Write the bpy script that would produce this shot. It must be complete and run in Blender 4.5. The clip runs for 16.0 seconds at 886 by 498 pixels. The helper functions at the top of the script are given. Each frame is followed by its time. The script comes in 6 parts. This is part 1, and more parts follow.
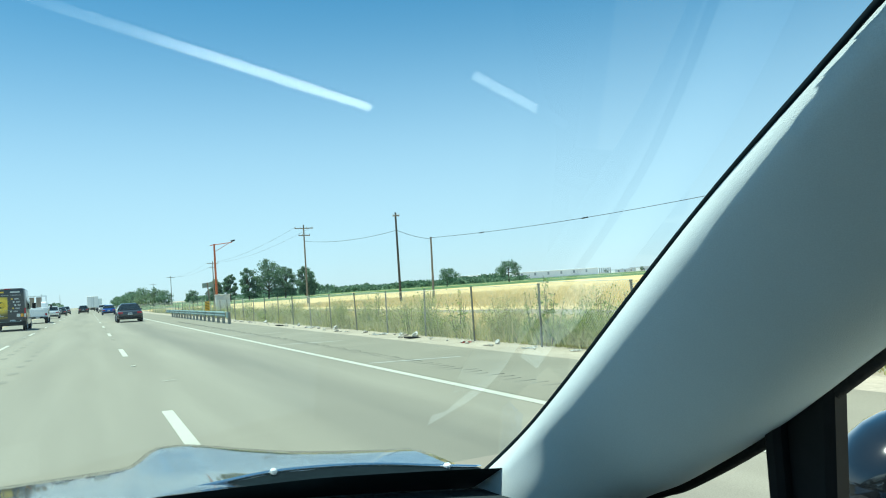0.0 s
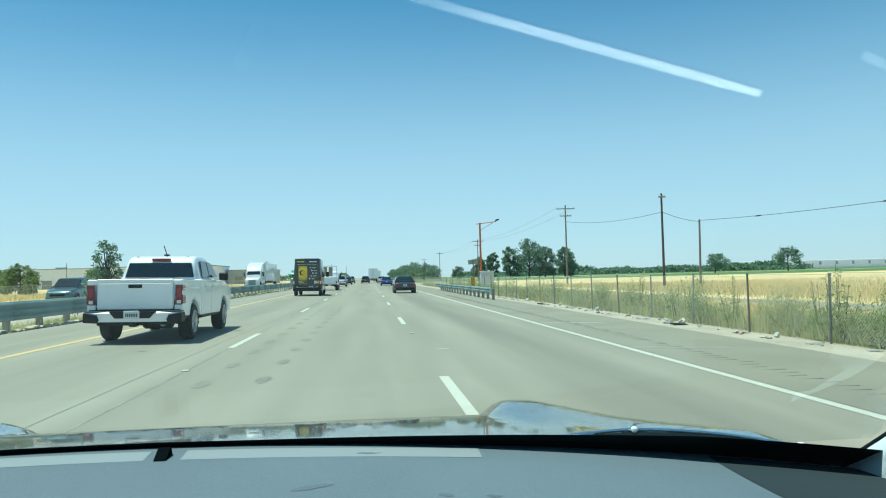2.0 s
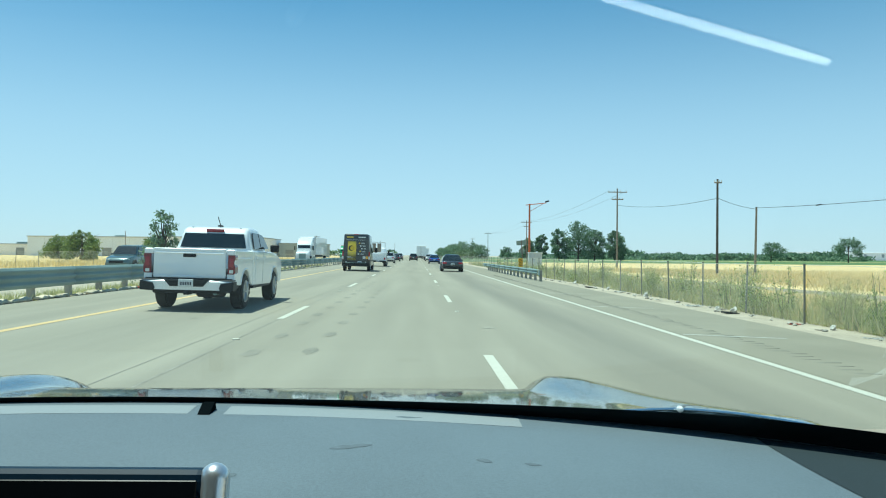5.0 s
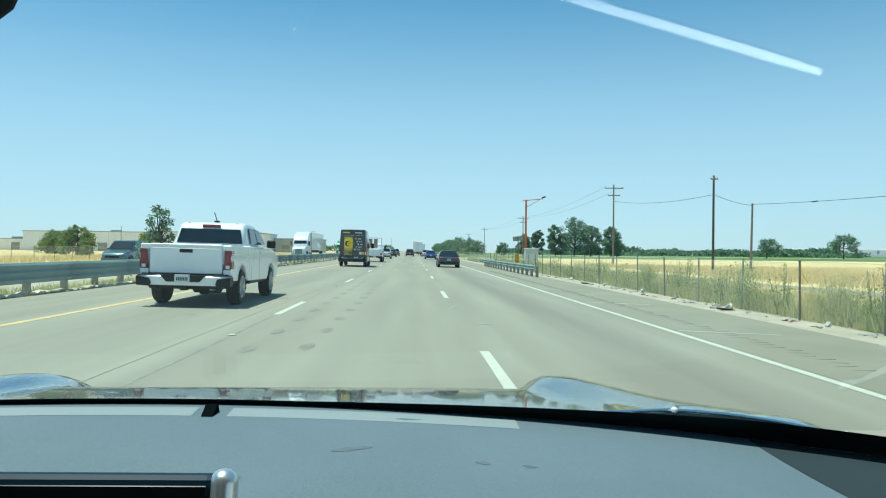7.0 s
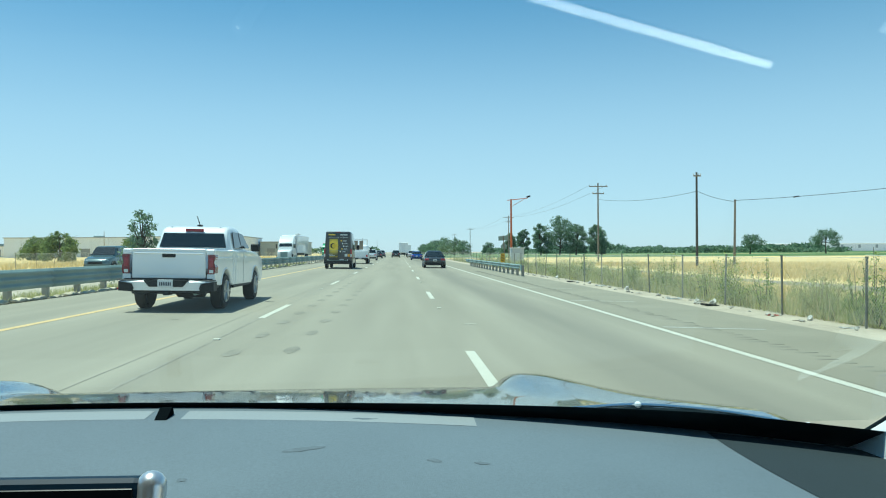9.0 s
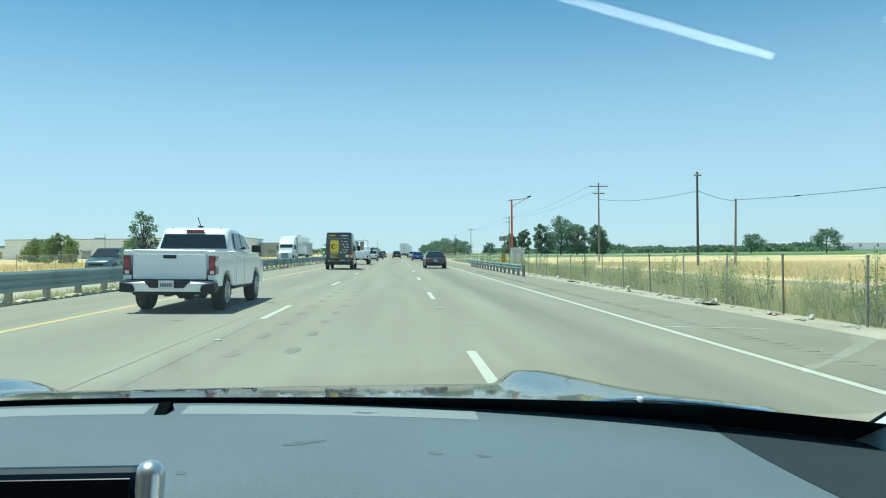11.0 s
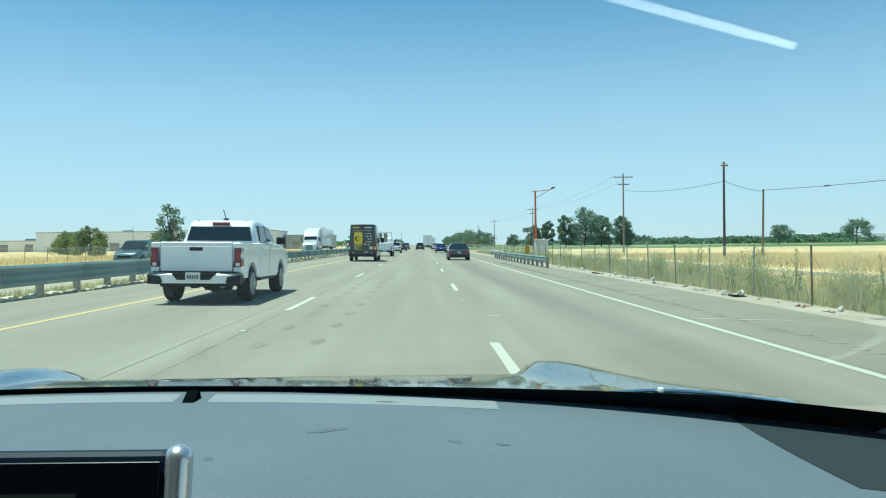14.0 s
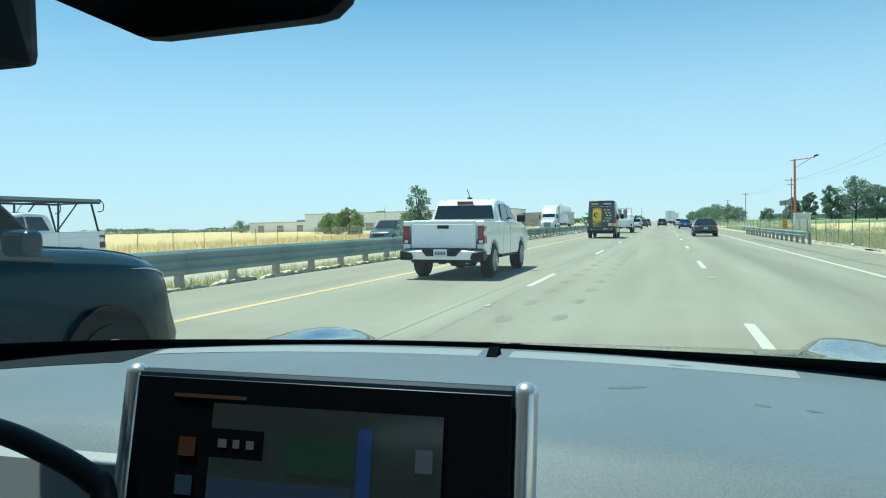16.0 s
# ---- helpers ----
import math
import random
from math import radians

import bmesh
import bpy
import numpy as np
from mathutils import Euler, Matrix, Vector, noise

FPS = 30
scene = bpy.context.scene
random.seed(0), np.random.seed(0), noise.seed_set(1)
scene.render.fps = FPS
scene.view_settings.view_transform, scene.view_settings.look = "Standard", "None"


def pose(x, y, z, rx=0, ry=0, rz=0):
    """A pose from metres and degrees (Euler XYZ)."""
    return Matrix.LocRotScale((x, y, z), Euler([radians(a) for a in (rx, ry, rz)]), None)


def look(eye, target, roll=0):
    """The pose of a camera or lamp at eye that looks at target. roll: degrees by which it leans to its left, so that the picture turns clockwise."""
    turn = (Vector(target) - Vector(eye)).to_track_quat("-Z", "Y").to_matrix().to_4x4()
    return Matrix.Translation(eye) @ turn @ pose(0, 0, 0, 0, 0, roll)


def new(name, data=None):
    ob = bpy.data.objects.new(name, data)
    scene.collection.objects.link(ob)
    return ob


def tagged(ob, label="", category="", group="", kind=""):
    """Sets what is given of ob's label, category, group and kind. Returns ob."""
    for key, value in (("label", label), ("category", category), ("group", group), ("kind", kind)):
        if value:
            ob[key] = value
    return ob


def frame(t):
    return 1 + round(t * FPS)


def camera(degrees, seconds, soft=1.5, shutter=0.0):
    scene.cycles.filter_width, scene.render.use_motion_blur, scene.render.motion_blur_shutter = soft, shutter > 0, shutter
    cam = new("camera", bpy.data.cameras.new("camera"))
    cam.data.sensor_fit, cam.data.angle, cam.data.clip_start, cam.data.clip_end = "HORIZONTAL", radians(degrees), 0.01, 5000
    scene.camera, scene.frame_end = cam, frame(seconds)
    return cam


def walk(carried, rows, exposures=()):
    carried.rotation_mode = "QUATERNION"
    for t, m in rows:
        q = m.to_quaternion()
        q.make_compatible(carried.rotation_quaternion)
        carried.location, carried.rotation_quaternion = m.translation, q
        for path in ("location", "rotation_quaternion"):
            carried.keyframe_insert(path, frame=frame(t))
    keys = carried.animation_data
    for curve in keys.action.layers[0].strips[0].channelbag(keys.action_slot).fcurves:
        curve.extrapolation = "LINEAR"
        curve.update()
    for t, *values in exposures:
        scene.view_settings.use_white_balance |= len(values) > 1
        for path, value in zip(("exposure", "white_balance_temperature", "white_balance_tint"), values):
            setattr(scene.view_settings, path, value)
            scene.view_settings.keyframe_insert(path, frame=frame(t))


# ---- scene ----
cam = camera(62.29, 16.0, soft=1.1)
PATH = [
    (0.0, pose(-0.0930, 0.0480, 1.3160, 92.655, 3.847, -25.822)),
    (0.5, pose(-0.1370, 0.0153, 1.3073, 92.673, 2.482, -18.227)),
    (1.0, pose(-0.1583, 0.0127, 1.3116, 92.518, 1.938, -12.542)),
    (1.5, pose(-0.1722, 0.0049, 1.3099, 92.304, 1.678, -8.410)),
    (2.0, pose(-0.2356, 0.0045, 1.3130, 92.083, 1.466, -5.779)),
    (2.5, pose(-0.2476, -0.0035, 1.3193, 91.882, 0.849, -3.553)),
    (3.0, pose(-0.2436, -0.0009, 1.3149, 91.603, 0.628, -2.671)),
    (3.5, pose(-0.2444, 0.0029, 1.3107, 91.150, 0.177, -2.061)),
    (4.0, pose(-0.2498, 0.0065, 1.3025, 90.492, -0.033, -2.699)),
    (4.2, pose(-0.2313, 0.0148, 1.3001, 90.740, -0.064, -2.245)),
    (6.5, pose(-0.2364, 0.0042, 1.3068, 89.864, -0.900, -2.215)),
    (7.0, pose(-0.2359, 0.0010, 1.3096, 90.157, -0.610, -2.329)),
    (7.5, pose(-0.2396, 0.0076, 1.3067, 89.563, -0.338, -2.344)),
    (8.0, pose(-0.2155, 0.0051, 1.3062, 89.594, -0.102, -2.579)),
    (8.5, pose(-0.2061, 0.0007, 1.3079, 90.173, 0.259, -3.387)),
    (11.0, pose(-0.2057, 0.0052, 1.2999, 90.246, 0.520, -3.356)),
    (11.5, pose(-0.2227, 0.0008, 1.3034, 90.431, 0.493, -3.832)),
    (12.0, pose(-0.2064, -0.0075, 1.3051, 90.831, 0.124, -2.369)),
    (12.5, pose(-0.2084, 0.0010, 1.3060, 90.507, 0.111, -2.452)),
    (13.0, pose(-0.2124, -0.0027, 1.3030, 90.609, -0.155, -1.550)),
    (13.5, pose(-0.2157, 0.0016, 1.3006, 89.969, 0.104, -1.980)),
    (14.0, pose(-0.2031, -0.0034, 1.2998, 89.616, 0.645, -1.526)),
    (14.5, pose(-0.1800, -0.0076, 1.3033, 89.553, 1.516, -1.542)),
    (15.0, pose(-0.1940, -0.0033, 1.3054, 89.397, 1.837, 0.927)),
    (15.5, pose(-0.2145, -0.0120, 1.3021, 89.057, 1.639, 6.546)),
    (16.0, pose(-0.2508, -0.0459, 1.2911, 88.164, 1.354, 16.878)),
]
walk(cam, PATH, exposures=[(0.0, 0.36, 5930, -11), (0.5, 0.22, 5820, -11), (1.0, 0.14, 5820, -13), (1.5, 0.10, 5820, -13), (2.0, 0.16, 5830, -13), (2.5, 0.18, 5870, -11), (3.5, 0.21, 5890, -11), (11.5, 0.19, 5860, -11), (15.0, 0.21, 5890, -11), (16.0, 0.32, 5890, -11)])

# ---------------------------------------------------------------- light
world = bpy.data.worlds.new("sky")
scene.world = world
world.use_nodes = True
SUN_EL, SUN_AZ = 74.0, -75.0          # height; side: degrees from straight ahead, minus is to the left
wn = world.node_tree.nodes
sky = wn.new("ShaderNodeTexSky")
sky.sky_type = 'NISHITA'
sky.sun_disc = False
sky.sun_elevation = radians(SUN_EL)
sky.sun_rotation = radians(SUN_AZ)
sky.altitude, sky.air_density, sky.dust_density, sky.ozone_density = 20, 0.75, 0.25, 2.0
wn["Background"].inputs["Strength"].default_value = 0.133
# summer haze: the sky pales evenly towards the horizon, all the way round
tcw, sep, hz, hmix, hsv = (wn.new("ShaderNode" + k) for k in ("TexCoord", "SeparateXYZ", "MapRange", "Mix", "HueSaturation"))
hz.interpolation_type = 'SMOOTHERSTEP'
hz.inputs["From Min"].default_value, hz.inputs["From Max"].default_value = 0.47, -0.02
hz.inputs["To Min"].default_value, hz.inputs["To Max"].default_value = 0.0, 0.78
hmix.data_type = 'RGBA'
hmix.inputs["B"].default_value = (4.5, 5.12, 6.15, 1)
hsv.inputs["Hue"].default_value, hsv.inputs["Saturation"].default_value = 0.485, 1.22
wl = world.node_tree.links
wl.new(tcw.outputs["Generated"], sep.inputs[0])
wl.new(sep.outputs["Z"], hz.inputs["Value"])
wl.new(sky.outputs["Color"], hsv.inputs["Color"])
wl.new(hsv.outputs["Color"], hmix.inputs["A"])
wl.new(hz.outputs["Result"], hmix.inputs["Factor"])
wl.new(hmix.outputs["Result"], wn["Background"].inputs["Color"])
sun = new("sun", bpy.data.lights.new("sun", "SUN"))
sun.data.energy, sun.data.angle, sun.data.color = 5.0, radians(0.53), (1.0, 0.96, 0.88)
_e, _a = radians(SUN_EL), radians(SUN_AZ)
sun.matrix_world = look((0, 0, 0), (-math.sin(_a) * math.cos(_e), -math.cos(_a) * math.cos(_e), -math.sin(_e)))


# ---------------------------------------------------------------- materials
def mat(name, col, rough=0.6, metal=0.0, var=0.15, scale=3.0, fine=60.0, bump=0.0, coat=0.0, col2=None, spec=0.5, rand=0.0, bump_scale=None, streak=0.0):
    """Principled surface with variation at two scales, fine relief and a chance tint for each object."""
    m = bpy.data.materials.new(name)
    m.use_nodes = True
    nt = m.node_tree
    N, L = nt.nodes, nt.links
    b = N["Principled BSDF"]
    b.inputs["Roughness"].default_value, b.inputs["Metallic"].default_value = rough, metal
    b.inputs["Coat Weight"].default_value, b.inputs["Coat Roughness"].default_value = coat, 0.03
    b.inputs["Specular IOR Level"].default_value = spec
    tc = N.new("ShaderNodeTexCoord")
    n1, n2 = N.new("ShaderNodeTexNoise"), N.new("ShaderNodeTexNoise")
    n1.inputs["Scale"].default_value, n1.inputs["Detail"].default_value = scale, 6
    n2.inputs["Scale"].default_value, n2.inputs["Detail"].default_value = fine, 4
    for n in (n1, n2):
        L.new(tc.outputs["Object"], n.inputs["Vector"])
    add = N.new("ShaderNodeMath")
    add.operation = 'ADD'
    L.new(n1.outputs["Fac"], add.inputs[0])
    L.new(n2.outputs["Fac"], add.inputs[1])
    last = add.outputs[0]
    if rand:
        oi, mu, ad = N.new("ShaderNodeObjectInfo"), N.new("ShaderNodeMath"), N.new("ShaderNodeMath")
        mu.operation, ad.operation = 'MULTIPLY_ADD', 'ADD'
        L.new(oi.outputs["Random"], mu.inputs[0])
        mu.inputs[1].default_value, mu.inputs[2].default_value = 2 * rand, -rand
        L.new(last, ad.inputs[0])
        L.new(mu.outputs[0], ad.inputs[1])
        last = ad.outputs[0]
    if streak:
        along = N.new("ShaderNodeMapping")
        along.inputs["Scale"].default_value = (1, 0.07, 1)
        L.new(tc.outputs["Object"], along.inputs["Vector"])
        L.new(along.outputs["Vector"], n1.inputs["Vector"])
        mp, n4, s4 = N.new("ShaderNodeMapping"), N.new("ShaderNodeTexNoise"), N.new("ShaderNodeMath")
        mp.inputs["Scale"].default_value = (0.75, 0.012, 1)
        n4.inputs["Scale"].default_value, n4.inputs["Detail"].default_value = 1.0, 3
        s4.operation, s4.inputs[1].default_value = 'MULTIPLY_ADD', streak
        L.new(tc.outputs["Object"], mp.inputs["Vector"])
        L.new(mp.outputs["Vector"], n4.inputs["Vector"])
        L.new(n4.outputs["Fac"], s4.inputs[0])
        s5 = N.new("ShaderNodeMath")
        s5.operation, s5.inputs[1].default_value = 'SUBTRACT', streak * 0.5
        L.new(last, s4.inputs[2])
        L.new(s4.outputs[0], s5.inputs[0])
        last = s5.outputs[0]
    ramp = N.new("ShaderNodeMapRange")
    ramp.inputs["From Min"].default_value, ramp.inputs["From Max"].default_value = 0.65, 1.35
    L.new(last, ramp.inputs["Value"])
    mix = N.new("ShaderNodeMix")
    mix.data_type = 'RGBA'
    dark = [c * (1 - var) for c in col]
    light = list(col2) if col2 else [min(1, c * (1 + var)) for c in col]
    mix.inputs["A"].default_value, mix.inputs["B"].default_value = (*dark, 1), (*light, 1)
    L.new(ramp.outputs["Result"], mix.inputs["Factor"])
    L.new(mix.outputs["Result"], b.inputs["Base Color"])
    if bump:
        bp, n3 = N.new("ShaderNodeBump"), N.new("ShaderNodeTexNoise")
        n3.inputs["Scale"].default_value, n3.inputs["Detail"].default_value = bump_scale or fine, 5
        L.new(tc.outputs["Object"], n3.inputs["Vector"])
        bp.inputs["Strength"].default_value, bp.inputs["Distance"].default_value = bump, 0.02
        L.new(n3.outputs["Fac"], bp.inputs["Height"])
        L.new(bp.outputs["Normal"], b.inputs["Normal"])
    return m


def glass(name, tint=(0.9, 0.96, 0.95), gloss=1.0, rough=0.0):
    """A thin pane: clear through, mirror-like by Fresnel."""
    m = bpy.data.materials.new(name)
    m.use_nodes = True
    N, L = m.node_tree.nodes, m.node_tree.links
    N.remove(N["Principled BSDF"])
    tr, gl, mx, fr, mu = (N.new("ShaderNode" + k) for k in ("BsdfTransparent", "BsdfGlossy", "MixShader", "Fresnel", "Math"))
    tr.inputs["Color"].default_value = (*tint, 1)
    gl.inputs["Roughness"].default_value = rough
    fr.inputs["IOR"].default_value = 1.5
    mu.operation, mu.inputs[1].default_value = 'MULTIPLY', gloss
    L.new(fr.outputs[0], mu.inputs[0])
    L.new(mu.outputs[0], mx.inputs["Fac"])
    L.new(tr.outputs[0], mx.inputs[1])
    L.new(gl.outputs[0], mx.inputs[2])
    L.new(mx.outputs[0], N["Material Output"].inputs["Surface"])
    return m


M_ASPHALT = mat("asphalt", (0.315, 0.285, 0.218), 0.88, streak=0.9, var=0.17, scale=1.1, fine=90, bump=0.35, spec=0.3)
M_SHOULDER = mat("shoulder_asphalt", (0.285, 0.258, 0.192), 0.88, var=0.14, scale=0.5, fine=70, bump=0.45, spec=0.3)
M_LINE = mat("white_road_paint", (0.58, 0.55, 0.44), 0.6, var=0.08, scale=4, fine=50, bump=0.1)
M_FADED = mat("faded_road_paint", (0.46, 0.45, 0.39), 0.8, var=0.35, scale=3, fine=25)
M_YELLOW = mat("yellow_road_paint", (0.68, 0.47, 0.20), 0.6, var=0.12, scale=4, fine=50)
M_DIRT = mat("pale_dirt", (0.44, 0.375, 0.28), 0.95, var=0.25, scale=0.8, fine=14, bump=0.6)
M_DRY = mat("dry_grass_ground", (0.73, 0.52, 0.23), 0.95, var=0.30, scale=0.12, fine=3, bump=0.6)


def lane_wear(m, bands):
    """Darker, oil-worn bands along the lanes: (middle, half width, strength), broken up by long soft noise."""
    N, L = m.node_tree.nodes, m.node_tree.links
    b = N["Principled BSDF"]
    src = b.inputs["Base Color"].links[0].from_socket
    tc, sx, mp, nz, nr = (N.new("ShaderNode" + k) for k in ("TexCoord", "SeparateXYZ", "Mapping", "TexNoise", "MapRange"))
    mp.inputs["Scale"].default_value = (0.9, 0.05, 1)
    nz.inputs["Scale"].default_value, nz.inputs["Detail"].default_value = 1.0, 5
    nr.inputs["From Min"].default_value, nr.inputs["From Max"].default_value = 0.3, 0.6
    nr.inputs["To Min"].default_value = 0.45
    L.new(tc.outputs["Object"], sx.inputs[0])
    L.new(tc.outputs["Object"], mp.inputs["Vector"])
    L.new(mp.outputs["Vector"], nz.inputs["Vector"])
    L.new(nz.outputs["Fac"], nr.inputs["Value"])
    total = None
    for x, w, k in bands:
        d, a, r = N.new("ShaderNodeMath"), N.new("ShaderNodeMath"), N.new("ShaderNodeMapRange")
        d.operation, d.inputs[1].default_value, a.operation = 'SUBTRACT', x, 'ABSOLUTE'
        r.interpolation_type = 'SMOOTHSTEP'
        r.inputs["From Min"].default_value, r.inputs["From Max"].default_value = w * 1.5, w * 0.3
        r.inputs["To Max"].default_value = k
        L.new(sx.outputs["X"], d.inputs[0])
        L.new(d.outputs[0], a.inputs[0])
        L.new(a.outputs[0], r.inputs["Value"])
        if total is None:
            total = r.outputs[0]
        else:
            ad = N.new("ShaderNodeMath")
            L.new(total, ad.inputs[0])
            L.new(r.outputs[0], ad.inputs[1])
            total = ad.outputs[0]
    mu, mx = N.new("ShaderNodeMath"), N.new("ShaderNodeMix")
    mu.operation, mx.data_type = 'MULTIPLY', 'RGBA'
    L.new(total, mu.inputs[0])
    L.new(nr.outputs[0], mu.inputs[1])
    L.new(mu.outputs[0], mx.inputs["Factor"])
    L.new(src, mx.inputs["A"])
    mx.inputs["B"].default_value = (0.10, 0.095, 0.085, 1)
    L.new(mx.outputs["Result"], b.inputs["Base Color"])


lane_wear(M_ASPHALT, ((2.72, 0.75, 0.36), (-1.02, 0.7, 0.12), (-4.75, 0.7, 0.12), (-2.95, 0.28, 0.16)))
M_GREENFIELD = mat("green_crop", (0.10, 0.17, 0.05), 0.95, var=0.3, scale=0.05, fine=1.2, bump=0.5)


# ---------------------------------------------------------------- mesh tools
def link(name, bm, material, parent=None, label="", smooth=False):
    me = bpy.data.meshes.new(name)
    bm.normal_update()
    bm.to_mesh(me)
    bm.free()
    if material:
        me.materials.append(material)
    if smooth:
        me.polygons.foreach_set("use_smooth", [True] * len(me.polygons))
    ob = new(name, me)
    if parent:
        ob.parent = parent
    if label:
        ob["label"] = label
    return ob


def part(name, bm, material, parent, label="", smooth=False):
    return link(name, bm, material, parent, label, smooth)


def empty(name, m=None):
    ob = new(name)
    ob.empty_display_size = 0.2
    if m is not None:
        ob.matrix_basis = m
    return ob


def box(sx, sy, sz, at=(0, 0, 0), bevel=0.0, seg=1, rot=None, bm=None):
    """A box centred at a place; edges rounded by bevel."""
    b = bmesh.new()
    bmesh.ops.create_cube(b, size=1.0)
    bmesh.ops.scale(b, vec=(sx, sy, sz), verts=b.verts)
    if bevel:
        bmesh.ops.bevel(b, geom=b.edges[:], offset=bevel, segments=seg, affect='EDGES', profile=0.6)
    m = Matrix.Translation(at) @ (rot if rot is not None else Matrix())
    bmesh.ops.transform(b, matrix=m, verts=b.verts)
    return join(bm, b)


def cyl(r, h, at=(0, 0, 0), axis='Z', n=16, r2=None, bevel=0.0, bm=None, rot=None):
    b = bmesh.new()
    bmesh.ops.create_cone(b, cap_ends=True, segments=n, radius1=r, radius2=r if r2 is None else r2, depth=h)
    if bevel:
        es = [e for e in b.edges if any(len(f.verts) > 4 for f in e.link_faces)]
        bmesh.ops.bevel(b, geom=es, offset=bevel, segments=2, affect='EDGES')
    t = {'Z': Matrix(), 'X': pose(0, 0, 0, 0, 90, 0), 'Y': pose(0, 0, 0, 90, 0, 0)}[axis]
    bmesh.ops.transform(b, matrix=Matrix.Translation(at) @ (rot if rot is not None else t), verts=b.verts)
    return join(bm, b)


def join(bm, b):
    """Adds b to bm (if there is one) and returns the whole."""
    if bm is None:
        return b
    me = bpy.data.meshes.new("tmp")
    b.to_mesh(me)
    b.free()
    bm.from_mesh(me)
    bpy.data.meshes.remove(me)
    return bm


def rod(a, b, r, n=8, bm=None, r2=None):
    """A round bar from a to b."""
    a, b = Vector(a), Vector(b)
    d = b - a
    q = d.to_track_quat('Z', 'Y').to_matrix().to_4x4()
    return cyl(r, d.length, n=n, r2=r2, rot=Matrix.Translation((a + b) / 2) @ q, bm=bm)


def loft(rings, closed=True, caps=True, bm=None):
    """A skin over rings of equally many points."""
    b = bm or bmesh.new()
    vs = [[b.verts.new(p) for p in r] for r in rings]
    n = len(rings[0])
    for i in range(len(vs) - 1):
        for j in range(n if closed else n - 1):
            k = (j + 1) % n
            b.faces.new((vs[i][j], vs[i][k], vs[i + 1][k], vs[i + 1][j]))
    if caps and closed:
        b.faces.new(vs[0][::-1])
        b.faces.new(vs[-1])
    bmesh.ops.recalc_face_normals(b, faces=b.faces)
    return b


def prism(outline, x0, x1, bevel=0.0, seg=2, bm=None):
    """An outline of (y, z) points, drawn out from x0 to x1."""
    b = loft([[(x0, y, z) for y, z in outline], [(x1, y, z) for y, z in outline]])
    if bevel:
        bmesh.ops.bevel(b, geom=b.edges[:], offset=bevel, segments=seg, affect='EDGES', profile=0.6, clamp_overlap=True)
    return join(bm, b)


def sheet(nx, ny, fn, thick=0.0):
    """A grid skin: fn(u, v) gives the place for u, v from 0 to 1."""
    b = bmesh.new()
    vs = [[b.verts.new(fn(i / nx, j / ny)) for j in range(ny + 1)] for i in range(nx + 1)]
    for i in range(nx):
        for j in range(ny):
            b.faces.new((vs[i][j], vs[i + 1][j], vs[i + 1][j + 1], vs[i][j + 1]))
    if thick:
        bmesh.ops.solidify(b, geom=b.faces[:], thickness=thick)
    return b


def road_z(x):
    return -0.0187 * (x + 0.9)


# ---------------------------------------------------------------- ground and road
def strip(name, x0, x1, y0, y1, z0, z1, material, label, ny=1, kind="structure"):
    b = sheet(1, ny, lambda u, v: (x0 + (x1 - x0) * u, y0 + (y1 - y0) * v, z0 + (z1 - z0) * u))
    return tagged(link(name, b, material), label, name.split("_")[-1], kind=kind)


NEAR, FAR = -40, 1500
EDGE_R, EDGE_L = 7.45, -9.15
strip("road", EDGE_L, EDGE_R, NEAR, FAR, road_z(EDGE_L), road_z(EDGE_R), M_ASPHALT, "worn grey asphalt freeway carriageway with three lanes")
_g = loft([[(x, y, z) for x, z in ((-4500, -0.6), (-60, -0.35), (-31, -0.05), (-29.5, 0.02), (-13.6, 0.02), (-11.5, -0.06), (-9.14, 0.13), (-9.12, -0.2),
    (7.42, -0.5), (7.44, -0.17), (8.8, -0.20), (11, -0.42), (60, -0.5), (4500, -0.6))] for y in (-60, 4800)], closed=False, caps=False)
bmesh.ops.reverse_faces(_g, faces=_g.faces) if sum(f.normal.z for f in _g.faces) < 0 else None
tagged(link("ground", _g, M_DIRT), "pale dry dirt ground beside the freeway", "ground", kind="structure")
strip("shoulder", 4.56, EDGE_R - 0.01, NEAR, FAR, road_z(4.56) + 0.003, road_z(EDGE_R) + 0.003, M_SHOULDER, "slightly darker asphalt shoulder beside the lanes")
strip("road_opposite", -29.0, -14.0, NEAR, FAR, 0.05, 0.045, M_ASPHALT, "grey asphalt carriageway of the opposite direction")


def lane_line(x, y0, y1, w, material, parent_name, label):
    z = road_z(x) + 0.004
    return tagged(link(parent_name, sheet(1, 1, lambda u, v: (x - w / 2 + w * u, y0 + (y1 - y0) * v, z - 0.0187 * w * (u - 0.5))), material), label, "road marking", group="lane lines", kind="structure")


lane_line(4.45, NEAR, FAR, 0.14, M_LINE, "edge_line", "solid white edge line on the asphalt")
lane_line(-6.47, NEAR, FAR, 0.15, M_YELLOW, "median_line", "solid yellow line beside the median")
for x, y0 in ((-2.88, 14.4), (0.73, 6.2)):
    for i in range(-1, 26):
        lane_line(x, y0 + 14.63 * i, y0 + 3.6 + 14.63 * i, 0.13, M_LINE, "lane_dash", "short white lane dash on the asphalt")

for i in range(5):
    y = 13.2 + 7.4 * i
    b = sheet(4, 1, lambda u, v: (4.62 + 1.75 * u, y - 0.35 * u - 0.05 + 0.10 * v, road_z(4.62 + 1.75 * u) + 0.007))
    tagged(link("shoulder_stripe", b, M_FADED), "faded pale paint stripe across the shoulder", "road marking", group="shoulder stripes", kind="structure")

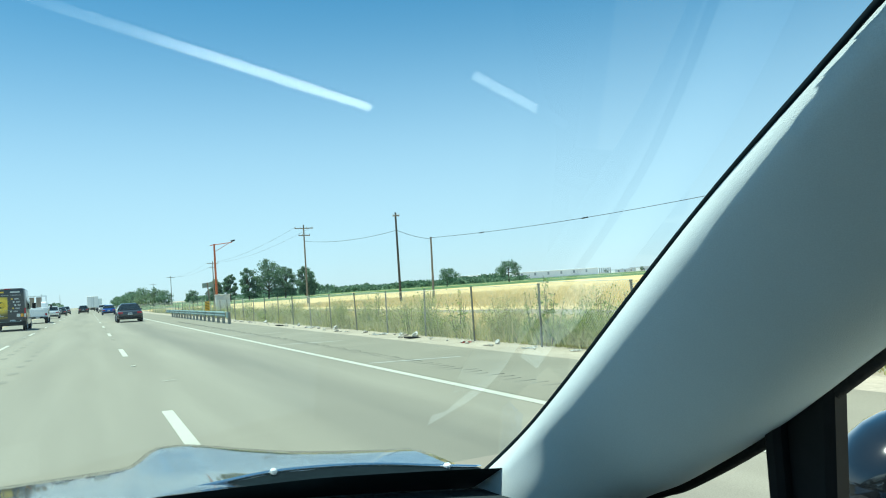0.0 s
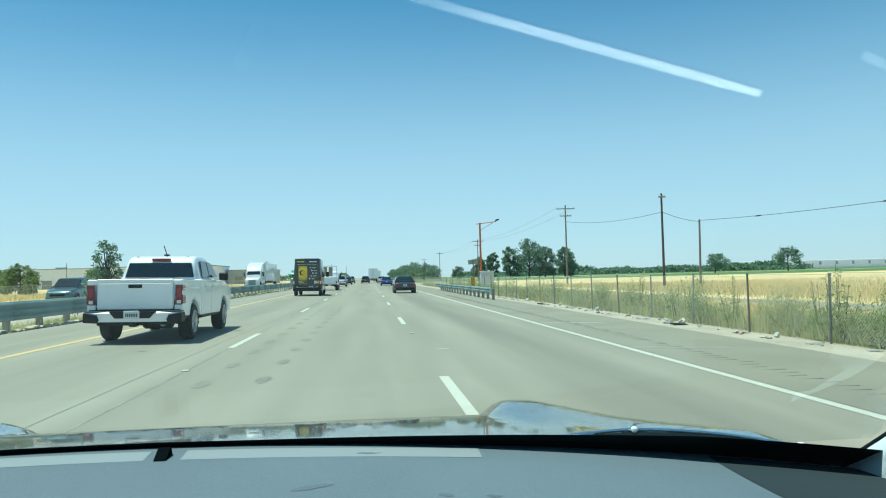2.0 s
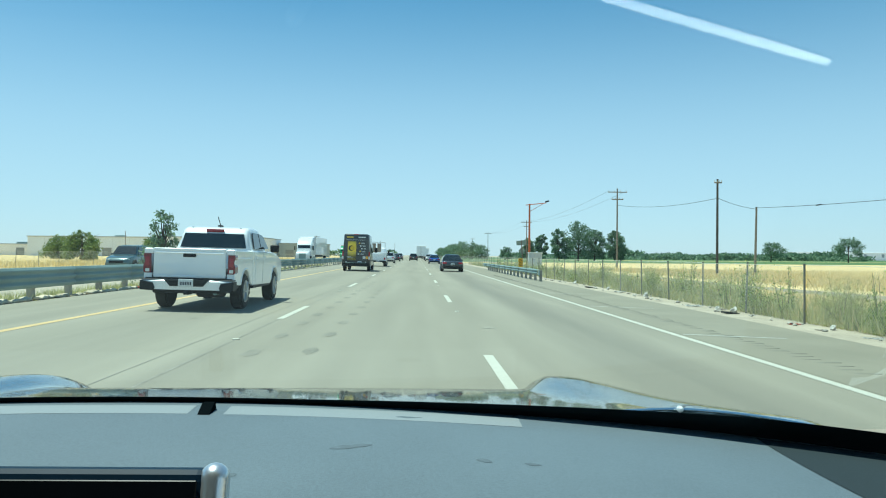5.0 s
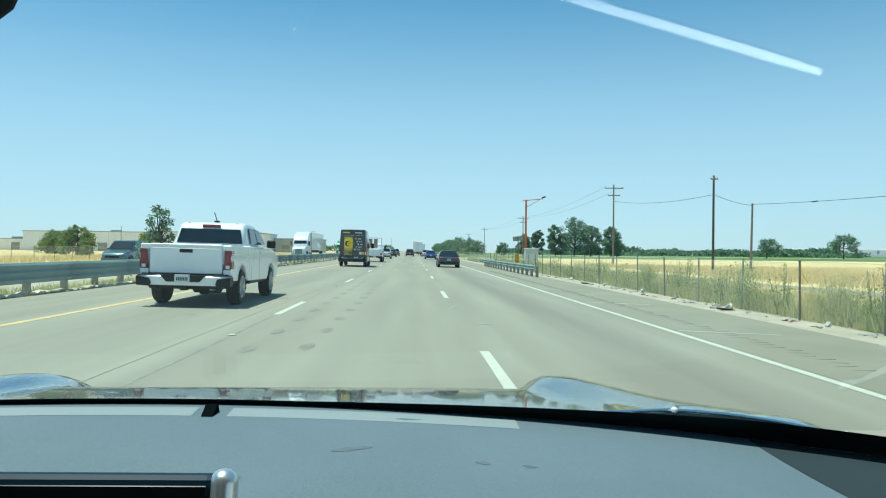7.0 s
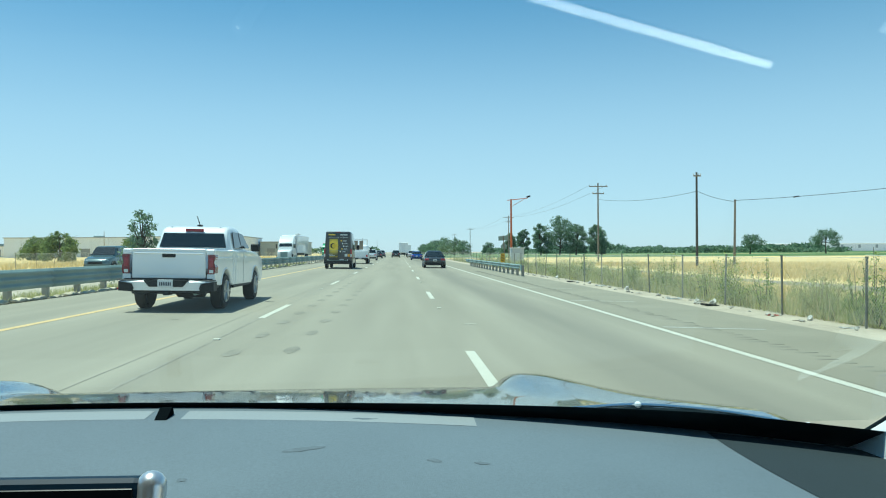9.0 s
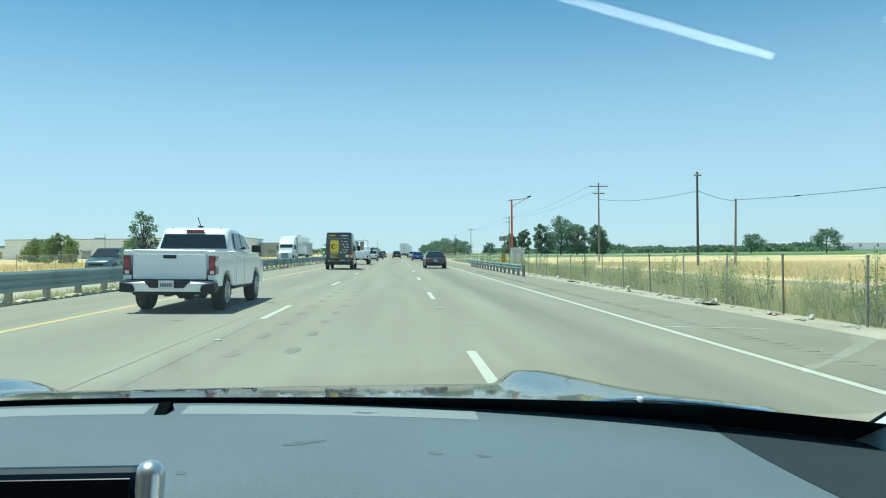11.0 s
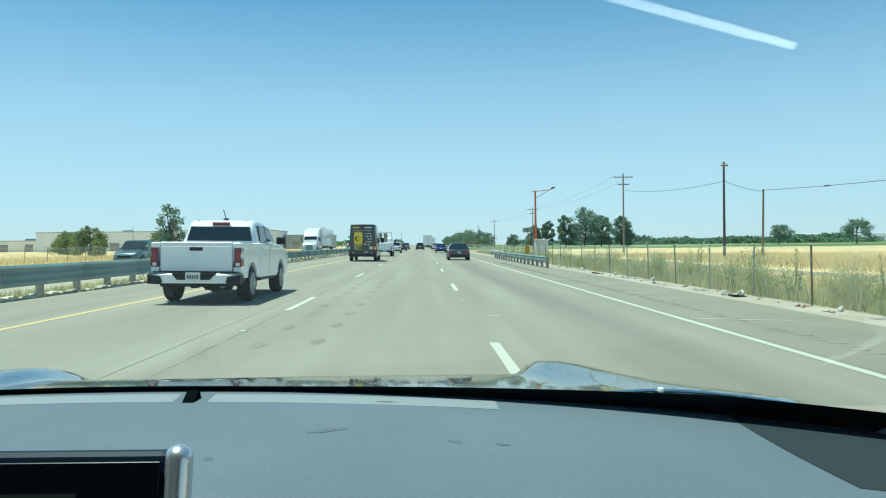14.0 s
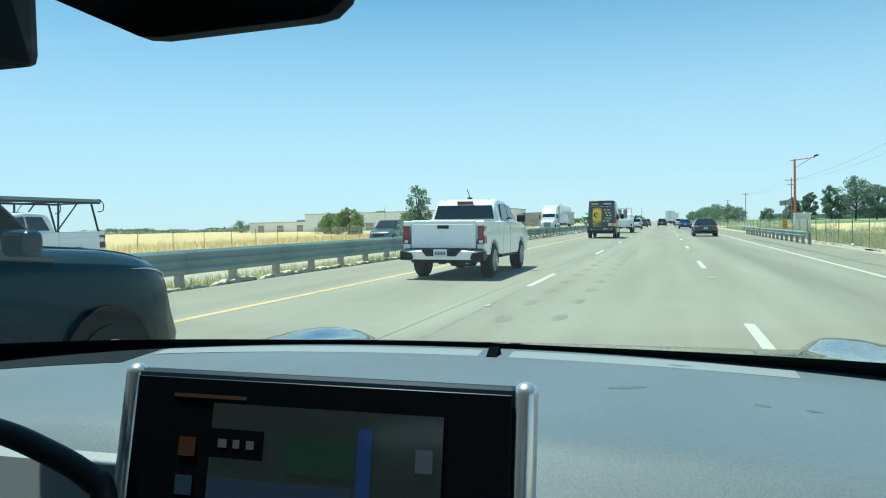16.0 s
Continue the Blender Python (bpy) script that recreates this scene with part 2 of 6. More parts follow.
# ---------------------------------------------------------------- the car that the camera rides in
CAR_X = -0.6
M_DASH = mat("dash_plastic", (0.118, 0.153, 0.172), 0.55, var=0.20, scale=3.0, fine=350, bump=0.15, bump_scale=900)
M_BLACK = mat("black_plastic", (0.010, 0.011, 0.012), 0.55, var=0.25, scale=20, spec=0.3)
M_MATT = mat("matt_ceramic_black", (0.010, 0.016, 0.019), 0.9, var=0.2, scale=20, spec=0.04)
M_FRIT = mat("black_frit", (0.012, 0.019, 0.023), 0.35, var=0.2, scale=20)
M_PAINT = mat("silver_grey_car_paint", (0.76, 0.81, 0.85), 0.06, metal=0.9, coat=1.0, var=0.02, fine=900)
M_FABRIC = mat("pale_grey_pillar_cloth", (0.66, 0.745, 0.755), 0.9, var=0.06, scale=5, fine=700, bump=0.25, bump_scale=1200)
M_LINER = mat("grey_roof_cloth", (0.36, 0.38, 0.38), 0.95, var=0.06, fine=500)
M_SILVER = mat("silver_plastic", (0.70, 0.72, 0.73), 0.28, metal=0.8, var=0.03, fine=300)
M_CHROME = mat("satin_chrome", (0.85, 0.86, 0.86), 0.22, metal=1.0, var=0.03, fine=300)
M_REFLECTOR = mat("bright_satin_reflector", (0.97, 0.97, 0.97), 0.30, metal=1.0, var=0.02, fine=300)
M_RUBBER = mat("black_rubber", (0.018, 0.018, 0.018), 0.8, var=0.2, scale=15, fine=120, bump=0.2)
M_WHITE = mat("bright_nozzle_plastic", (0.9, 0.92, 0.92), 0.25, var=0.03)
M_GLASS = glass("clear_glass", gloss=0.74)
M_TINT = mat("dark_window_glass", (0.012, 0.018, 0.02), 0.04, var=0.05, spec=0.8)
M_SEAT = mat("grey_seat_cloth", (0.12, 0.125, 0.13), 0.9, var=0.15, fine=300, bump=0.2)
M_FRONTGLASS = M_GLASS

# the car is modelled about its middle line, then brought to true size about the rider's eye
EYE = Vector((-0.236, 0.0, 1.305))
CAR_SCALE = 0.75
GROUND = EYE.z - EYE.z / CAR_SCALE
car = tagged(empty("car", Matrix.Translation(EYE) @ Matrix.Scale(CAR_SCALE, 4) @ Matrix.Translation(Vector((CAR_X, 0, 0)) - EYE)), "silver-grey crossover car with a grey dashboard and glossy bonnet", "car")


def base_z(a):
    return 1.112 - 0.067 * a * a


def dash_pt(u, v):
    """Top of the dashboard: u from side to side, v from the front edge at the seats to the glass."""
    x = -1.20 + 2.40 * u
    a = abs(x)
    z1 = base_z(a) - 0.004
    y = 0.34 + 0.635 * v
    drop = 0.028 * (1 - v) + 0.16 * (max(0, 0.38 - v) / 0.38) ** 0.9
    swell = 0.006 * math.sin(3.0 * x + 1.0) * (1 - v)
    return (x, y, z1 - drop * (1 + 0.0 * a) + swell - 0.01 * max(0, a - 0.75))


part("dashboard", sheet(60, 30, dash_pt), M_DASH, car, "grey grained dashboard top with faint scuffs", smooth=True)
# front face of the dashboard, towards the seats
part("dash_front", sheet(20, 6, lambda u, v: (-1.20 + 2.40 * u, 0.34 + 0.05 * math.sin(v * 3.1), 0.1 + (dash_pt(u, 0)[2] - 0.11) * v)), M_DASH, car, smooth=True)
# darker grained sheet laid over the passenger's end of the dashboard
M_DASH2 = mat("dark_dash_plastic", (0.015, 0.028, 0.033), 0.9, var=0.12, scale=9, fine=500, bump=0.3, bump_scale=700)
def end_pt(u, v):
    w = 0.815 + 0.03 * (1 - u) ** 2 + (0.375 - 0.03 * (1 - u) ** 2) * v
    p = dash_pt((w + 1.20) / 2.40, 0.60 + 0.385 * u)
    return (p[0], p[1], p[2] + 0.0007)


part("dash_end_panel", sheet(20, 10, end_pt), M_DASH2, car, "dark grained area at the end of the dashboard", smooth=True)
# added matt dark sheet: cuts the dashboard's reflection in the driver's side glass
part("defroster_grille", sheet(24, 6, lambda u, v: tuple(Vector(dash_pt((0.01 + 0.735 * u) / 2.40, 0.82 + 0.165 * v)) + Vector((0, 0, 0.0008)))), mat("matt_dark_mask", (0.016, 0.022, 0.026), 0.9, var=0.2, spec=0.05), car, "added matt dark sheet at the foot of the glass", smooth=True)
# pale strip at the foot of the glass
for x0, x1 in ((-0.44, 0.093), (0.136, 0.50)):
    b = sheet(14, 2, lambda u, v: (x0 + (x1 - x0) * u, 0.915 + 0.04 * v, base_z(abs(x0 + (x1 - x0) * u)) - 0.004 - 0.028 * (1 - (0.575 + 0.04 * v) / 0.635) + 0.0007))
    part("defroster_strip", b, mat("pale_strip", (0.24, 0.275, 0.28), 0.55, var=0.06, fine=300), car, "pale grey strip at the foot of the glass")
# small dark sensor fin in the strip
part("sun_sensor", prism([(0.910, -0.002), (0.942, -0.002), (0.938, 0.0085), (0.932, 0.0085)], 0.106, 0.121, 0.001), mat("sensor_black", (0.004, 0.006, 0.007), 1.0, spec=0.0), car, "small black light sensor").location.z = base_z(0.12) - 0.004
M_SCUFF = mat("scuff_mark", (0.098, 0.129, 0.146), 0.75, var=0.2, scale=60, fine=400)
for x, y, l, w, turn in ((0.30, 0.80, 0.026, 0.0045, 25), (0.44, 0.775, 0.010, 0.0035, -20), (0.49, 0.772, 0.009, 0.003, -8), (0.20, 0.70, 0.005, 0.004, 0), (0.36, 0.93, 0.016, 0.003, 3)):
    q = random.Random(int(x * 1000))
    b = bmesh.new()
    vs = []
    for k in range(14):
        a = k * math.pi / 7
        px, py = l * math.cos(a) * q.uniform(0.75, 1.1), 1.5 * w * math.sin(a) * q.uniform(0.6, 1.2)
        c, sn = math.cos(radians(turn)), math.sin(radians(turn))
        X, Y = x + c * px - sn * py, y + sn * px + c * py
        vs.append(b.verts.new((X, Y, dash_pt((X + 1.20) / 2.40, (Y - 0.34) / 0.635)[2] + 0.00035)))
    b.faces.new(vs)
    part("scuff", b, M_SCUFF, car, "faint dark scuff on the plastic")


# windscreen: one flat raked pane, black band along its foot
def pane_pt(x, s):
    a = abs(x)
    z0 = base_z(a)
    return (x * (1 - 0.05 * s), 0.978 - 0.70 * s, z0 + (0.50 + 0.03 * a * a) * s)


windshield = part("windshield", sheet(4, 2, lambda u, v: (-1.12 + 2.24 * u, 0.978 - 0.70 * (1.12 * v - 0.12), 1.112 + 0.50 * (1.12 * v - 0.12))), M_FRONTGLASS, car, "clear raked windscreen glass", smooth=False)
windshield.visible_shadow = False


M_SPECK = mat("dried_speck", (0.30, 0.31, 0.32), 0.8, var=0.2)
for x, s_, r in ((0.141, 0.543, 0.0022), (0.198, 0.489, 0.0018), (0.452, 0.165, 0.0030)):
    b = cyl(r, 0.0004, (x, 0.978 - 0.70 * s_ - 0.002, 1.112 + 0.50 * s_ - 0.002), n=10, rot=Matrix.Translation((x, 0.978 - 0.70 * s_ - 0.002, 1.112 + 0.50 * s_ - 0.002)) @ pose(0, 0, 0, -35, 0, 0))
    part("insect_speck", b, M_SPECK, windshield, "tiny dried speck on the glass")


def frit_h(x):
    return 0.018 + 0.030 * min(1, max(0, (x - 0.2) / 0.6)) ** 1.3


part("frit_band", sheet(60, 2, lambda u, v: pane_pt(-1.08 + 2.16 * u, -0.02 + frit_h(abs(-1.08 + 2.16 * u)) * 1.5 * v)), M_MATT, windshield, "black ceramic band along the glass edge").location.y = -0.004
# cowl with wiper arms under the bonnet's rear edge
part("cowl", sheet(30, 3, lambda u, v: (-1.02 + 2.04 * u, 0.985 + 0.20 * v, base_z(abs(-1.02 + 2.04 * u)) - 0.03 - 0.03 * v), 0.01), M_BLACK, car, "black plastic cowl below the windscreen")
for x0, x1 in ((-0.75, 0.02), (0.0, 0.72)):
    b = rod((x0, 1.05, base_z(abs(x0)) - 0.035), (x1, 1.03, base_z(abs(x1)) - 0.02), 0.008)
    part("wiper", b, M_BLACK, car, "black wiper blade at rest")
part("washer_nozzle", box(0.010, 0.010, 0.010, (0.7955, 1.19, 1.054), 0.003), M_WHITE, car)
part("washer_nozzle", box(0.012, 0.012, 0.009, (1.085, 1.19, 1.014), 0.003), M_WHITE, car)


def tube(points, rad, n=10, sub=6):
    """A smooth round bar through the points."""
    P = [Vector(p) for p in points]
    P = [P[0] * 2 - P[1]] + P + [P[-1] * 2 - P[-2]]
    line = []
    for i in range(1, len(P) - 2):
        for k in range(sub):
            t = k / sub
            a, b0, c, d = P[i - 1], P[i], P[i + 1], P[i + 2]
            line.append(0.5 * (2 * b0 + (c - a) * t + (2 * a - 5 * b0 + 4 * c - d) * t * t + (3 * b0 - a - 3 * c + d) * t ** 3))
    line.append(P[-2])
    rings = []
    for i, p in enumerate(line):
        d = (line[min(i + 1, len(line) - 1)] - line[max(i - 1, 0)]).normalized()
        u = d.cross(Vector((0, 1, 0.02))).normalized()
        w = d.cross(u)
        rings.append([p + (u * math.cos(k * 2 * math.pi / n) + w * math.sin(k * 2 * math.pi / n)) * rad for k in range(n)])
    return loft(rings)


# bonnet with two power bulges
def hood_z(x, y):
    a = x if x > 0 else 0.20 - x
    d = y - 1.2
    z = 1.036 - 0.085 * d - 0.03 * d * d
    rise = 0.096 * max(0, d) + 0.002
    crown = rise * math.exp(-((min(a, 0.675) - 0.675) / 0.055) ** 2)
    z += 0.5 * (0.011 + crown + math.sqrt((0.011 - crown) ** 2 + 0.000016))
    if a > 0.675:
        z -= 0.03 * (1 - math.exp(-((a - 0.675) / 0.2) ** 2)) + 0.105 * max(0, a - 0.72)
    z -= 0.5 * max(0, y - 1.5) ** 2
    return z


part("hood", sheet(140, 56, lambda u, v: (-1.2 + 2.4 * u, 1.10 + 0.05 * (1 - (abs(-1.2 + 2.4 * u) / 1.2) ** 2) + 1.35 * v, hood_z(-1.2 + 2.4 * u, 1.10 + 1.35 * v)), 0.004), M_PAINT, car, "glossy silver-grey bonnet that mirrors the sky", smooth=True)
for s in (-1, 1):
    b = tube([(s * 0.60, 1.20, 1.036), (s * 0.6464, 1.20, 1.0439), (s * 0.7216, 1.20, 1.0489), (s * 0.7991, 1.20, 1.0511), (s * 0.8923, 1.20, 1.0438), (s * 0.9785, 1.20, 1.0318), (s * 1.0653, 1.20, 1.015), (s * 1.1527, 1.20, 0.999)], 0.0032, 8)
    bmesh.ops.translate(b, vec=(0.20 if s < 0 else 0, 0, 0), verts=b.verts)
    part("hood_lip", b, M_PAINT, car, "bright rolled rear edge of the bonnet", smooth=True)
    lx, lz = (0.56, 0.6464, 0.7216, 0.7991, 0.8923, 0.9785, 1.0653, 1.1527), (1.030, 1.0439, 1.0489, 1.0511, 1.0438, 1.0318, 1.015, 0.999)
    b = sheet(40, 4, lambda u, v: (s * (0.56 + 0.59 * u), 1.198 - 0.20 * v, (float(np.interp(0.56 + 0.59 * u, lx, lz)) - 0.002) * (1 - v) + (base_z(0.56 + 0.59 * u) - 0.035) * v))
    bmesh.ops.translate(b, vec=(0.18 if s < 0 else 0, 0, 0), verts=b.verts)
    part("cowl_side", b, M_MATT, car, "black cowl panel under the bonnet edge", smooth=True)
    b = sheet(12, 24, lambda u, v: (s * (1.205 + 0.05 * math.sin(u * 1.57)), 1.05 + 1.42 * v, (hood_z(1.2, 1.05 + 1.42 * v) - 0.006) * (1 - u) + (-0.12) * u), 0.004)
    part("fender", b, M_PAINT, car, smooth=True)
    part("wheel_arch", cyl(0.56, 0.10, (s * 1.19, 1.62, 0.05), 'X', 32), M_BLACK, car)
    part("wheel_arch", cyl(0.56, 0.10, (s * 1.24, -2.05, 0.05), 'X', 32), M_BLACK, car)
part("front_bumper", loft([[(x, 2.42 - 0.10 * x * x + dy, z) for dy, z in ((0, 0.36), (0.10, 0.24), (0.14, 0.05), (0.05, -0.22), (-0.2, -0.22), (-0.2, 0.36))] for x in [-1.22 + 0.1743 * i for i in range(15)]]), M_PAINT, car, smooth=False)
part("grille", box(1.3, 0.05, 0.24, (0, 2.52, 0.16), 0.02), M_BLACK, car)
for s in (-1, 1):
    part("headlight", box(0.40, 0.16, 0.14, (s * 0.92, 2.36, 0.36), 0.04), M_CHROME, car)


def tyre_bm(x, y, r, w):
    b = cyl(r, w, (x, y, r), 'X', 28, bevel=w * 0.16)
    return b


def rim_bm(x, y, r, w, s):
    b = cyl(r * 0.62, 0.03, (x + s * (w / 2 - 0.005), y, r), 'X', 24, bevel=0.006)
    for i in range(6):
        t = i * math.pi / 3
        rod((x + s * (w / 2 + 0.012), y, r), (x + s * (w / 2 + 0.012), y + 0.58 * r * math.cos(t), r + 0.58 * r * math.sin(t)), 0.022, 6, b)
    return cyl(r * 0.15, 0.03, (x + s * (w / 2 + 0.01), y, r), 'X', 12, bm=b)


M_RIM = mat("alloy_rim", (0.45, 0.46, 0.47), 0.3, metal=0.9, var=0.1)


def wheels(parent, track, ys, r=0.34, w=0.22, z=0.0):
    for y in ys:
        for s in (-1, 1):
            t = part("wheel", tyre_bm(s * track / 2, y, r, w), M_RUBBER, parent, "black rubber tyre")
            t.location.z = z
            part("rim", rim_bm(s * track / 2, y, r, w, s), M_RIM, t, "grey alloy rim")


wheels(car, 2.14, (1.62, -2.05), 0.46, 0.29, GROUND)

# pillars beside the glass: inner edge rises and leans back, a padded roll outwards
PIL = [(1.000, 1.035, 0.995), (1.054, 0.925, 1.093), (1.056, 0.806, 1.178), (1.05, 0.636, 1.305), (1.036, 0.515, 1.384), (1.0, 0.341, 1.474), (0.94, 0.15, 1.56)]
PILO = [(1.17, 1.00, 0.925), (1.235, 0.87, 1.012), (1.25, 0.80, 1.045), (1.26, 0.67, 1.125), (1.255, 0.53, 1.225), (1.22, 0.37, 1.33), (1.15, 0.18, 1.43)]


def spline(points, t):
    """The place at t along a smooth line through the points."""
    P = [Vector(p) for p in points]
    P = [P[0] * 2 - P[1]] + P + [P[-1] * 2 - P[-2]]
    k = min(len(points) - 2, int(t))
    f = t - k
    a, b0, c, d = P[k:k + 4]
    return 0.5 * (2 * b0 + (c - a) * f + (2 * a - 5 * b0 + 4 * c - d) * f * f + (3 * b0 - a - 3 * c + d) * f ** 3)


def pillar(s):
    rings = []
    n = (len(PIL) - 1) * 6
    for i in range(n + 1):
        t = i / 6
        a, c = spline(PIL, t), spline(PILO, t)
        inward = Vector((-0.35, -0.75, -0.25)).normalized()
        ring = []
        for j in range(13):
            w = j / 12
            q = a.lerp(c, w) + inward * 0.072 * math.sin(math.pi * w) ** 0.85 + Vector((-0.2, 0.1, 0.5)) * 0.03 * math.sin(math.pi * min(1, w * 1.6)) ** 2
            ring.append((s * q.x, q.y, q.z))
        for w in (0.85, 0.5, 0.15):
            q = a.lerp(c, w) - inward * 0.04
            ring.append((s * q.x, q.y, q.z))
        rings.append(ring)
    b = loft(rings)
    ob = part("pillar", b, M_FABRIC, car, "pale grey cloth-covered windscreen pillar", smooth=True)
    # the side turned to the glass is coloured dark to dim its mirror image
    ob.data.materials.append(M_DASH2)
    for f in ob.data.polygons:
        f.material_index = 1 if f.normal.y > 0.2 and f.center.z < 1.15 else 0
    return ob


for s in (-1, 1):
    pil = pillar(s)
    b = tube([(s * (x + 0.005), y + 0.004, z) for x, y, z in PIL], 0.005, 8, 6)
    part("glass_seal", b, M_MATT, pil, "black seal along the glass", smooth=True)
    b = tube([(s * x, y, z - 0.004) for x, y, z in PILO], 0.009, 8, 6)
    part("door_seal", b, M_RUBBER, pil, "black rubber door seal", smooth=True)
    # door: lower panel, quarter-light bar, mirror
    door = part("door", sheet(4, 10, lambda u, v: (s * (1.24 + 0.05 * u), 0.95 - 2.3 * v, 0.98 - 1.05 * u), 0.03), M_DASH, car, "grey door panel")
    part("window_divider", box(0.035, 0.075, 0.30, (s * 1.262, 0.632, 1.045), 0.008, rot=pose(0, 0, 0, 4, 0, 0)), M_BLACK, door, "black quarter window divider")
    b = box(0.035, 0.022, 0.30, (s * 1.245, 0.652, 1.045), 0.006)
    part("divider_rib", b, M_BLACK, door)
    b = bmesh.new()
    bmesh.ops.create_uvsphere(b, u_segments=24, v_segments=14, radius=1)
    bmesh.ops.scale(b, vec=(0.16, 0.11, 0.105), verts=b.verts)
    bmesh.ops.translate(b, vec=(s * 1.69, 0.77, 0.98), verts=b.verts)
    mir = part("door_mirror", b, mat("mirror_housing", (0.012, 0.014, 0.016), 0.12, var=0.1, coat=1.0), door, "glossy black door mirror housing", smooth=True)
    part("mirror_arm", rod((s * 1.27, 0.74, 0.95), (s * 1.58, 0.77, 0.95), 0.03, 10), M_BLACK, door)
# tint added out of view: it dims the side light on the pillar
part("driver_window", loft([[(-1.255 - o, 0.60, 0.97), (-1.255 - o, -0.80, 0.97), (-1.08 - o, -0.80, 1.52), (-1.10 - o, 0.20, 1.50), (-1.24 - o, 0.55, 1.20)] for o in (0, 0.008)]), glass("tinted_glass", (0.30, 0.36, 0.36)), car, "unseen driver's window, tint added to dim side light")
# roof, sides, rear, floor and seats close the cabin
part("headliner", sheet(10, 10, lambda u, v: (-1.02 + 2.04 * u, 0.24 - 3.1 * v, 1.60 + 0.05 * math.sin(math.pi * u) * math.sin(0.4 + 2 * v) - 0.06 * abs(2 * u - 1) ** 3)), M_LINER, car, "grey headliner", smooth=True)
part("roof_panel", sheet(16, 16, lambda u, v: (-1.08 + 2.16 * u, 0.27 - 3.2 * v, 1.655 + 0.06 * math.sin(math.pi * u) * math.sin(0.4 + 2 * v) - 0.10 * abs(2 * u - 1) ** 3 - 0.12 * max(0, v - 0.75)), 0.012), M_PAINT, car, "silver-grey roof", smooth=True)
for s in (-1, 1):
    part("roof_rail", rod((s * 1.03, 0.18, 1.55), (s * 1.05, -2.9, 1.53), 0.05, 10), M_FABRIC, car)
    part("middle_pillar", rod((s * 1.05, -0.85, 1.55), (s * 1.24, -0.85, 0.95), 0.06, 10), M_FABRIC, car)
    part("rear_pillar", rod((s * 1.05, -2.75, 1.53), (s * 1.22, -3.05, 0.9), 0.12, 10), M_PAINT, car)
    part("rear_side_window", loft([[(s * (1.255 + o), -0.95, 0.97), (s * (1.255 + o), -2.95, 0.97), (s * (1.08 + o), -2.7, 1.52), (s * (1.08 + o), -0.95, 1.54)] for o in (0, 0.01)]), M_TINT, car, "dark rear side window")
    for nm, y0, y1 in (("front_door_skin", 1.0, -0.82), ("rear_door_skin", -0.83, -1.95), ("quarter_panel", -1.96, -3.1)):
        b = sheet(6, 8, lambda u, v: (s * (1.285 + 0.035 * math.sin(math.pi * u)), y0 + (y1 - y0) * v, 0.975 - 1.13 * u), 0.01)
        part(nm, b, M_PAINT, car, "silver-grey body panel", smooth=True)
part("rear_hatch", loft([[(x, y, z) for y, z in ((-3.1, -0.15), (-3.2, 0.4), (-3.12, 0.98), (-2.95, 1.5), (-2.85, 1.5), (-3.0, 0.98), (-3.05, -0.15))] for x in (-1.27, -1.1, 1.1, 1.27)]), M_PAINT, car, "silver-grey tailgate")
part("rear_window", box(1.7, 0.02, 0.42, (0, -3.075, 1.24), 0.01, rot=pose(0, 0, 0, -18, 0, 0)), M_TINT, car, "dark rear window")
part("cabin_floor", box(2.45, 4.0, 0.06, (0, -1.05, -0.10)), M_SEAT, car)
part("bulkhead", box(2.2, 0.05, 1.0, (0, 1.04, 0.42)), M_BLACK, car)
for s in (-1, 1):
    part("seat", box(0.66, 0.18, 1.0, (s * 0.5, -0.75, 0.72), 0.06, 3, rot=pose(0, 0, 0, -12, 0, 0)), M_SEAT, car, smooth=False)
    part("seat_cushion", box(0.66, 0.66, 0.22, (s * 0.5, -0.38, 0.22), 0.06, 3), M_SEAT, car)
part("rear_seat", box(2.0, 0.2, 1.0, (0, -2.2, 0.7), 0.06, 3, rot=pose(0, 0, 0, -12, 0, 0)), M_SEAT, car)


def ribbed(a, c, w, deep=0.006, step=0.002):
    """A fluted metal strip from a to c: fine flat flutes that all lean the same way."""
    a, c = Vector(a), Vector(c)
    H = Vector((-0.30, 0.01, 0.954)).normalized()
    t = (c - a).normalized()
    e2 = H.cross(t).normalized() * (w / 2)
    n = int((c - a).length / step)
    b = bmesh.new()
    for i in range(n):
        p0 = a.lerp(c, i / n)
        p1 = a.lerp(c, (i + 1) / n)
        d = p1 - p0
        d = d - H * d.dot(H)
        k = min(1.0, 0.75 + 3 * (1 - i / n))
        q = [p0 - e2 * k, p0 + d - e2 * k, p0 + d + e2 * k, p0 + e2 * k]
        lo = [v - Vector((0, 0, deep)) for v in q]
        vs = [b.verts.new(v) for v in q + lo]
        for f in ((0, 1, 2, 3), (7, 6, 5, 4), (0, 4, 5, 1), (1, 5, 6, 2), (2, 6, 7, 3), (3, 7, 4, 0)):
            b.faces.new([vs[k] for k in f])
    bmesh.ops.recalc_face_normals(b, faces=b.faces)
    return b


# added reflector strips out of view: the windscreen mirrors them as two bright streaks
part("streak_reflector", ribbed((0.093, 0.347, 0.949), (0.883, 0.549, 1.030), 0.0115, 0.022), M_REFLECTOR, car, "added satin reflector strip, mirrored in the windscreen as a streak")
part("side_streak_reflector", ribbed((1.046, 0.500, 0.990), (1.182, 0.560, 1.032), 0.012, 0.008), mat("brushed_reflector", (0.48, 0.50, 0.52), 0.40, metal=1.0, var=0.03), car, "added brushed reflector strip, mirrored in the windscreen as a short streak")

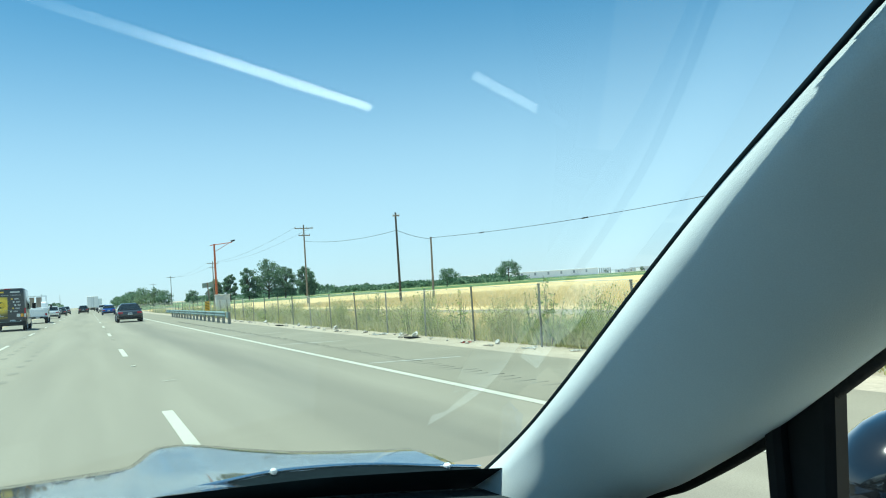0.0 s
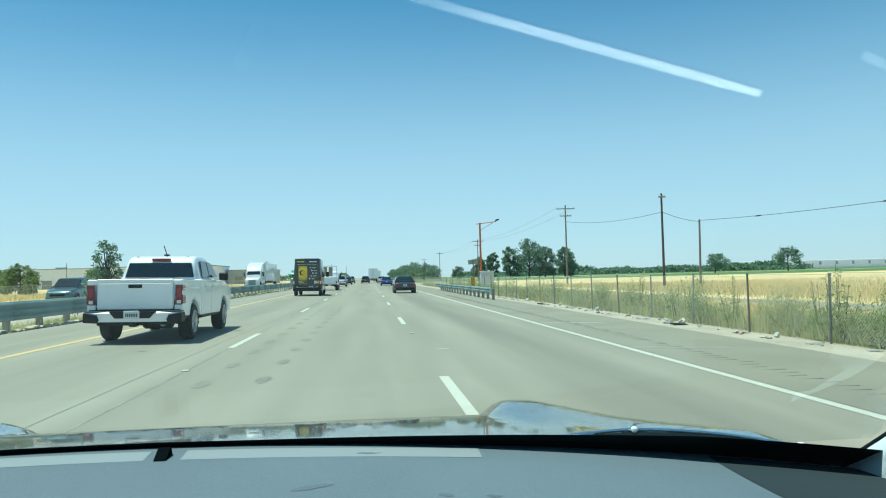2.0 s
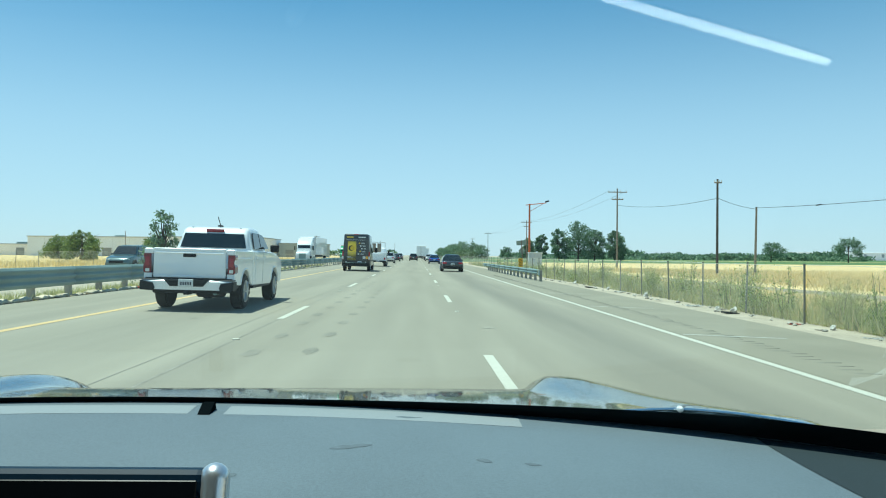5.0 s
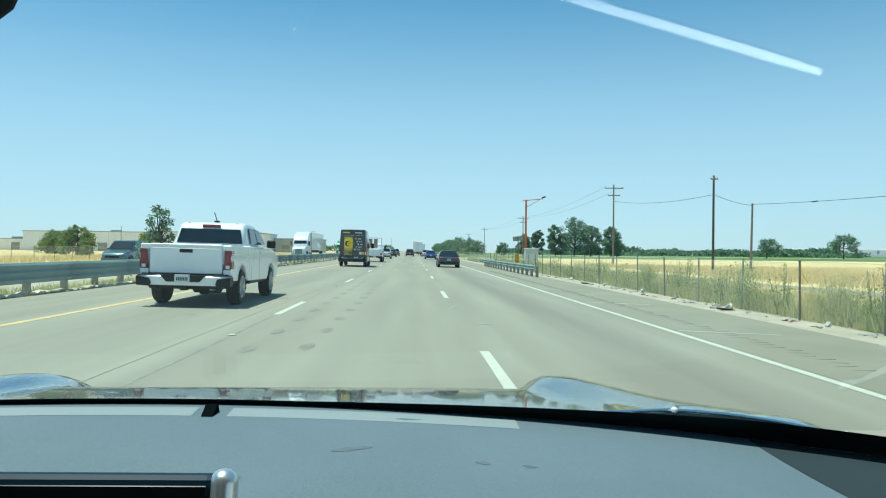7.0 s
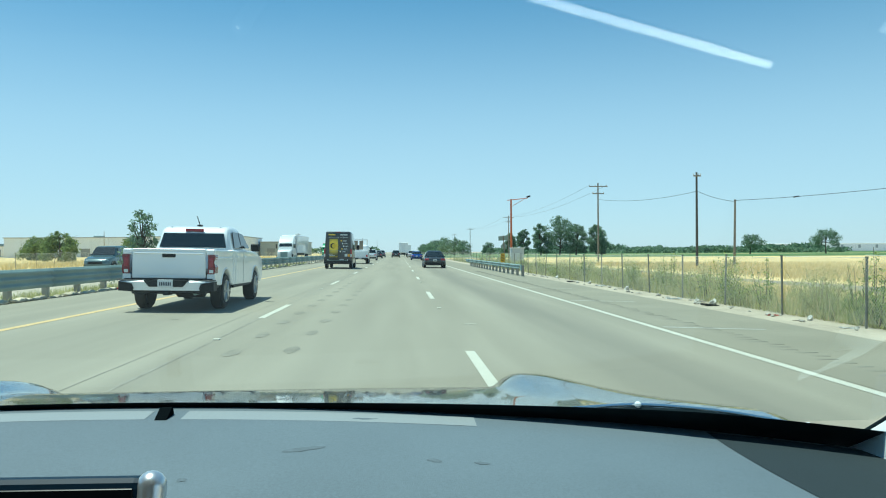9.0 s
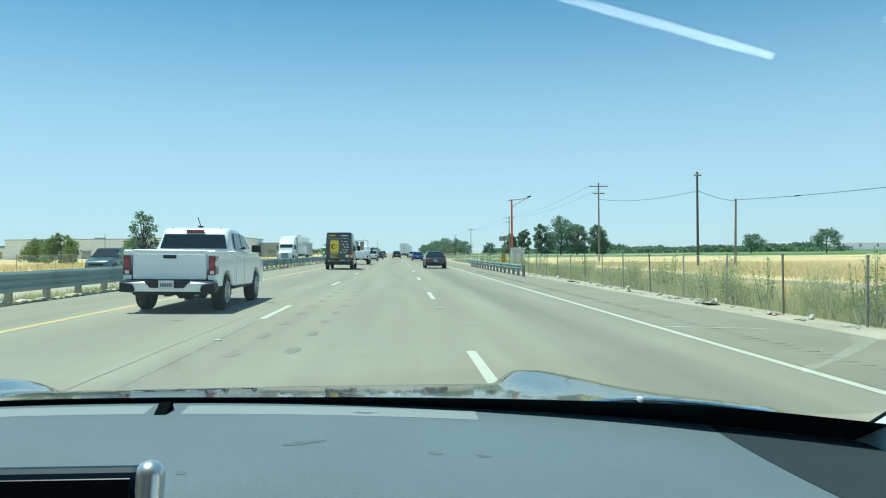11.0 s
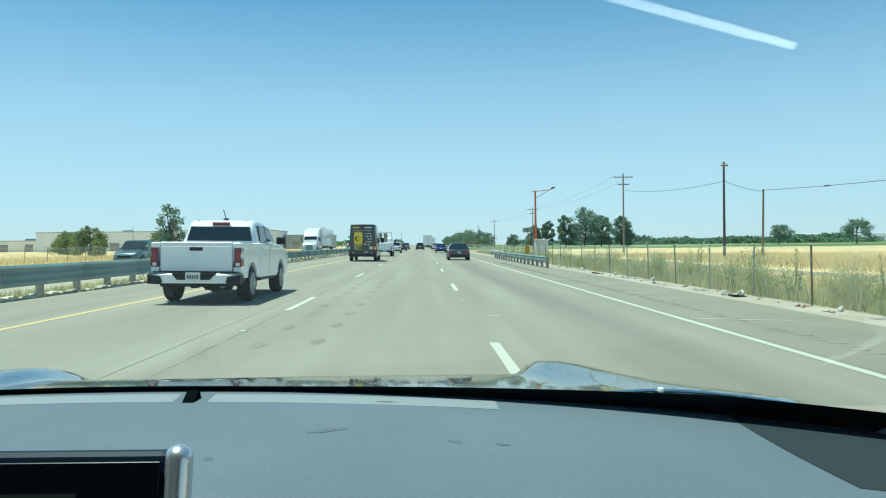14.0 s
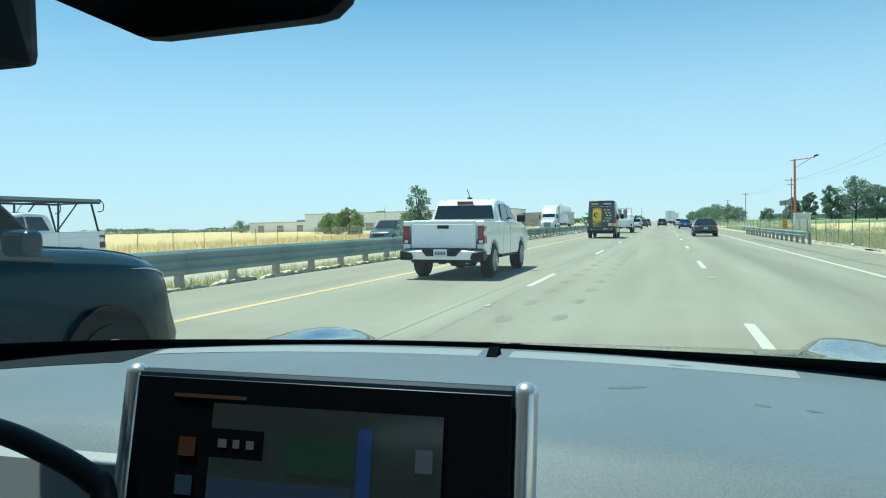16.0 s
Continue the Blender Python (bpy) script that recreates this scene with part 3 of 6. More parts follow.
# touch screen on the middle of the dashboard
# the case's black is tinted blue for the sky mirrored in its top edge
scr = part("touch_screen", box(0.350, 0.022, 0.20, (0, 0, 0), 0.008, 3), mat("sky_sheen_screen_case", (0.006, 0.02, 0.038), 0.5, var=0.1, spec=0.12), car, "black touch screen with satin silver side edges")
scr.matrix_local = pose(0.059, 0.483, 1.0625, -12, 1.05, 2)
M_SCREEN = mat("screen_glass", (0.004, 0.006, 0.008), 0.35, var=0.1, spec=0.12)
part("screen_glass", box(0.336, 0.002, 0.186, (0, -0.0125, 0), 0.0006), M_SCREEN, scr)
for s in (-1, 1):
    prof = [(0.0098 * math.cos(radians(a)), 0.094 + 0.0098 * math.sin(radians(a))) for a in (88, 70, 50, 30, 15, 0)]
    prof = [(rr_, -zz) for rr_, zz in prof] + prof[::-1]
    b = loft([[(s * 0.1775 + rr_ * math.cos(k * math.pi / 10), -0.004 + rr_ * math.sin(k * math.pi / 10), zz) for k in range(20)] for rr_, zz in prof])
    part("side_edge", b, M_SILVER, scr, "satin silver edge bar with a rounded end", smooth=True)


def glow(name, col, strength):
    m = bpy.data.materials.new(name)
    m.use_nodes = True
    b = m.node_tree.nodes["Principled BSDF"]
    b.inputs["Base Color"].default_value = (0.01, 0.01, 0.01, 1)
    b.inputs["Roughness"].default_value = 0.1
    b.inputs["Emission Color"].default_value = (*col, 1)
    b.inputs["Emission Strength"].default_value = strength
    return m


def tile(name, x, z, w, h, m, d=0.0005, label=""):
    return part(name, box(w, 0.0006, h, (x, -0.0138 - d, z)), m, scr, label)


tile("map_panel", 0.012, 0.008, 0.205, 0.130, glow("map_land", (0.05, 0.07, 0.065), 0.15), label="dim map picture on the screen")
tile("map_water", -0.025, -0.026, 0.13, 0.075, glow("map_blue", (0.035, 0.06, 0.11), 0.22), 0.0012)
tile("map_wood", 0.015, 0.035, 0.07, 0.03, glow("map_green", (0.03, 0.08, 0.055), 0.17), 0.0012)
tile("map_route", 0.050, -0.002, 0.012, 0.124, glow("map_route_blue", (0.02, 0.06, 0.22), 0.25), 0.0018, "blue route line on the map")
tile("direction_box", -0.065, 0.040, 0.050, 0.024, M_SCREEN, 0.0018)
for i, w in enumerate((0.008, 0.006, 0.007)):
    tile("writing_bar", -0.078 + 0.013 * i, 0.040, w, 0.007, glow("sign_white", (0.3, 0.33, 0.35), 0.10), 0.0024)
for i, c in enumerate(((0.16, 0.06, 0.03), (0.05, 0.12, 0.2), (0.18, 0.02, 0.03))):
    tile("app_icon", -0.113, 0.035 - 0.032 * i, 0.016, 0.016, glow("icon", c, 0.11))
tile("speed_sign", 0.10, 0.038, 0.014, 0.018, glow("sign_pale", (0.16, 0.2, 0.26), 0.14), 0.0018)
tile("top_writing_bar", -0.095, 0.078, 0.07, 0.003, glow("bar_orange", (0.16, 0.08, 0.05), 0.14))

# instrument hood and steering wheel on the driver's side
HOODP = [(-0.63, 0.41, 1.10), (-0.51, 0.405, 1.143), (-0.31, 0.40, 1.144), (-0.187, 0.40, 1.129), (-0.125, 0.40, 1.112), (-0.088, 0.40, 1.095), (-0.075, 0.40, 1.075), (-0.071, 0.40, 0.95)]


b = tube(HOODP, 0.0098, 12)
part("instrument_hood", b, M_BLACK, car, "black rounded rim round the instruments", smooth=True)
part("instrument_panel", box(0.54, 0.02, 0.20, (-0.34, 0.47, 0.985), 0.01, rot=pose(0, 0, 0, -15, 0, 0)), mat("pale_panel_plastic", (0.30, 0.33, 0.34), 0.6, var=0.08, fine=300), car, "pale grey panel below the instrument rim")
b = bmesh.new()
cw, R1 = Vector((-0.42, 0.36, 0.935)), 0.185
axis = pose(0, 0, 0, 68, 0, 0)
pts = [cw + axis.to_3x3() @ Vector((R1 * math.cos(t), R1 * math.sin(t), 0)) for t in [i * math.pi / 16 for i in range(33)]]
for i in range(32):
    rod(pts[i], pts[i + 1], 0.014, 10, b)
sw = part("steering_wheel", b, M_BLACK, car, "black steering wheel rim", smooth=True)
b = box(0.16, 0.05, 0.10, cw, 0.02, 2)
for t in (0, math.pi, -math.pi / 2):
    rod(cw, cw + axis.to_3x3() @ Vector((R1 * math.cos(t), R1 * math.sin(t), 0)), 0.014, 8, b)
part("hub", b, M_BLACK, sw)

M_CASE = mat("dark_mirror_case", (0.004, 0.007, 0.009), 0.6, var=0.2, spec=0.12)
# inside mirror hanging from the roof, with a sensor box behind it
mirror = part("inside_mirror", loft([[(x, y, z) for x, z in ((-0.140, 1.482), (-0.130, 1.53), (0.118, 1.535), (0.130, 1.490), (0.128, 1.468), (0.122, 1.454), (0.110, 1.4445), (0.095, 1.4425), (-0.040, 1.4415), (-0.058, 1.444), (-0.076, 1.4525))] for y in (0.435, 0.439, 0.449, 0.453)]), M_CASE, car, "dark inside mirror seen from below", smooth=True)
part("mirror_stalk", rod((0, 0.46, 1.50), (-0.03, 0.40, 1.585), 0.012, 10), M_CASE, mirror)
part("sensor_box", box(0.10, 0.09, 0.12, (-0.284, 0.47, 1.508), 0.012, 2), M_CASE, car, "black sensor housing at the top of the glass")
part("sensor_cover", box(0.30, 0.10, 0.04, (-0.17, 0.44, 1.556), 0.012, 2, rot=pose(0, 0, 0, 30, 0, 0)), M_CASE, car)

# ---------------------------------------------------------------- fields and verge
def leaf_mat(name, c1, c2, rough=0.7, trans=0.4):
    """Leaves or blades: colour varies from piece to piece, some light comes through."""
    m = bpy.data.materials.new(name)
    m.use_nodes = True
    N, L = m.node_tree.nodes, m.node_tree.links
    b = N["Principled BSDF"]
    b.inputs["Roughness"].default_value = rough
    g, n, mx, ad = N.new("ShaderNodeNewGeometry"), N.new("ShaderNodeTexNoise"), N.new("ShaderNodeMix"), N.new("ShaderNodeMath")
    mx.data_type = 'RGBA'
    n.inputs["Scale"].default_value = 0.6
    ad.operation = 'MULTIPLY_ADD'
    ad.inputs[1].default_value, ad.inputs[2].default_value = 1.2, -0.6
    tc = N.new("ShaderNodeTexCoord")
    L.new(tc.outputs["Object"], n.inputs["Vector"])
    L.new(n.outputs["Fac"], ad.inputs[0])
    a2 = N.new("ShaderNodeMath")
    L.new(ad.outputs[0], a2.inputs[0])
    L.new(g.outputs["Random Per Island"], a2.inputs[1])
    mx.inputs["A"].default_value, mx.inputs["B"].default_value = (*c1, 1), (*c2, 1)
    L.new(a2.outputs[0], mx.inputs["Factor"])
    L.new(mx.outputs["Result"], b.inputs["Base Color"])
    tl, ms = N.new("ShaderNodeBsdfTranslucent"), N.new("ShaderNodeMixShader")
    L.new(mx.outputs["Result"], tl.inputs["Color"])
    ms.inputs["Fac"].default_value = trans
    L.new(b.outputs[0], ms.inputs[1])
    L.new(tl.outputs[0], ms.inputs[2])
    L.new(ms.outputs[0], N["Material Output"].inputs["Surface"])
    return m


M_WEED = leaf_mat("weed_leaves", (0.13, 0.205, 0.04), (0.56, 0.60, 0.17), trans=0.5)
M_WEED2 = leaf_mat("dusty_weed_leaves", (0.30, 0.31, 0.12), (0.76, 0.72, 0.34), trans=0.5)
M_STRAW = leaf_mat("dry_straw", (0.62, 0.48, 0.21), (0.90, 0.74, 0.40))
M_OAK = leaf_mat("oak_leaves", (0.10, 0.17, 0.105), (0.25, 0.345, 0.20))
M_OLIVE = leaf_mat("yellow_green_leaves", (0.10, 0.155, 0.045), (0.28, 0.35, 0.11))
M_BARK = mat("bark", (0.10, 0.08, 0.06), 0.95, var=0.3, scale=4, fine=30, bump=0.8)
M_WOODPOLE = mat("weathered_pole_wood", (0.19, 0.17, 0.145), 0.9, var=0.25, scale=3, fine=40, bump=0.4)
M_GALV = mat("galvanised_steel", (0.235, 0.315, 0.30), 0.6, metal=0.1, var=0.11, scale=1.4, fine=25, bump=0.05, rand=0.12)
M_WIRE = mat("zinc_wire", (0.68, 0.67, 0.55), 0.65, metal=0.1, var=0.15)
M_RUSTY = mat("weathered_post", (0.36, 0.34, 0.29), 0.85, var=0.3, scale=5, fine=40, bump=0.3, rand=0.25)
M_FENCEPOST = mat("weathered_fence_post", (0.23, 0.225, 0.19), 0.8, var=0.25, scale=5, fine=40, rand=0.2)
M_SLIMPOLE = mat("tarred_pole_wood", (0.055, 0.052, 0.048), 0.85, var=0.25, scale=3, fine=40)
M_CONCRETE = mat("pale_concrete", (0.50, 0.48, 0.43), 0.9, var=0.15, scale=1.0, fine=20, bump=0.3)

rng = np.random.default_rng(7)


def quads(name, P, U, V, material, parent=None, label="", fold=0.0):
    """One mesh of many small leaves: centres P, half sides U and V (pointed at both ends)."""
    n = len(P)
    co = np.empty((n, 4, 3))
    co[:, 0], co[:, 1], co[:, 2], co[:, 3] = P - U, P - V * 0.9, P + U, P + V * 0.9
    me = bpy.data.meshes.new(name)
    me.from_pydata(co.reshape(-1, 3), [], np.arange(4 * n).reshape(n, 4).tolist())
    me.materials.append(material)
    ob = new(name, me)
    if parent:
        ob.parent = parent
    if label:
        ob["label"] = label
    return ob


def unit(n, r=None):
    v = (r or rng).normal(size=(n, 3))
    return v / np.linalg.norm(v, axis=1, keepdims=True)


def blades(name, P, h, w, lean, material, label, category):
    """Upright pointed blades rooted at P."""
    n = len(P)
    a = rng.uniform(0, 2 * np.pi, n)
    side = np.stack([np.cos(a), np.sin(a), np.zeros(n)], 1) * w[:, None]
    top = np.stack([rng.normal(0, lean, n) * h, rng.normal(0, lean, n) * h, h], 1)
    co = np.stack([P - side, P + side, P + top * 0.6 + side * 0.6, P + top], 1)
    me = bpy.data.meshes.new(name)
    me.from_pydata(co.reshape(-1, 3), [], np.arange(4 * n).reshape(n, 4).tolist())
    me.materials.append(material)
    return tagged(new(name, me), label, category, kind="stuff")


def g_z(x):
    return np.interp(x, [7.44, 8.8, 11, 60, 4500], [-0.17, -0.20, -0.40, -0.46, -0.55])


strip("field_dry", 11.0, 900, -40, 195, -0.395, -0.45, M_DRY, "field of ripe yellow dry grass")
strip("field_green", 11.2, 2500, 196, 760, -0.40, -0.45, M_GREENFIELD, "flat green crop field")
strip("field_stubble", 11.2, 2500, 330, 350, -0.385, -0.43, M_DRY, "narrow pale strip of stubble between green crops")
strip("field_left", -1200, -31.2, -40, 900, -0.40, -0.03, M_DRY, "field of dry yellow grass beyond the freeway")
b = sheet(1, 60, lambda u, v: (17.2 + (2.3 + 0.35 * math.sin(v * 61)) * u + 1.2 * math.sin(v * 9) + 0.2 * math.sin(v * 83), -40 + 300 * v, -0.375))
tagged(link("farm_track", b, mat("grey_track", (0.30, 0.265, 0.20), 0.95, var=0.3, scale=0.6, fine=9, bump=0.5, spec=0.1)), "grey dirt farm track behind the fence", "track", kind="structure")
# ripe grain standing in the field
n = 42000
y = rng.uniform(2, 95, n)
x = rng.uniform(21, 24, n) + rng.exponential(16, n)
P = np.stack([x, y, g_z(x) - 0.02], 1)
blades("ripe_grain", P, rng.uniform(0.25, 0.5, n), rng.uniform(0.012, 0.03, n), 0.18, M_STRAW, "ripe yellow grain stalks in the field", "grain")
n = 26000
y, x = rng.uniform(3, 130, n), rng.uniform(8.9, 17.0, n)
blades("dry_grass", np.stack([x, y, g_z(x) - 0.02], 1), rng.uniform(0.22, 0.75, n) * np.clip(1.25 - (x - 9) / 12, 0.3, 1), rng.uniform(0.006, 0.02, n), 0.22, M_STRAW, "tall dry yellow grass behind the fence", "grass")
n = 15000
y = rng.uniform(3, 120, n)
x = 8.75 + np.abs(rng.normal(0, 0.8, n))
blades("green_grass", np.stack([x, y, g_z(x) - 0.02], 1), rng.uniform(0.15, 0.7, n), rng.uniform(0.006, 0.018, n), 0.3, M_WEED2, "dusty green grass along the fence foot", "grass")
n = 22000
y = rng.uniform(5, 75, n)
x = -9.5 - np.abs(rng.normal(0, 0.55, n))
blades("median_grass", np.stack([x, y, np.interp(x, [-13.6, -11.5, -9.14], [0.02, -0.06, 0.13]) - 0.02], 1), rng.uniform(0.06, 0.34, n), rng.uniform(0.005, 0.014, n), 0.3, M_WEED2, "dry weeds in the median", "grass")
n = 30000
y = rng.uniform(10, 190, n)
x = -31.5 - rng.exponential(18, n)
blades("dry_grass_far", np.stack([x, y, np.interp(x, [-60, -31, -29.5], [-0.35, -0.05, 0.02]) - 0.02], 1), rng.uniform(0.3, 0.7, n), rng.uniform(0.015, 0.04, n), 0.2, M_STRAW, "dry yellow grass across the freeway", "grass")


def weed(x, y, h, w, material, seed, label):
    """A leafy weed: stems from one root with many leaves."""
    r = np.random.default_rng(seed)
    e = tagged(empty("weed_bush", pose(x, y, float(g_z(x)) - 0.01)), label, "bush", group="weeds along the fence")
    b = bmesh.new()
    tips = []
    for i in range(int(9 + 8 * w)):
        a, l = r.uniform(0, 6.28), r.uniform(0.6, 1.0)
        tip = Vector((math.cos(a) * w * r.uniform(0.1, 0.6), math.sin(a) * w * r.uniform(0.1, 0.6), h * l))
        rod((0, 0, 0), tip, 0.007, 4, b, r2=0.003)
        tips.append(tip)
    part("stems", b, M_BARK, e)
    n = int(700 * w + 650 * h)
    k = r.integers(0, len(tips), n)
    f = r.uniform(0.12, 1.0, n) ** 0.8
    P = np.array([tuple(t) for t in tips])[k] * f[:, None] + r.normal(0, 0.11 * w, (n, 3)) * (0.55 + 0.6 * f[:, None])
    P[:, 2] = np.abs(P[:, 2])
    s = r.uniform(0.014, 0.04, n)[:, None]
    quads("leaves", P, unit(n, r) * s, unit(n, r) * s * 0.55, material, e)
    return e


def tall_weed(x, y, h, seed):
    """Upright stalks with broad leaves set along them."""
    r = np.random.default_rng(seed)
    e = tagged(empty("tall_weed", pose(x, y, float(g_z(x)) - 0.01)), "tall broad-leaved green weed growing through the fence", "weed", group="tall weeds along the fence")
    b = bmesh.new()
    P, S = [], []
    for i in range(7):
        a, sp = r.uniform(0, 6.28), r.uniform(0.08, 0.42)
        tip = np.array([math.cos(a) * sp, math.sin(a) * sp, h * r.uniform(0.6, 1.0)])
        rod((0.3 * tip[0], 0.3 * tip[1], 0), tuple(tip), 0.009, 5, b, r2=0.004)
        n = int(34 * tip[2])
        f = r.uniform(0.12, 1.0, n)
        P.append(np.array([0.3, 0.3, 0]) * tip * (1 - f[:, None]) + tip * f[:, None] + r.normal(0, 0.07, (n, 3)) * (1.1 - 0.6 * f[:, None]))
        S.append(r.uniform(0.04, 0.085, n) * (1.15 - 0.6 * f))
    part("stems", b, M_BARK, e)
    P, s = np.concatenate(P), np.concatenate(S)[:, None]
    P[:, 2] = np.abs(P[:, 2])
    u = unit(len(P), r)
    u[:, 2] *= 0.5
    quads("leaves", P, u * s, unit(len(P), r) * s * 0.7, M_WEED, e)
    return e


_r = random.Random(4)
for i in range(150):
    y = 7.5 + i * 0.5 + 0.9 * math.sin(i * 0.9) + _r.uniform(-0.5, 0.5)
    x = 8.95 + abs(_r.gauss(0, 0.55))
    green = _r.random() < 0.5
    weed(x, y, _r.uniform(0.55, 1.3) * (0.8 + 0.3 * math.sin(i * 0.9)), _r.uniform(0.7, 1.25), M_WEED if green else M_WEED2, 100 + i,
         "leafy green weed against the chain-link fence" if green else "dusty grey-green weed against the chain-link fence")


# a dense green patch of weeds behind the fence
for i in range(80):
    x, y = 9.0 + 4.5 * _r.random() ** 1.3, _r.uniform(5.5, 15.0)
    green = _r.random() < 0.7
    weed(x, y, _r.uniform(0.4, 0.85), _r.uniform(0.8, 1.3), M_WEED if green else M_WEED2, 1300 + i,
         "leafy green weed in a dense patch behind the fence" if green else "dusty grey-green weed in a dense patch behind the fence")
# a few tall leafy stalks that reach above the fence
for i, (y, h) in enumerate(((11.2, 1.2), (13.8, 1.6), (14.4, 1.3), (18.2, 1.45), (21.5, 1.1), (25.0, 1.5), (31.0, 1.2), (36.5, 1.4), (47.0, 1.4))):
    tall_weed(9.0 + 0.25 * _r.random(), y, h, 900 + i)


# ---------------------------------------------------------------- chain-link fence
def fence(x, y0, count, z0, h, step, label):
    f = tagged(empty("chain_link_fence", pose(x, y0, z0)), label, "fence")
    pm = cyl(0.025, h, (0, 0, h / 2), 'Z', 8)
    cyl(0.034, 0.03, (0, 0, h), 'Z', 8, bm=pm)
    post = part("post", pm, M_FENCEPOST, f)
    b = bmesh.new()
    d, w = 0.075, 0.0042
    H = h - 0.05
    n = int(step / d)
    for s in (-1, 1):
        for i in range(-int(H / d), n + int(H / d) + 1):
            # one slanting wire clipped to the panel
            ya, za, yb, zb = i * d, 0.0, i * d + s * H, H
            pts = []
            for yy in (0.0, step):
                t = (yy - ya) / (yb - ya)
                pts.append(t)
            lo, hi = max(0, min(pts)), min(1, max(pts))
            if hi - lo < 0.02:
                continue
            p, q = (ya + (yb - ya) * lo, H * lo + 0.04), (ya + (yb - ya) * hi, H * hi + 0.04)
            vs = [b.verts.new((0.004 * s, p[0] - w, p[1])), b.verts.new((0.004 * s, p[0] + w, p[1])), b.verts.new((0.004 * s, q[0] + w, q[1])), b.verts.new((0.004 * s, q[0] - w, q[1]))]
            b.faces.new(vs)
    rod((0, 0, h - 0.02), (0, step, h - 0.02), 0.006, 4, b)
    mesh = part("wire_mesh", b, M_WIRE, f)
    for i in range(1, count):
        for o in (post, mesh):
            c = o.copy()
            scene.collection.objects.link(c)
            c.location = (_r.uniform(-0.03, 0.03), i * step, _r.uniform(-0.03, 0.02))
            c.rotation_euler = (_r.gauss(0, 0.015), _r.gauss(0, 0.02), 0)
    return f


fence(8.65, 1.2, 95, -0.20, 1.36, 3.05, "weathered chain-link fence on steel posts beside the verge")
fence(-33.0, 0, 90, -0.10, 1.5, 3.6, "thin field fence in dry grass beyond the freeway")


# ---------------------------------------------------------------- guard rails
def beam_mesh(length, waves, height):
    """A corrugated steel beam along y."""
    pr = []
    n = waves * 8
    for i in range(n + 1):
        t = i / n
        pr.append((0.055 * (0.5 - 0.5 * math.cos(2 * math.pi * waves * t)), height * (t - 0.5)))
    b = loft([[(px, yy, pz) for px, pz in pr] for yy in (0, length)], closed=False, caps=False)
    bmesh.ops.solidify(b, geom=b.faces[:], thickness=0.004)
    return b


def guard_rail(x, y0, count, base, top, height, face, waves, label, post_h=None):
    """Posts with block-outs every 1.905 m and beams 3.81 m long; face: +1 towards larger x."""
    g = tagged(empty("guard_rail", pose(x, y0, base)), label, "guard rail")
    zc = top - base - height / 2
    pb = box(0.15, 0.15, zc + height / 2 - 0.06, (-face * 0.16, 0, (zc + height / 2 - 0.06) / 2), 0.01)
    post = part("post", pb, M_RUSTY, g, "weathered guard rail post")
    kb = box(0.10, 0.15, height * 0.8, (-face * 0.045, 0, zc), 0.01)
    block = part("block_out", kb, M_RUSTY, g)
    bb = beam_mesh(3.83, waves, height)
    if face < 0:
        bmesh.ops.scale(bb, vec=(-1, 1, 1), verts=bb.verts)
        bmesh.ops.reverse_faces(bb, faces=bb.faces)
    bmesh.ops.translate(bb, vec=(0.005 * face, 0, zc), verts=bb.verts)
    beam = part("beam", bb, M_GALV, g, "grey galvanised corrugated steel beam", smooth=True)
    bolt = part("bolt", cyl(0.018, 0.03, (face * 0.05, 0, zc), 'X', 6), M_RUSTY, beam)
    for i in range(count):
        if i:
            for o in (post, block):
                c = o.copy()
                scene.collection.objects.link(c)
                c.location = (0, i * 1.905, 0)
            c = bolt.copy()
            scene.collection.objects.link(c)
            c.location = (0, i * 1.905, 0)
        if i and i % 2 == 0:
            c = beam.copy()
            scene.collection.objects.link(c)
            c.location = (0.0015 * (i % 4), i * 1.905, 0)
    return g


guard_rail(-9.42, 1.0, 130, 0.15, 0.93, 0.50, 1, 3, "long grey thrie-beam guard rail along the median")
rr = guard_rail(6.75, 42.0, 17, -0.16, 0.55, 0.31, -1, 2, "short grey guard rail at the verge")
b = box(0.05, 0.5, 0.33, (0.02, -0.2, 0.52), 0.02, 2)
part("end_terminal", b, M_GALV, rr, "bent end of the beam")

# pale straw rolls and stones under the median rail
M_SACK = mat("pale_straw_roll", (0.60, 0.51, 0.36), 0.95, var=0.40, scale=6, fine=40, bump=0.8, rand=0.3)


def roll(x, y, z, l, r, seed):
    q = random.Random(seed)
    rings = []
    n = 9
    for i in range(n + 1):
        t = i / n
        rr_ = r * (math.sin(math.pi * (0.06 + 0.88 * t)) ** 0.35) * q.uniform(0.75, 1.1)
        ox, oz = q.gauss(0, 0.02), q.gauss(0, 0.012)
        rings.append([(ox + rr_ * 1.15 * math.cos(a), l * (t - 0.5), max(-0.02, rr_ * 0.4 + oz + rr_ * 0.42 * math.sin(a))) for a in [k * math.pi / 5 for k in range(10)]])
    return tagged(link("straw_roll", loft(rings), M_SACK, smooth=True), "pale lumpy straw roll lying under the guard rail", "straw roll", group="straw rolls under the rail")


for i in range(84):
    y = 7 + i * 0.95 + _r.uniform(-0.2, 0.2)
    o = roll(0, 0, 0, _r.uniform(0.7, 1.05), _r.uniform(0.09, 0.16), 50 + i)
    x = -9.35 + _r.uniform(-0.12, 0.08)
    o.matrix_basis = pose(x, y, road_z(-9.15) - 0.03, 0, 0, _r.uniform(-7, 7))

# litter and stones at the verge
M_STONE = mat("pale_stone", (0.42, 0.39, 0.33), 0.9, var=0.25, scale=9, fine=50, bump=0.5, rand=0.3)


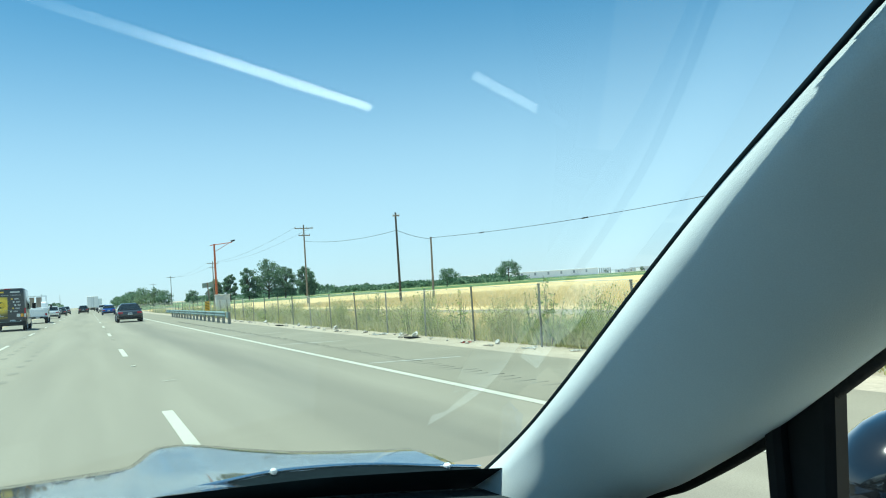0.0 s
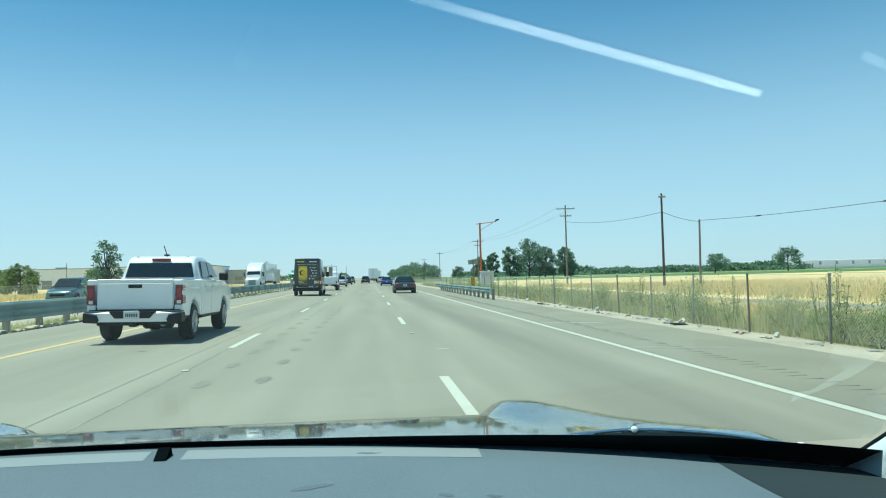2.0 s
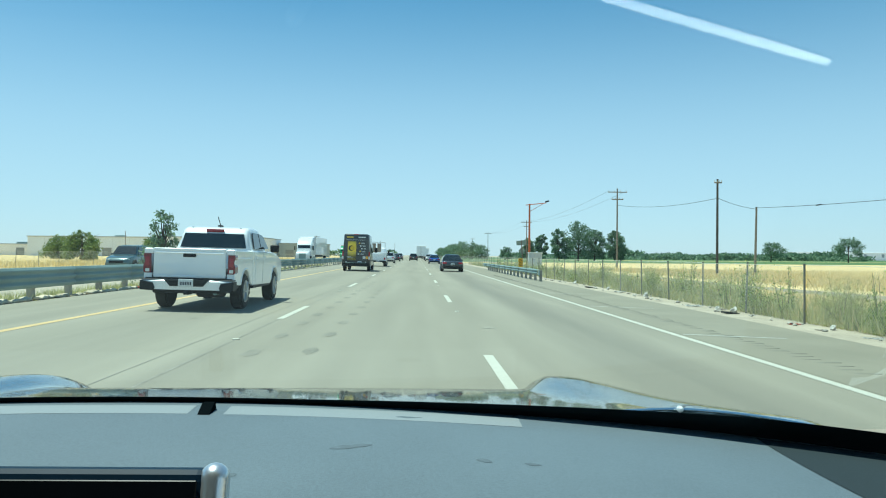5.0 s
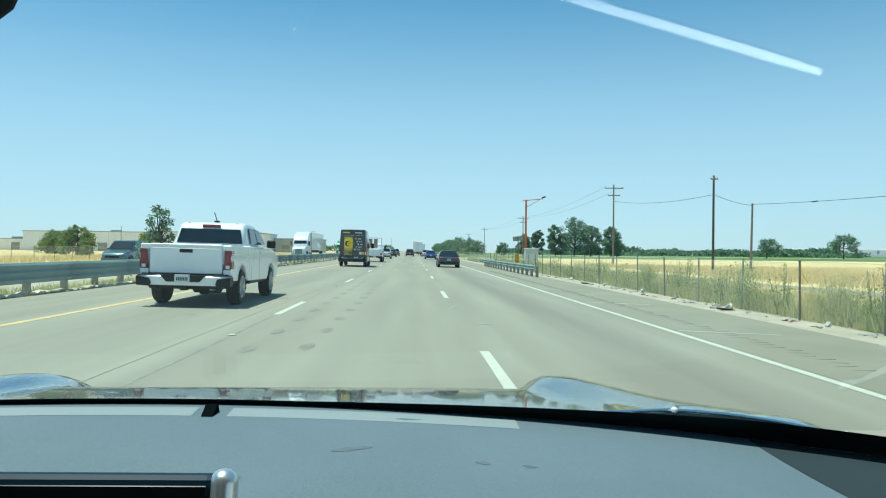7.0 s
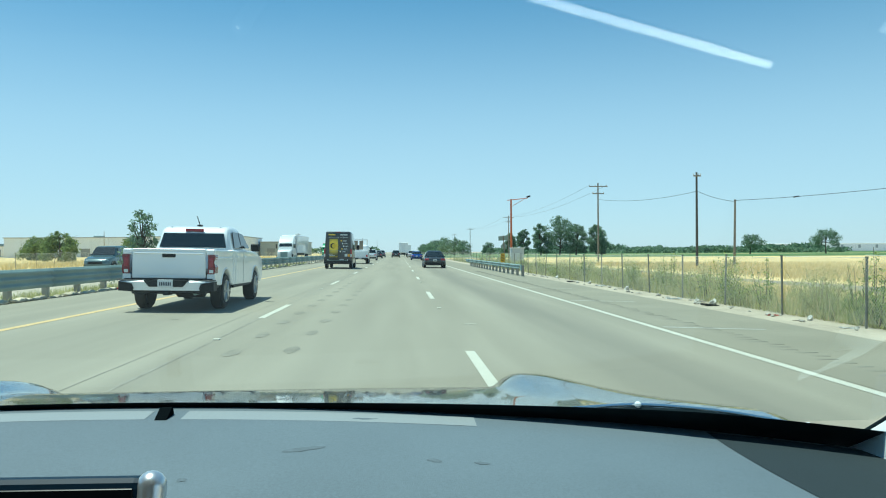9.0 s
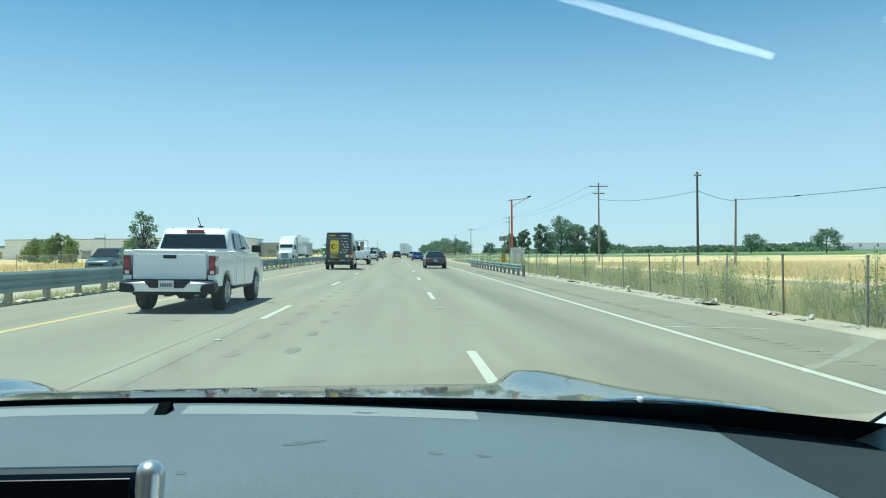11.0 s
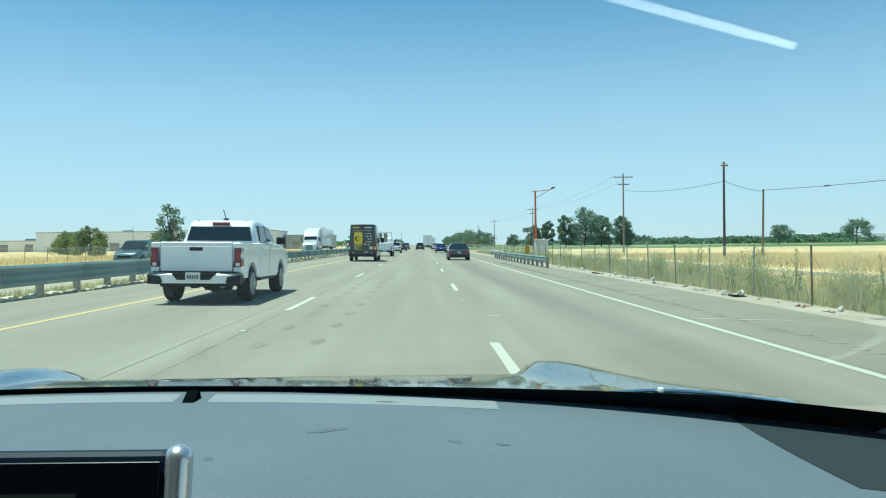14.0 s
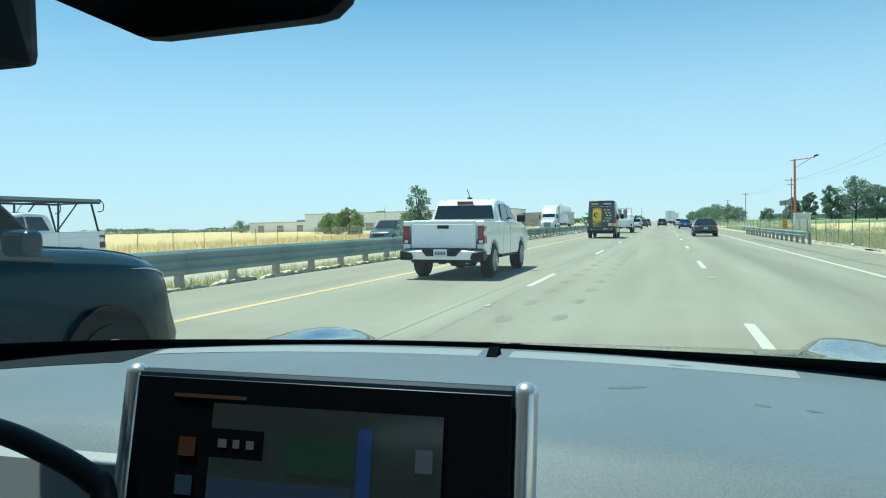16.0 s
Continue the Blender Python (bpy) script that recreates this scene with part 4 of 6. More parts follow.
def rock(r, seed):
    q = random.Random(seed)
    b = bmesh.new()
    bmesh.ops.create_icosphere(b, subdivisions=2, radius=r)
    for v in b.verts:
        v.co *= q.uniform(0.8, 1.15)
        v.co.z *= 0.6
    return b


for i in range(60):
    y = 8 + i * 0.95 + _r.uniform(-0.4, 0.4)
    x = 7.95 + abs(_r.gauss(0, 0.35))
    r = _r.uniform(0.025, 0.085)
    o = tagged(link("stone", rock(r, i), M_STONE), "pale stone on the dirt verge", "stone", group="stones on the verge")
    o.location = (x, y, float(g_z(x)) + r * 0.35)


M_BAG = mat("pale_plastic_film", (0.50, 0.48, 0.42), 0.7, var=0.35, scale=14, bump=0.4)


def rag(x, y, z, col, name, label, seed, s=0.22):
    q = np.random.default_rng(seed)
    h = q.normal(0, 0.3, (9, 9))
    b = sheet(8, 8, lambda u, v: ((u - 0.5) * s * 2, (v - 0.5) * s * 1.4 + 0.04 * math.sin(9 * u), s * (0.12 + 0.35 * abs(h[int(u * 8)][int(v * 8)]))), 0.004)
    key = name + "_cloth_%d" % int(col[0] * 100)
    cloth = bpy.data.materials.get(key) or mat(key, col, 0.8, var=0.2, scale=12)
    o = tagged(link(name, b, cloth, smooth=False), label, "litter")
    o.location = (x, y, z)
    return o


rag(8.25, 16.2, -0.21, (0.48, 0.10, 0.08), "red_rag", "small crumpled faded red rag on the dirt verge", 3, 0.14)
rag(8.2, 22.0, -0.21, (0.6, 0.6, 0.57), "white_litter", "crumpled white plastic litter on the verge", 4)
rag(8.3, 13.4, -0.21, (0.58, 0.57, 0.52), "white_litter", "crumpled white plastic litter on the verge", 5, 0.16)
rag(8.3, 30.5, -0.21, (0.6, 0.6, 0.57), "white_litter", "crumpled white plastic litter on the verge", 6)
for i in range(24):
    y = 8.5 + 2.1 * i + _r.uniform(-0.8, 0.8)
    x = 8.35 + _r.uniform(-0.25, 0.2)
    rag(x, y, float(g_z(x)) - 0.005, (0.62, 0.61, 0.56) if i % 3 else (0.40, 0.36, 0.30), "pale_litter", "small crumpled piece of pale litter at the fence foot", 60 + i, _r.uniform(0.06, 0.13))
rag(-9.2, 24.5, 0.12, (0.6, 0.02, 0.05), "red_rag", "crumpled red rag under the guard rail", 8, 0.26)
# crumpled pale bags slumped against the fence foot
for i, (y, h) in enumerate(((15.0, 0.16), (19.8, 0.24), (20.9, 0.15), (27.5, 0.22), (33.0, 0.2), (40.0, 0.22))):
    b = rock(h * 0.55, 300 + i)
    bmesh.ops.scale(b, vec=(0.75, 1.0, 1.5), verts=b.verts)
    b.verts.ensure_lookup_table()
    for v in b.verts:
        v.co *= _r.uniform(0.7, 1.2)
        v.co.x += 0.35 * v.co.z
    o = tagged(link("plastic_bag", b, M_BAG), "crumpled pale plastic bag slumped at the fence foot", "plastic bag", group="bags at the fence foot")
    o.location = (8.45, y, float(g_z(8.45)) + h * 0.22)
for x, y in ((8.1, 19.2), (8.0, 34.5)):
    b = box(0.5, 0.22, 0.05, (0, 0, 0.02), 0.02, 2, rot=pose(0, 0, 0, 0, 8, 25))
    o = tagged(link("tyre_scrap", b, M_RUBBER), "torn strip of black tyre on the verge", "tyre scrap")
    o.location = (x, y, float(g_z(x)))


# ---------------------------------------------------------------- road wear
def patch(name, x, y, w, l, rot, material, label, dz=0.003):
    b = bmesh.new()
    vs = []
    q = random.Random(int(x * 100 + y * 7))
    for i in range(20):
        a = i * math.pi / 10
        k = q.uniform(0.8, 1.05)
        px, py = w / 2 * math.cos(a) * k, l / 2 * math.sin(a) * k
        c, s = math.cos(rot), math.sin(rot)
        X, Y = x + c * px - s * py, y + s * px + c * py
        vs.append(b.verts.new((X, Y, road_z(X) + dz)))
    b.faces.new(vs)
    return tagged(link(name, b, material), label, name.split("_")[-1], kind="structure")


M_HOP = mat("faint_skid_rubber", (0.245, 0.222, 0.17), 0.85, var=0.3, scale=3, fine=30)
M_SKID = mat("dark_skid_rubber", (0.272, 0.250, 0.198), 0.85, var=0.35, scale=3, fine=30)
M_CRACK = mat("dark_crack_seal", (0.19, 0.178, 0.148), 0.8, var=0.3, scale=6)
M_GROOVE = mat("worn_groove_asphalt", (0.215, 0.197, 0.155), 0.9, var=0.3, scale=5)
for i in range(13):
    for dx in (0.0, 0.72):
        b = bmesh.new()
        x, y = -2.35 + dx + 0.012 * i, 9.5 + 2.05 * i + 0.5 * dx
        ring_ = []
        for k in range(16):
            a = k * math.pi / 8
            X, Y = x + 0.105 * math.cos(a) * _r.uniform(0.75, 1.1), y + 0.36 * math.sin(a) * _r.uniform(0.8, 1.1)
            ring_.append(b.verts.new((X, Y, road_z(X) + 0.0035)))
        b.faces.new(ring_)
        tagged(link("skid_mark", b, M_HOP), "dark hopping tyre mark on the asphalt", "mark", kind="structure")


def wavy(name, x0, y0, x1, y1, w, material, label, seed, dz=0.003):
    q = random.Random(seed)
    n = 40
    off = [0.0]
    for i in range(n):
        off.append(off[-1] * 0.9 + q.gauss(0, 0.008))
    b = bmesh.new()
    last = None
    for i in range(n + 1):
        t = i / n
        x, y = x0 + (x1 - x0) * t + off[i], y0 + (y1 - y0) * t
        ww = w * q.uniform(0.5, 1.2)
        pair = (b.verts.new((x - ww / 2, y, road_z(x) + dz)), b.verts.new((x + ww / 2, y, road_z(x) + dz)))
        if last:
            b.faces.new((last[0], last[1], pair[1], pair[0]))
        last = pair
    return tagged(link(name, b, material), label, "crack", kind="structure")


wavy("crack", -3.35, 4.0, -3.2, 34, 0.010, M_CRACK, "thin sealed crack along the lane joint", 1)
wavy("crack", -2.9, 4.0, -2.9, 60, 0.03, M_SKID, "dark lane joint in the asphalt", 2, 0.0025)
for i in range(150):
    y = 7 + 0.31 * i
    gx = 5.30 + 0.05 * math.sin(i * 1.7)
    b = box(0.40 + 0.06 * math.sin(i * 2.3), 0.045 + 0.012 * math.sin(i * 3.1), 0.006, (gx, y, road_z(gx) + 0.002), 0.001, rot=pose(0, 0, 0, 0, 0, 4 * math.sin(i * 2.9)))
    tagged(link("rumble_groove", b, M_GROOVE), "shallow rumble groove beside the edge line", "rumble strip", group="rumble strip grooves", kind="structure")
for i in range(26):
    for x, y0 in ((-2.88, 10.9), (0.73, 2.7)):
        b = box(0.10, 0.10, 0.018, (x, y0 + 14.63 * i, road_z(x) + 0.008), 0.006)
        tagged(link("road_stud", b, M_LINE), "small white raised road stud", "road stud", group="road studs")
for x, y, w, l in ((1.1, 13.5, 0.30, 0.07), (-4.4, 14.0, 0.2, 0.06), (1.75, 24, 0.25, 0.08), (6.2, 17.5, 0.18, 0.07)):
    patch("debris_scrap", x, y, w, l, 0.2, M_LINE if x > 1 and x < 1.5 else M_SKID, "flat scrap of debris on the asphalt", 0.006)


# ---------------------------------------------------------------- trees
def tree(x, y, z, h, w, seed, material, label, trunk=0.35, gaps=0.35, leaf=0.22, n=3600, name="tree"):
    """Tapered trunk, forking limbs and a crown of uneven leaf clumps with gaps between them."""
    r = np.random.default_rng(seed)
    e = tagged(empty(name, pose(x, y, z)), label, "tree")
    b = bmesh.new()
    lean = Vector((r.normal(0, 0.05) * h, r.normal(0, 0.05) * h, 0))
    t0 = Vector((0, 0, h * trunk)) + lean * trunk
    rod((0, 0, -0.1), t0, h * 0.030, 8, b, r2=h * 0.02)
    k = max(7, int(24 * (1 - 0.7 * gaps)))
    low = trunk * 0.75
    centres, sizes = [], []
    for i in range(k):
        f = (i + r.uniform(0.1, 0.9)) / k
        zc = low + (0.95 - low) * f
        wide = math.sin(math.pi * min(1, 0.16 + 0.80 * f)) ** 0.7
        a = i * 2.4 + r.uniform(-0.7, 0.7)
        rad = w * 0.40 * wide * math.sqrt(r.uniform(0.15, 1.0)) * r.uniform(0.75, 1.2)
        p = Vector((math.cos(a) * rad, math.sin(a) * rad, h * zc)) + lean * zc
        size = w * r.uniform(0.09, 0.19) * (0.7 + 0.5 * wide)
        fork = t0.lerp(Vector((lean.x, lean.y, h * 0.8)), max(0.0, 0.7 * (zc - trunk)))
        mid = fork.lerp(p, 0.5) + Vector((0, 0, h * 0.02))
        rod(fork, mid, h * 0.011, 6, b, r2=h * 0.008)
        rod(mid, p, h * 0.008, 5, b, r2=h * 0.003)
        for j in range(3):
            rod(p, p + Vector(tuple(r.normal(0, 0.5, 3))) * size, h * 0.004, 4, b, r2=h * 0.0015)
        centres.append(tuple(p))
        sizes.append(size)
    rod(t0, (lean.x, lean.y, h * 0.82), h * 0.02, 6, b, r2=h * 0.006)
    part("trunk", b, M_BARK, e, "brown tapered trunk with limbs")
    centres, sizes = np.array(centres), np.array(sizes)
    pick = r.choice(k, n, p=sizes ** 2 / (sizes ** 2).sum())
    off = unit(n, r) * (r.uniform(0, 1, n) ** 0.45 * sizes[pick] * r.uniform(0.8, 1.25, n))[:, None]
    off[:, 2] *= 0.72
    P = centres[pick] + off
    P = P[P[:, 2] > h * low * 0.6]
    m = len(P)
    s = r.uniform(0.5, 1.25, m)[:, None] * leaf
    quads("crown", P, unit(m, r) * s, unit(m, r) * s * 0.65, material, e, "crown of many small leaves")
    return e


OAKL = "dark green oak tree standing at the field edge"
for i, (x, y, h, w, tr) in enumerate(((44, 292, 9.0, 7.5, 0.10), (51, 300, 11.5, 6.0, 0.30), (56, 288, 13.0, 9.0, 0.14), (64, 290, 16.5, 15.0, 0.12), (72, 296, 13.0, 12.0, 0.14), (79, 291, 12.5, 10.5, 0.18), (84, 303, 8.0, 7.0, 0.12))):
    tree(x, y, -0.5, h, w, 20 + i, M_OAK, "dark green tree in a clump beyond the field", tr, 0.15 if h > 12 else 0.4, 0.36, 5200)
for i, (tx, y) in enumerate([(29, 330), (25.5, 338), (22.5, 345), (21.5, 365)] + [(20.5 + 0.01 * k, 385 + 28 * k) for k in range(10)]):
    tree(tx, y, -0.5, _r.uniform(6.5, 9), _r.uniform(8, 11), 60 + i, M_OAK, "dark green tree in the row beside the freeway", 0.12, 0.2, 0.36, 1700)
tree(36, 300, -0.5, 5.6, 6, 90, M_OAK, OAKL, 0.15, 0.3, 0.3, 1500)
tree(180, 300, -0.5, 10.2, 13.0, 91, M_OAK, "lone wind-shaped oak tree in the field", 0.46, 0.72, 0.34, 3000)
tree(147, 300, -0.5, 8.4, 10.5, 93, M_OAK, "lone wind-shaped oak tree in the field", 0.40, 0.72, 0.34, 2400)
for i, (x, y, h, w) in enumerate(((-54, 120, 5.2, 6.5), (-50, 140, 4.2, 7.0), (-72, 150, 5.0, 8))):
    tree(x, y, -0.35, h, w, 120 + i, M_OLIVE, "rounded dull green tree across the freeway", 0.10, 0.05, 0.22, 5000)
for i in range(9):
    x, y = -45 - 19 * i + _r.uniform(-4, 4), 330 + _r.uniform(-25, 30)
    tree(x, y, -0.5, _r.uniform(4.5, 8), _r.uniform(6, 10), 140 + i, M_OAK, "dark green tree beyond the dry field", 0.15, 0.25, 0.36, 1100)
tree(-10.6, 30.3, -0.05, 3.2, 1.7, 170, M_OAK, "young thin tree growing in the median", 0.35, 0.3, 0.085, 1100, "sapling")
tree(-10.7, 28.6, -0.05, 1.75, 1.2, 171, M_OAK, "low young shrub growing in the median", 0.2, 0.4, 0.05, 500, "sapling")


def hedge(name, x0, x1, y, z, h, n, label, seed, leaf=0.9):
    """A far wood or orchard: countless leaf clumps with an uneven top."""
    r = np.random.default_rng(seed)
    x = r.uniform(x0, x1, n)
    top = h * (0.62 + 0.22 * np.sin(x * 0.031 + seed) + 0.14 * np.sin(x * 0.13) + 0.10 * np.sin(x * 0.47 + 1))
    P = np.stack([x, y + r.normal(0, 6, n), z + top * r.uniform(0, 1, n) ** 0.7], 1)
    s = r.uniform(0.5, 1.2, n)[:, None] * leaf
    o = quads(name, P, unit(n, r) * s * 1.3, unit(n, r) * s, M_OAK)
    return tagged(o, label, "wood", kind="stuff")


hedge("orchard_row", 55, 300, 480, -0.5, 5.0, 8000, "dark green orchard rows along the horizon", 1)
hedge("far_wood", 120, 420, 700, -0.5, 8.0, 4000, "hazy dark wood on the horizon", 2, 1.6)
hedge("far_wood", -900, -20, 760, -0.5, 7.5, 9000, "hazy low wood on the far horizon", 3, 1.5)


# ---------------------------------------------------------------- poles and cables
def utility_pole(x, y, h, arms, label, lean=0.0, wood=M_WOODPOLE):
    e = tagged(empty("utility_pole", pose(x, y, -0.5, 0, lean, 0)), label, "utility pole")
    part("pole", cyl(0.13, h, (0, 0, h / 2), 'Z', 10, r2=0.09), wood, e)
    for z, w in arms:
        a = part("crossarm", box(w, 0.10, 0.12, (0, -0.14, h - z), 0.01), M_WOODPOLE, e)
        for k in (-0.46, -0.16, 0.16, 0.46):
            part("insulator", cyl(0.05, 0.16, (k * w, -0.14, h - z + 0.14), 'Z', 8, r2=0.03), M_CONCRETE, a)
    return e


utility_pole(27.3, 100, 11.2, ((0.5, 2.6), (1.5, 1.6)), "weathered wooden utility pole with two crossarms")
utility_pole(28.0, 68, 9.2, ((0.35, 0.7),), "dark slim wooden utility pole beside the field", wood=M_SLIMPOLE)
utility_pole(33.5, 72, 6.9, (), "short grey wooden pole leaning slightly", 1.0)
utility_pole(26.5, 178, 10.5, ((0.5, 2.6), (1.5, 1.6)), "weathered wooden utility pole with two crossarms")
utility_pole(26.0, 270, 10.5, ((0.5, 2.6),), "weathered wooden utility pole with one crossarm")
utility_pole(27.0, 360, 10.5, ((0.5, 2.6),), "weathered wooden utility pole with one crossarm")
utility_pole(-41, 300, 9.5, ((0.5, 2.4),), "weathered wooden utility pole with one crossarm")
for x, y in ((-118, 260), (-104, 265), (-94, 262), (-30, 330), (-20, 400), (-14, 460)):
    utility_pole(x, y, 9.5, (), "plain dark wooden pole beyond the freeway")


def cable(a, b_, sag, label, r=0.012):
    cu = bpy.data.curves.new("cable", 'CURVE')
    cu.dimensions, cu.bevel_depth, cu.bevel_resolution = '3D', r, 1
    sp = cu.splines.new('POLY')
    sp.points.add(24)
    for i in range(25):
        t = i / 24
        p = Vector(a).lerp(Vector(b_), t)
        sp.points[i].co = (p.x, p.y, p.z - sag * 4 * t * (1 - t), 1)
    cu.materials.append(M_BLACK)
    return tagged(new("cable", cu), label, "cable")


for k in (-1.2, 1.2):
    cable((27.3 + k, 99.8, 10.4), (26.5 + k, 177.8, 9.7), 1.0, "thin dark power line between two poles")
    cable((26.5 + k, 177.8, 9.7), (26.0 + k, 269.8, 9.7), 1.0, "thin dark power line between two poles")
cable((28.0, 67.9, 6.9), (33.5, 72, 6.2), 0.15, "dark cable between two poles", 0.02)
cable((27.3, 99.8, 8.4), (28.0, 67.9, 6.9), 0.5, "dark cable between two poles", 0.02)

utility_pole(44, -6, 10.0, (), "plain wooden pole beside the field")
cable((33.5, 72, 6.3), (44, -6, 9.3), 1.6, "dark sagging cable with black sleeves over the field", 0.022)
for t in (0.12, 0.30):
    p = Vector((33.5, 72, 6.3)).lerp(Vector((44, -6, 9.3)), t)
    d = Vector((10.5, -78, 3.0)).normalized() * 0.35
    p.z -= 1.6 * 4 * t * (1 - t)
    tagged(link("cable_sleeve", rod(p - d, p + d, 0.055, 8), M_BLACK), "black sleeve clamped on the cable", "cable sleeve")
# rust-orange pole with a camera arm
e = tagged(empty("camera_pole", pose(14.4, 95, -0.3)), "rust-orange steel pole with a camera arm", "pole")
M_ORANGE = mat("rusty_orange_steel", (0.42, 0.12, 0.05), 0.7, var=0.25, scale=2, fine=20, bump=0.2)
part("pole", cyl(0.16, 8.4, (0, 0, 4.2), 'Z', 12, r2=0.11), M_ORANGE, e)
a = part("arm", rod((-0.5, 0, 8.25), (2.2, 0, 8.55), 0.05, 8), M_ORANGE, e)
part("brace", rod((0, 0, 7.4), (1.8, 0, 8.45), 0.03, 6), M_ORANGE, e)
part("camera_head", box(0.5, 0.25, 0.2, (2.3, 0, 8.75), 0.05, 2, rot=pose(0, 0, 0, 0, -15, 0)), M_BLACK, e)
# leaning back of a road sign
e = tagged(empty("road_sign", pose(12.6, 88, -0.4, 0, -4, 0)), "grey back of a road sign on a leaning wooden post", "road sign")
part("post", box(0.11, 0.11, 3.6, (0, 0, 1.8), 0.008), M_WOODPOLE, e)
part("panel", box(1.2, 0.012, 0.55, (0, 0.07, 3.3), 0.004), M_GALV, e)
part("diamond_panel", box(0.62, 0.012, 0.62, (0, 0.07, 2.35), 0.004, rot=pose(0, 0, 0, 0, 45, 0)), M_GALV, e)
# yellow and black hazard marker and a pale cabinet behind the verge rail
e = tagged(empty("hazard_marker", pose(8.3, 60, -0.2)), "yellow hazard marker with black chevrons at the rail end", "marker")
part("panel", box(0.35, 0.01, 0.95, (0, 0, 0.85), 0.003), mat("marker_yellow", (0.75, 0.42, 0.02), 0.5), e)
for i in range(4):
    part("chevron", box(0.30, 0.004, 0.05, (0, -0.008, 0.52 + 0.22 * i), rot=pose(0, 0, 0, 0, 25, 0)), M_BLACK, e)
part("post", cyl(0.03, 0.5, (0, 0.03, 0.25), 'Z', 8), M_GALV, e)
e = tagged(empty("utility_cabinet", pose(9.8, 62, -0.35)), "pale grey roadside utility cabinet", "cabinet")
M_CAB = mat("pale_cabinet_paint", (0.62, 0.63, 0.60), 0.5, var=0.08)
part("body", box(1.1, 0.8, 1.9, (0, 0, 0.95), 0.03, 2), M_CAB, e)
part("door", box(0.5, 0.03, 1.6, (-0.25, -0.41, 0.95), 0.01), M_CAB, e)
part("lid", box(1.2, 0.9, 0.06, (0, 0, 1.93), 0.02), M_CAB, e)


# ---------------------------------------------------------------- far buildings
def warehouse(x, y, w, d, h, col, label, doors=2, louvre=False, rot=0):
    e = tagged(empty("warehouse", pose(x, y, -0.5, 0, 0, rot)), label, "warehouse")
    mw = mat("warehouse_wall", col, 0.8, var=0.08, scale=0.2, fine=6)
    wall = part("wall", box(w, d, h, (0, 0, h / 2)), mw, e)
    part("roof", box(w + 0.6, d + 0.6, 0.35, (0, 0, h + 0.15), 0.05), mat("roof_edge", (0.34, 0.35, 0.35), 0.7, var=0.1), e)
    n = int(w / 6)
    for i in range(1, n):
        part("wall_joint", box(0.12, 0.06, h - 0.3, (-w / 2 + i * w / n, -d / 2 - 0.02, h / 2)), mat("joint", [c * 0.8 for c in col], 0.8), wall)
    for i in range(doors):
        dd = part("door", box(3.4, 0.12, 3.6, (-w / 2 + (i + 0.6) * w / (doors + 0.4), -d / 2 - 0.06, 1.8)), mat("roller_door", (0.25, 0.27, 0.28), 0.6, var=0.1), e)
        part("door_frame", box(3.9, 0.08, 0.25, (-w / 2 + (i + 0.6) * w / (doors + 0.4), -d / 2 - 0.08, 3.75)), mw, dd)
    part("roof_unit", box(3.5, 2.5, 1.0, (w * 0.1, 0, h + 0.75), 0.1), M_GALV, e)
    if louvre:
        for i in range(6):
            part("louvre", box(1.1, 0.1, 2.6, (w / 2 - 2 - 1.5 * i, -d / 2 - 0.06, 2.2)), M_TINT, e)
    return e


warehouse(-124, 300, 44, 40, 7.6, (0.74, 0.79, 0.85), "long pale grey warehouse beyond the freeway", 2, True)
warehouse(-80, 304, 40, 40, 7.9, (0.80, 0.83, 0.87), "long off-white warehouse beyond the freeway", 1)
warehouse(-50, 330, 18, 30, 6.2, (0.40, 0.44, 0.44), "grey shed with dark openings beyond the freeway", 2, True)
warehouse(-178, 330, 36, 25, 5.0, (0.82, 0.83, 0.84), "low white hall far beyond the freeway", 3)


def long_hall(x0, x1, y, h, vents):
    """A very long white hall with square vents under the eaves and a dark open bay at its end."""
    e = tagged(empty("long_hall", pose((x0 + x1) / 2, y, -0.5)), "very long white industrial hall on the horizon", "hall")
    w = x1 - x0
    wall = part("wall", box(w, 60, h, (0, 30, h / 2), 0.05), M_HALL, e)
    part("roof", loft([[(-w / 2 - 0.5, -0.8, h), (w / 2 + 0.5, -0.8, h), (w / 2 + 0.5, 30, h + 0.5), (w / 2 + 0.5, 60.8, h), (-w / 2 - 0.5, 60.8, h), (-w / 2 - 0.5, 30, h + 0.5)],
                       [(-w / 2 - 0.5, -0.8, h + 0.4), (w / 2 + 0.5, -0.8, h + 0.4), (w / 2 + 0.5, 30, h + 0.9), (w / 2 + 0.5, 60.8, h + 0.4), (-w / 2 - 0.5, 60.8, h + 0.4), (-w / 2 - 0.5, 30, h + 0.9)]]), M_HALL, e)
    for i in range(vents):
        part("vent", box(3.2, 0.3, 4.2, (w / 2 - 22 - i * 23.0, -0.1, h - 3.4), 0.05), M_VENT, wall, "grey square vent")
    for i in range(6):
        part("bay_post", box(1.7, 0.8, h - 0.5, (w / 2 + 3 + 4.0 * i, 0, (h - 0.5) / 2), 0.05), M_VENT, e, "dark post of the open bay")
    part("bay_roof", box(25, 12, 0.5, (w / 2 + 13, 5, h - 0.6), 0.05), M_HALL, e)
    return e


